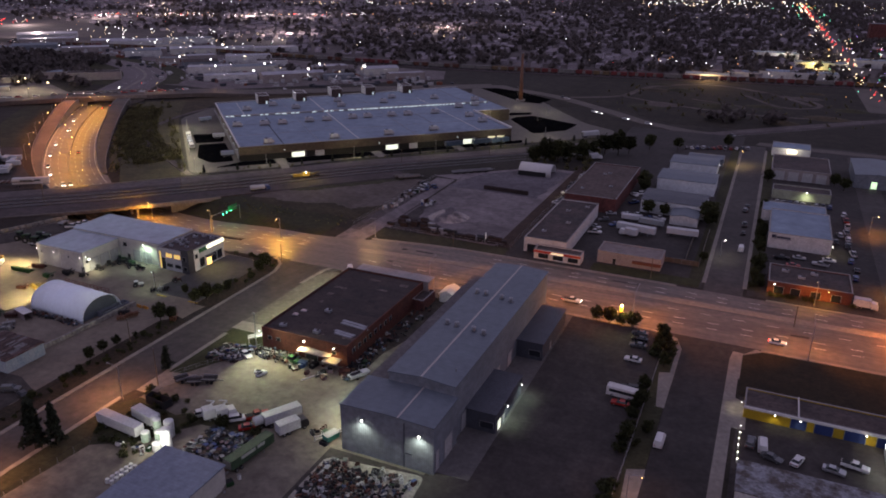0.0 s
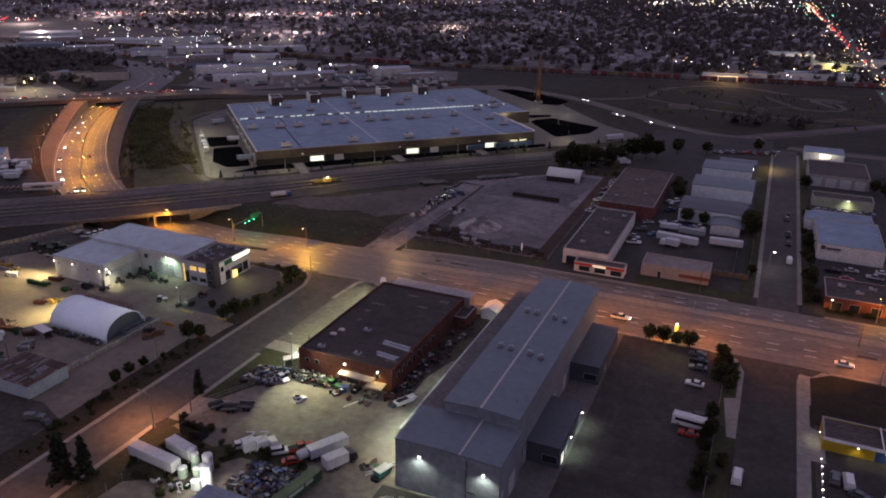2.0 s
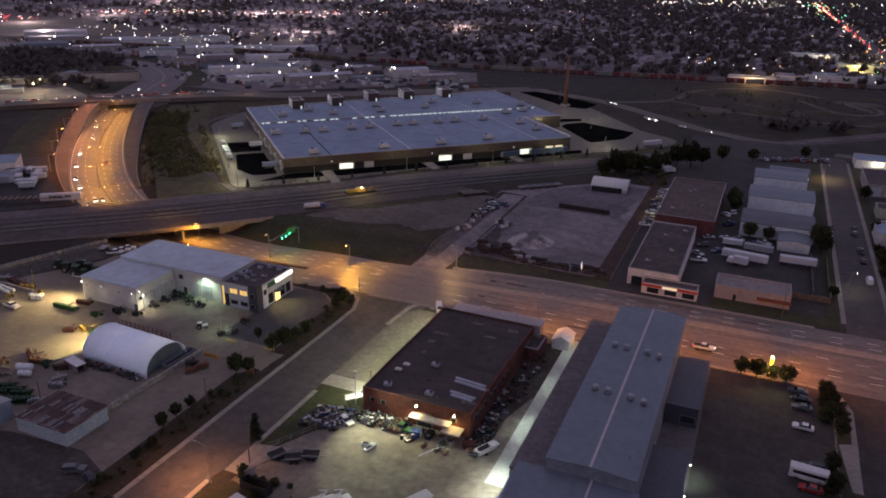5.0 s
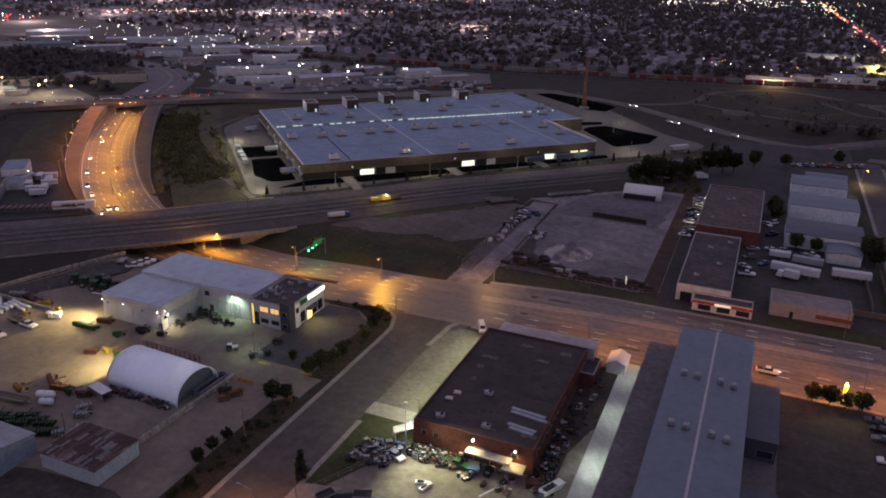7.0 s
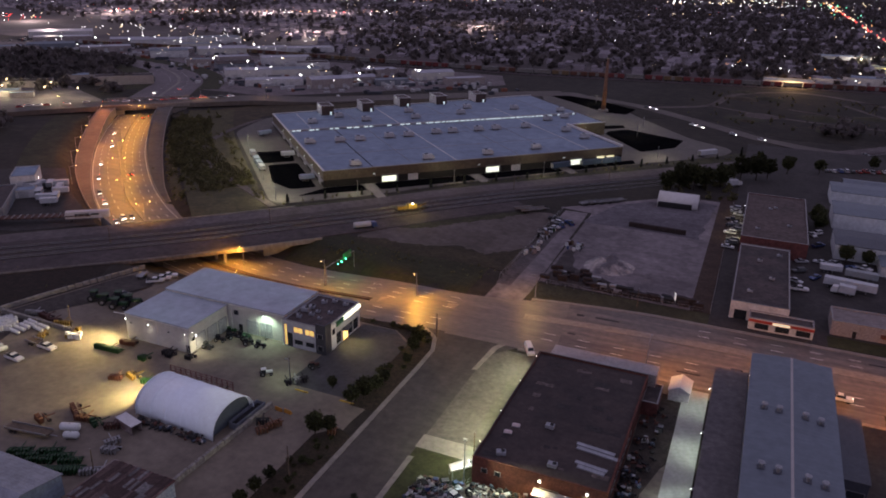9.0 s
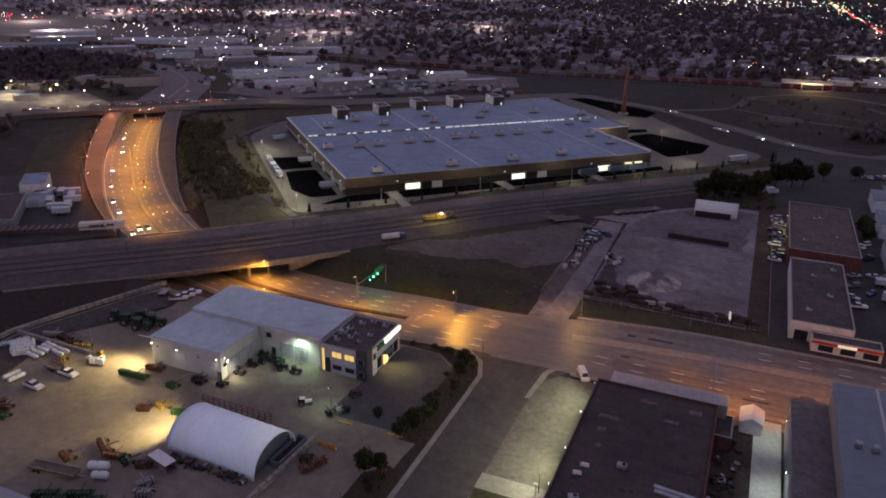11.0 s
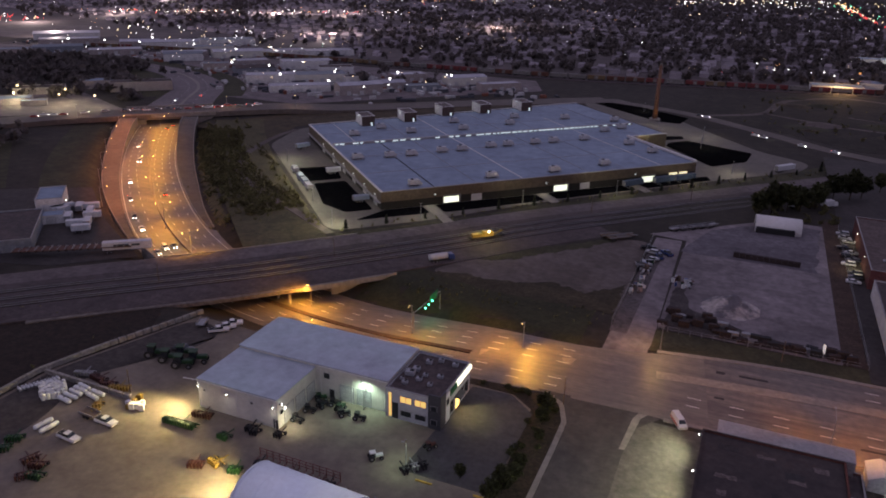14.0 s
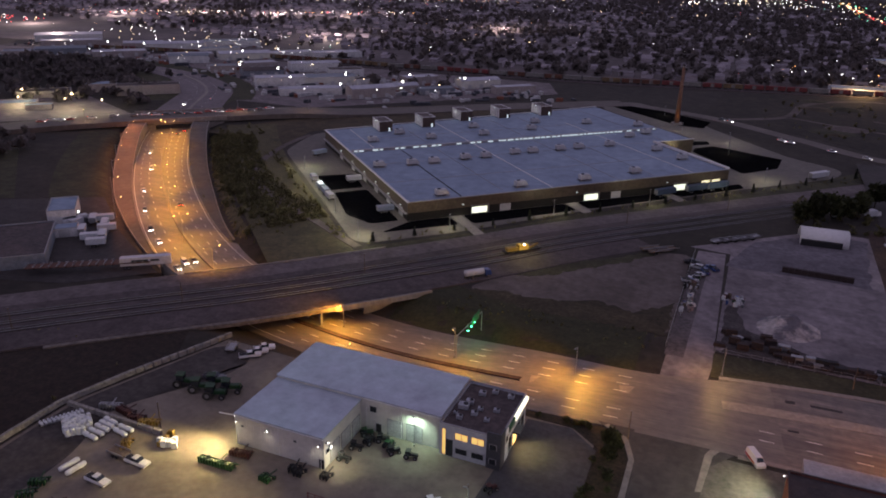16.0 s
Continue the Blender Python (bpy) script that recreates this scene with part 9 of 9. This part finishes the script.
while at < run[-1] - 20:
    x, y = np.interp(at, run, FAR_RAIL[:, 0]), np.interp(at, run, FAR_RAIL[:, 1])
    x2, y2 = np.interp(at + 4, run, FAR_RAIL[:, 0]), np.interp(at + 4, run, FAR_RAIL[:, 1])
    m = pose(x, y, -1.2, 0, 0, math.degrees(math.atan2(y2 - y, x2 - x)))
    if k < 4:
        t = body("freight_wagon", M().box(-7.6, 7.6, -1.4, 1.4, 1.1, 4.4, bevel=0.15), CARRIAGE[k], "weathered box wagon in a long freight train", "rail wagon", group="wagons of the train")
        part("underframe", M().box(-7.8, 7.8, -1.2, 1.2, 0.7, 1.1), DARK, t)
        part("door", M().box(-1.5, 1.5, -1.46, -1.4, 1.2, 4.1), CARRIAGE[3], t)
        for wx in (-5.8, 5.8):
            part("bogie", M().box(wx - 1.2, wx + 1.2, -1.1, 1.1, 0.1, 0.8), DARK, t)
        t.matrix_basis = m
        protos.append(t)
    else:
        copy_thing(pr.choice(protos), m)
    at += 16.6
    k += 1

# open land with dirt tracks and mounds
for pts, w in (([(-150, 600), (-115, 628), (-99, 690), (-53, 725), (-5, 700), (30, 650)], 3), ([(-21, 678), (6, 634), (30, 640), (34, 660), (18, 683), (-9, 700)], 2), ([(-115, 628), (-60, 600), (0, 590), (60, 600)], 2), ([(-60, 640), (-20, 620), (-30, 600)], 1.6)):
    p = smooth([(*q, -1.45) for q in pts], 6)
    solid("dirt_track", ribbon(p, -w, w, 0.03, 0.1), DIRT, "pale dirt track over open land", "track", kind="structure")
for k in range(16):
    x, y, r, h = pr.uniform(-130, 60), pr.uniform(560, 720), pr.uniform(8, 20), pr.uniform(0.8, 2.6)
    s = M()
    for i in range(7):
        for j in range(14):
            f = i / 6
            a = 2 * math.pi * j / 14
            rr = r * f * (1 + 0.25 * noise.noise((math.cos(a) * 1.3 + k, math.sin(a) * 1.3, f)))
            s.v.append((x + rr * math.cos(a), y + rr * math.sin(a) * 0.7, -1.6 + h * (0.5 + 0.5 * math.cos(math.pi * f))))
    s.f = [(i * 14 + j, (i + 1) * 14 + j, (i + 1) * 14 + (j + 1) % 14, i * 14 + (j + 1) % 14) for i in range(6) for j in range(14)]
    solid("mound", s, pr.choice([GRASS, DRY, DIRT]), "low grassy earth mound on open land", "mound", kind="structure", smooth=True)
sheet("open_land", [(-175, 545), (-110, 572), (-60, 530), (60, 540), (90, 740), (-160, 720)], surf("dark_open_land", (0.040, 0.032, 0.022), 0.4, 0.03, 0.95, bump=0.4, fine=0.5, c2=(0.014, 0.013, 0.009), mottled=0.9), "dry grass on open land", -1.47, "grass")
sheet("bank_grass", [tuple((HALL @ Vector((a, b, 0)))[:2]) for a, b in ((-60, -40), (-29, -30), (-28, 40), (-26, 130), (-60, 130))], SCRUB_SOIL, "dark scrub ground beside the hall", -1.455, "grass")
sheet("field", [(-560, 330), (-490, 330), (-420, 270), (-470, 260)], GRASS, "dark grass field beside the highway", -1.46, "grass")
sheet("field", [tuple((HALL @ Vector((a, b, 0)))[:2]) for a, b in ((-26, 140), (0, 172), (180, 196), (180, 215), (60, 235), (-60, 190))], DRY, "dry grass behind the big hall", -1.46, "grass")
# grass slope south-west of the railway
sheet("field", [(-330, 90), (-274.5, 100), (-274.5, 165), (-264, 190), (-272, 205), (-322, 160), (-400, 80)], surf("red_brown_grass", (0.026, 0.015, 0.010), 0.4, 0.08, 0.95, bump=0.4, fine=1.0, c2=(0.024, 0.018, 0.013), mottled=0.8), "dark dry grass slope below the railway", 0.03, "grass")

# distant haze is put into this pale purplish ground colour
sheet("town_ground", [(-2400, 760), (-900, 690), (-560, 735), (-280, 745), (-28, 790), (300, 850), (1100, 2600), (-2400, 2600)], surf("town_ground", (0.140, 0.116, 0.118), 0.2, 0.012, 0.95, bump=0.1, fine=0.1, c2=(0.064, 0.056, 0.052), mottled=0.8), "streets and gardens of the town, tinted for haze", -1.44, "ground")
# asphalt tone is raised in place of haze
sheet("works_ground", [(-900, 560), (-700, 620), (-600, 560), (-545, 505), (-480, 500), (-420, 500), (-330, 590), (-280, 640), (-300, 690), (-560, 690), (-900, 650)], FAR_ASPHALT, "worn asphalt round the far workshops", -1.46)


for sd in (-1, 1):
    q_ = TRUNK[106:]
    lo_, hi_ = (q_[:, 3] + 0.3, q_[:, 3] + 17) if sd > 0 else (-q_[:, 3] - 22, -q_[:, 3] - 0.3)
    solid("verge", ribbon(q_[:, :3], lo_, hi_, 0.02, 0.2), GRASS, "dark grass verge of the far highway", "verge", kind="structure")
marks(TRUNK[106:, :3], [-7, 7], (4, 8), PAINT_WHITE, "worn white dashes on the far highway")
kerb(ribbon(TRUNK[106:, :3], -1.2, 1.2, 0.25, 0.3), "pale concrete median of the far highway")
ws = shed("white_shed", "low white sheds beside the truck yard", "shed", -373, -361, 243, 250, 3.4, STUCCO, ROOF_WHITE, parapet=0.2, z=-1.5, turn=43)
opening(ws, "s", 1.5, 0, 3.2, 2.8, DOOR_PALE, label="pale roller door")

# the town
def town():
    g = np.random.default_rng(8)

    def seen(x, y):
        a = np.degrees(np.arctan2(-(x + 70), y - 20))
        return (a > -16) & (a < 62)

    hx, hy, hs = [], [], []
    for row in np.arange(770, 2500, 27.0):
        xs = np.arange(-2300, 900, 19.0) + g.uniform(-3, 3)
        keep = (g.random(len(xs)) < 0.72) & (np.abs(((xs + 12 * g.normal(size=len(xs))) % 190) - 95) > 9)
        if int(row / 27) % 5 == 0:
            keep &= g.random(len(xs)) < 0.1
        xs = xs[keep]
        ys = row + g.uniform(-4, 4, len(xs))
        hx.append(xs)
        hy.append(ys)
    hx, hy = np.concatenate(hx), np.concatenate(hy)
    line = np.interp(hx, FAR_RAIL[:, 0], FAR_RAIL[:, 1]) + 30
    ok = seen(hx, hy) & (hy > np.maximum(line, np.where(hx < -560, 800 + (-560 - hx) * 0.25, 0))) & (np.abs(hx - (83 - (hy - 640) * 0.03)) > 22)
    hx, hy = hx[ok], hy[ok]
    n = len(hx)
    w, d, h, r = g.uniform(4, 6.5, n), g.uniform(3.2, 5, n), g.uniform(2.8, 4.4, n), g.uniform(1.3, 2.4, n)
    c, s = np.cos(g.normal(0, 0.04, n)), np.sin(g.normal(0, 0.04, n))
    turned = g.random(n) < 0.4
    w, d = np.where(turned, d, w), np.where(turned, w, d)

    def build(name, tmpl, faces, mats, label, category):
        V = np.stack([np.stack([hx + (a * w * c - b * d * s), hy + (a * w * s + b * d * c), -1.6 + zz(h, r)], 1) for a, b, zz in tmpl], 1).reshape(-1, 3)
        F = (np.arange(n)[:, None, None] * len(tmpl) + np.array(faces)[None]).reshape(-1, len(faces[0]))
        me = bpy.data.meshes.new(name)
        me.from_pydata(V.tolist(), [], F.tolist())
        me.materials.append(mats)
        me.update()
        return tagged(new(name, me), label, category, kind="stuff")

    lo, hi, top = (lambda h, r: 0 * h), (lambda h, r: h), (lambda h, r: h + r)
    build("far_house_walls", [(-1, -1, lo), (1, -1, lo), (1, 1, lo), (-1, 1, lo), (-1, -1, hi), (1, -1, hi), (1, 1, hi), (-1, 1, hi)], [(0, 1, 5, 4), (1, 2, 6, 5), (2, 3, 7, 6), (3, 0, 4, 7)], HOUSE_WALL, "far suburban house walls in rows, haze in their colour", "houses")
    build("far_house_roofs", [(-1.08, -1.1, hi), (1.08, -1.1, hi), (1.08, 1.1, hi), (-1.08, 1.1, hi), (-1.0, 0, top), (1.0, 0, top)], [(0, 1, 5, 4), (2, 3, 4, 5)], HOUSE_ROOF, "shingled gable roofs of far houses, haze in their colour", "houses")
    # trees: rough tufted crowns between the houses
    m = 11500
    tx, ty = g.uniform(-2300, 900, m * 3), g.uniform(700, 2500, m * 3)
    line = np.interp(tx, FAR_RAIL[:, 0], FAR_RAIL[:, 1]) + 22
    patch = np.array([noise.noise((a / 160, b / 160, 2.0)) for a, b in zip(tx, ty)])
    ok = seen(tx, ty) & (ty > np.maximum(line, np.where(tx < -560, 770 + (-560 - tx) * 0.25, 0))) & (np.abs(tx - (83 - (ty - 640) * 0.03)) > 11) & (patch + g.uniform(-0.5, 0.5, len(tx)) > np.clip((-tx - 500) / 900, -0.45, 0.30))
    tx, ty = tx[ok][:m], ty[ok][:m]
    ex = [(-670, 520, 80, 45, 110), (-578, 487, 26, 24, 40), (-533, 458, 8, 8, 6), (-700, 560, 80, 30, 120), (-420, 640, 60, 40, 20), (-20, 560, 30, 12, 16), (-90, 800, 200, 16, 60), (-620, 440, 60, 20, 30), (-500, 330, 20, 20, 14)]
    for cx, cy, sx, sy, k in ex:
        tx, ty = np.r_[tx, cx + sx * g.uniform(-1, 1, k)], np.r_[ty, cy + sy * g.uniform(-1, 1, k)]
    m = len(tx)
    R, H = g.uniform(2.0, 5.6, m) * g.uniform(0.7, 1.0, m), g.uniform(4.0, 10.5, m)
    q = 22
    u = g.normal(size=(m, q, 3))
    u /= np.linalg.norm(u, axis=2)[..., None]
    ctr = np.stack([tx, ty, -1.5 + H * 0.62], 1)[:, None] + u * np.stack([R, R, H * 0.42], 1)[:, None] * g.uniform(0.3, 1, (m, q, 1))
    e = g.normal(size=(m, q, 3))
    e /= np.linalg.norm(e, axis=2)[..., None]
    f = np.cross(e, g.normal(size=(m, q, 3)))
    f /= np.linalg.norm(f, axis=2)[..., None]
    sz = (R[:, None, None] * g.uniform(0.35, 0.7, (m, q, 1)))
    V = np.stack([ctr - e * sz, ctr + f * sz, ctr + e * sz, ctr - f * sz], 2).reshape(-1, 3)
    me = bpy.data.meshes.new("far_trees")
    me.from_pydata(V.tolist(), [], np.arange(len(V)).reshape(-1, 4).tolist())
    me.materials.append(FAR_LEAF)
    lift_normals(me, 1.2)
    tagged(new("far_trees", me), "far trees between the houses, leaves paled for haze", "trees", kind="stuff")
    # lamps of the town
    k = 1000
    lx, ly = g.uniform(-2300, 900, k * 4), g.uniform(690, 2500, k * 4)
    line = np.interp(lx, FAR_RAIL[:, 0], FAR_RAIL[:, 1]) + 22
    ok = seen(lx, ly) & (ly > line)
    lx, ly = lx[ok][:k], ly[ok][:k]
    for x, y in zip(lx, ly):
        dist = math.hypot(x + 70, y)
        size = dist / 1325 * g.choice([0.22, 0.32, 0.46, 0.7], p=[0.5, 0.32, 0.14, 0.04])
        FAR_LAMPS[g.choice(["white", "warm", "orange", "red", "green"], p=[0.44, 0.38, 0.14, 0.03, 0.01])].ball(x, y, g.uniform(4, 9), size)


def tinted(base, name, spread, sat=0.9):
    """A material whose pieces differ from one another."""
    m = base
    n, l = m.node_tree.nodes, m.node_tree.links
    b = n["Principled BSDF"]
    src = b.inputs["Base Color"].links[0].from_socket
    geo = n.new("ShaderNodeNewGeometry")
    mr = n.new("ShaderNodeMapRange")
    mr.inputs[3].default_value, mr.inputs[4].default_value = 1 - spread, 1 + spread
    l.new(geo.outputs["Random Per Island"], mr.inputs[0])
    h = n.new("ShaderNodeHueSaturation")
    l.new(mr.outputs[0], h.inputs["Value"])
    l.new(src, h.inputs["Color"])
    l.new(h.outputs[0], b.inputs["Base Color"])
    return m


# walls, roofs and leaves paled and purpled: distant haze painted into their colour
HOUSE_WALL = tinted(surf("far_house_wall", (0.38, 0.34, 0.37), 0.15, 0.1, 0.8), "wall", 0.35)
HOUSE_ROOF = tinted(surf("far_house_roof", (0.24, 0.215, 0.235), 0.2, 0.1, 0.9), "roof", 0.35)
FAR_LEAF = tinted(surf("haze_paled_leaves", (0.150, 0.130, 0.126), 0.3, 0.05, 0.9, bump=0.2, fine=0.6, c2=(0.120, 0.105, 0.098)), "leaf", 0.15)
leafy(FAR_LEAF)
town()
solid("far_street", ribbon(smooth([(76, 640, -1.45), (70, 970, -1.45), (58, 1360, -1.45), (30, 2230, -1.45), (20, 2500, -1.45)], 30), -9, 9, 0.1, 0.2), ROAD, "long straight street into the town", "road", kind="structure")
for k in range(150):
    y = 660 + 1600 * pr.random() ** 1.2
    x = 76 - (y - 640) * 0.029
    d = y / 1325
    side_ = pr.choice([-6, -3, 3, 6])
    c_ = ("red" if side_ > 0 else "warm") if pr.random() < 0.55 else pr.choice(["white", "warm", "green", "orange"])
    FAR_LAMPS[c_].ball(x + side_ * (1 if c_ in ("red", "warm") else 4), y, 1 if c_ == "red" else 6, d * pr.uniform(0.5, 1.0))
# the lit strips of shops on the far edges of the town
for x0, x1, y0, y1, n_, cs, sz in ((-1250, -1050, 760, 860, 60, ["white", "warm", "red"], 0.8), (-1100, -700, 1000, 1250, 110, ["white", "white", "warm", "orange", "red"], 0.8), (-1050, -640, 1500, 1760, 60, ["white", "warm", "orange"], 0.8), (-330, 20, 1900, 2300, 110, ["white", "white", "warm"], 1.0), (60, 180, 760, 1250, 90, ["white", "warm", "red", "green", "orange", "blue"], 0.9), (-140, 60, 770, 860, 26, ["orange", "white", "warm"], 1.0), (-900, -560, 690, 860, 90, ["white", "white", "warm"], 0.9)):
    for _ in range(n_):
        f = pr.random()
        x, y = x0 + (x1 - x0) * f + pr.uniform(-20, 20), y0 + (y1 - y0) * (f if x0 < -600 and y0 > 900 else pr.random()) + pr.uniform(-12, 12)
        FAR_LAMPS[pr.choice(cs)].ball(x, y, pr.uniform(3, 8), math.hypot(x + 70, y) / 1325 * pr.uniform(0.4, 0.9) * sz)
for x, y, w, h in ((-61, 766, 40, 5), (18, 806, 70, 7), (-6, 968, 50, 8), (40, 900, 50, 7), (95, 940, 40, 8), (125, 1260, 30, 26), (-30, 800, 30, 5), (110, 820, 40, 6)):
    far_shed(x, y, w, 18, h, 5, STUCCO if h < 20 else BRICK_DARK, ROOF_WHITE, "pale lit store at the edge of the town")
for x, y in ((-1100, 1010), (-1000, 1080), (-880, 1150), (-780, 1210), (-1180, 800), (-1080, 840), (-900, 720), (-1250, 1300), (-640, 900), (-480, 1100)):
    lamp(x, y, 14, 130000, (1.0, 0.76, 0.74))
for x, y, c in ((35, 888, (1.0, 0.8, 0.2)), (-58, 752, (1.0, 0.6, 0.25)), (10, 955, WHITE), (60, 1000, WHITE)):
    lamp(x, y, 8, 22000, c)
for name, c, s in (("white", (1.0, 0.96, 0.92), 5.5), ("warm", (1.0, 0.74, 0.42), 4.5), ("orange", (1.0, 0.42, 0.12), 3.0), ("red", (1.0, 0.06, 0.05), 4), ("green", (0.2, 1.0, 0.55), 3), ("blue", (0.45, 0.3, 1.0), 3)):
    solid("town_lights", FAR_LAMPS[name], glow("town_lamp_" + name, c, s), f"scattered {name} lamps of the town at dusk", "lamps", kind="stuff")
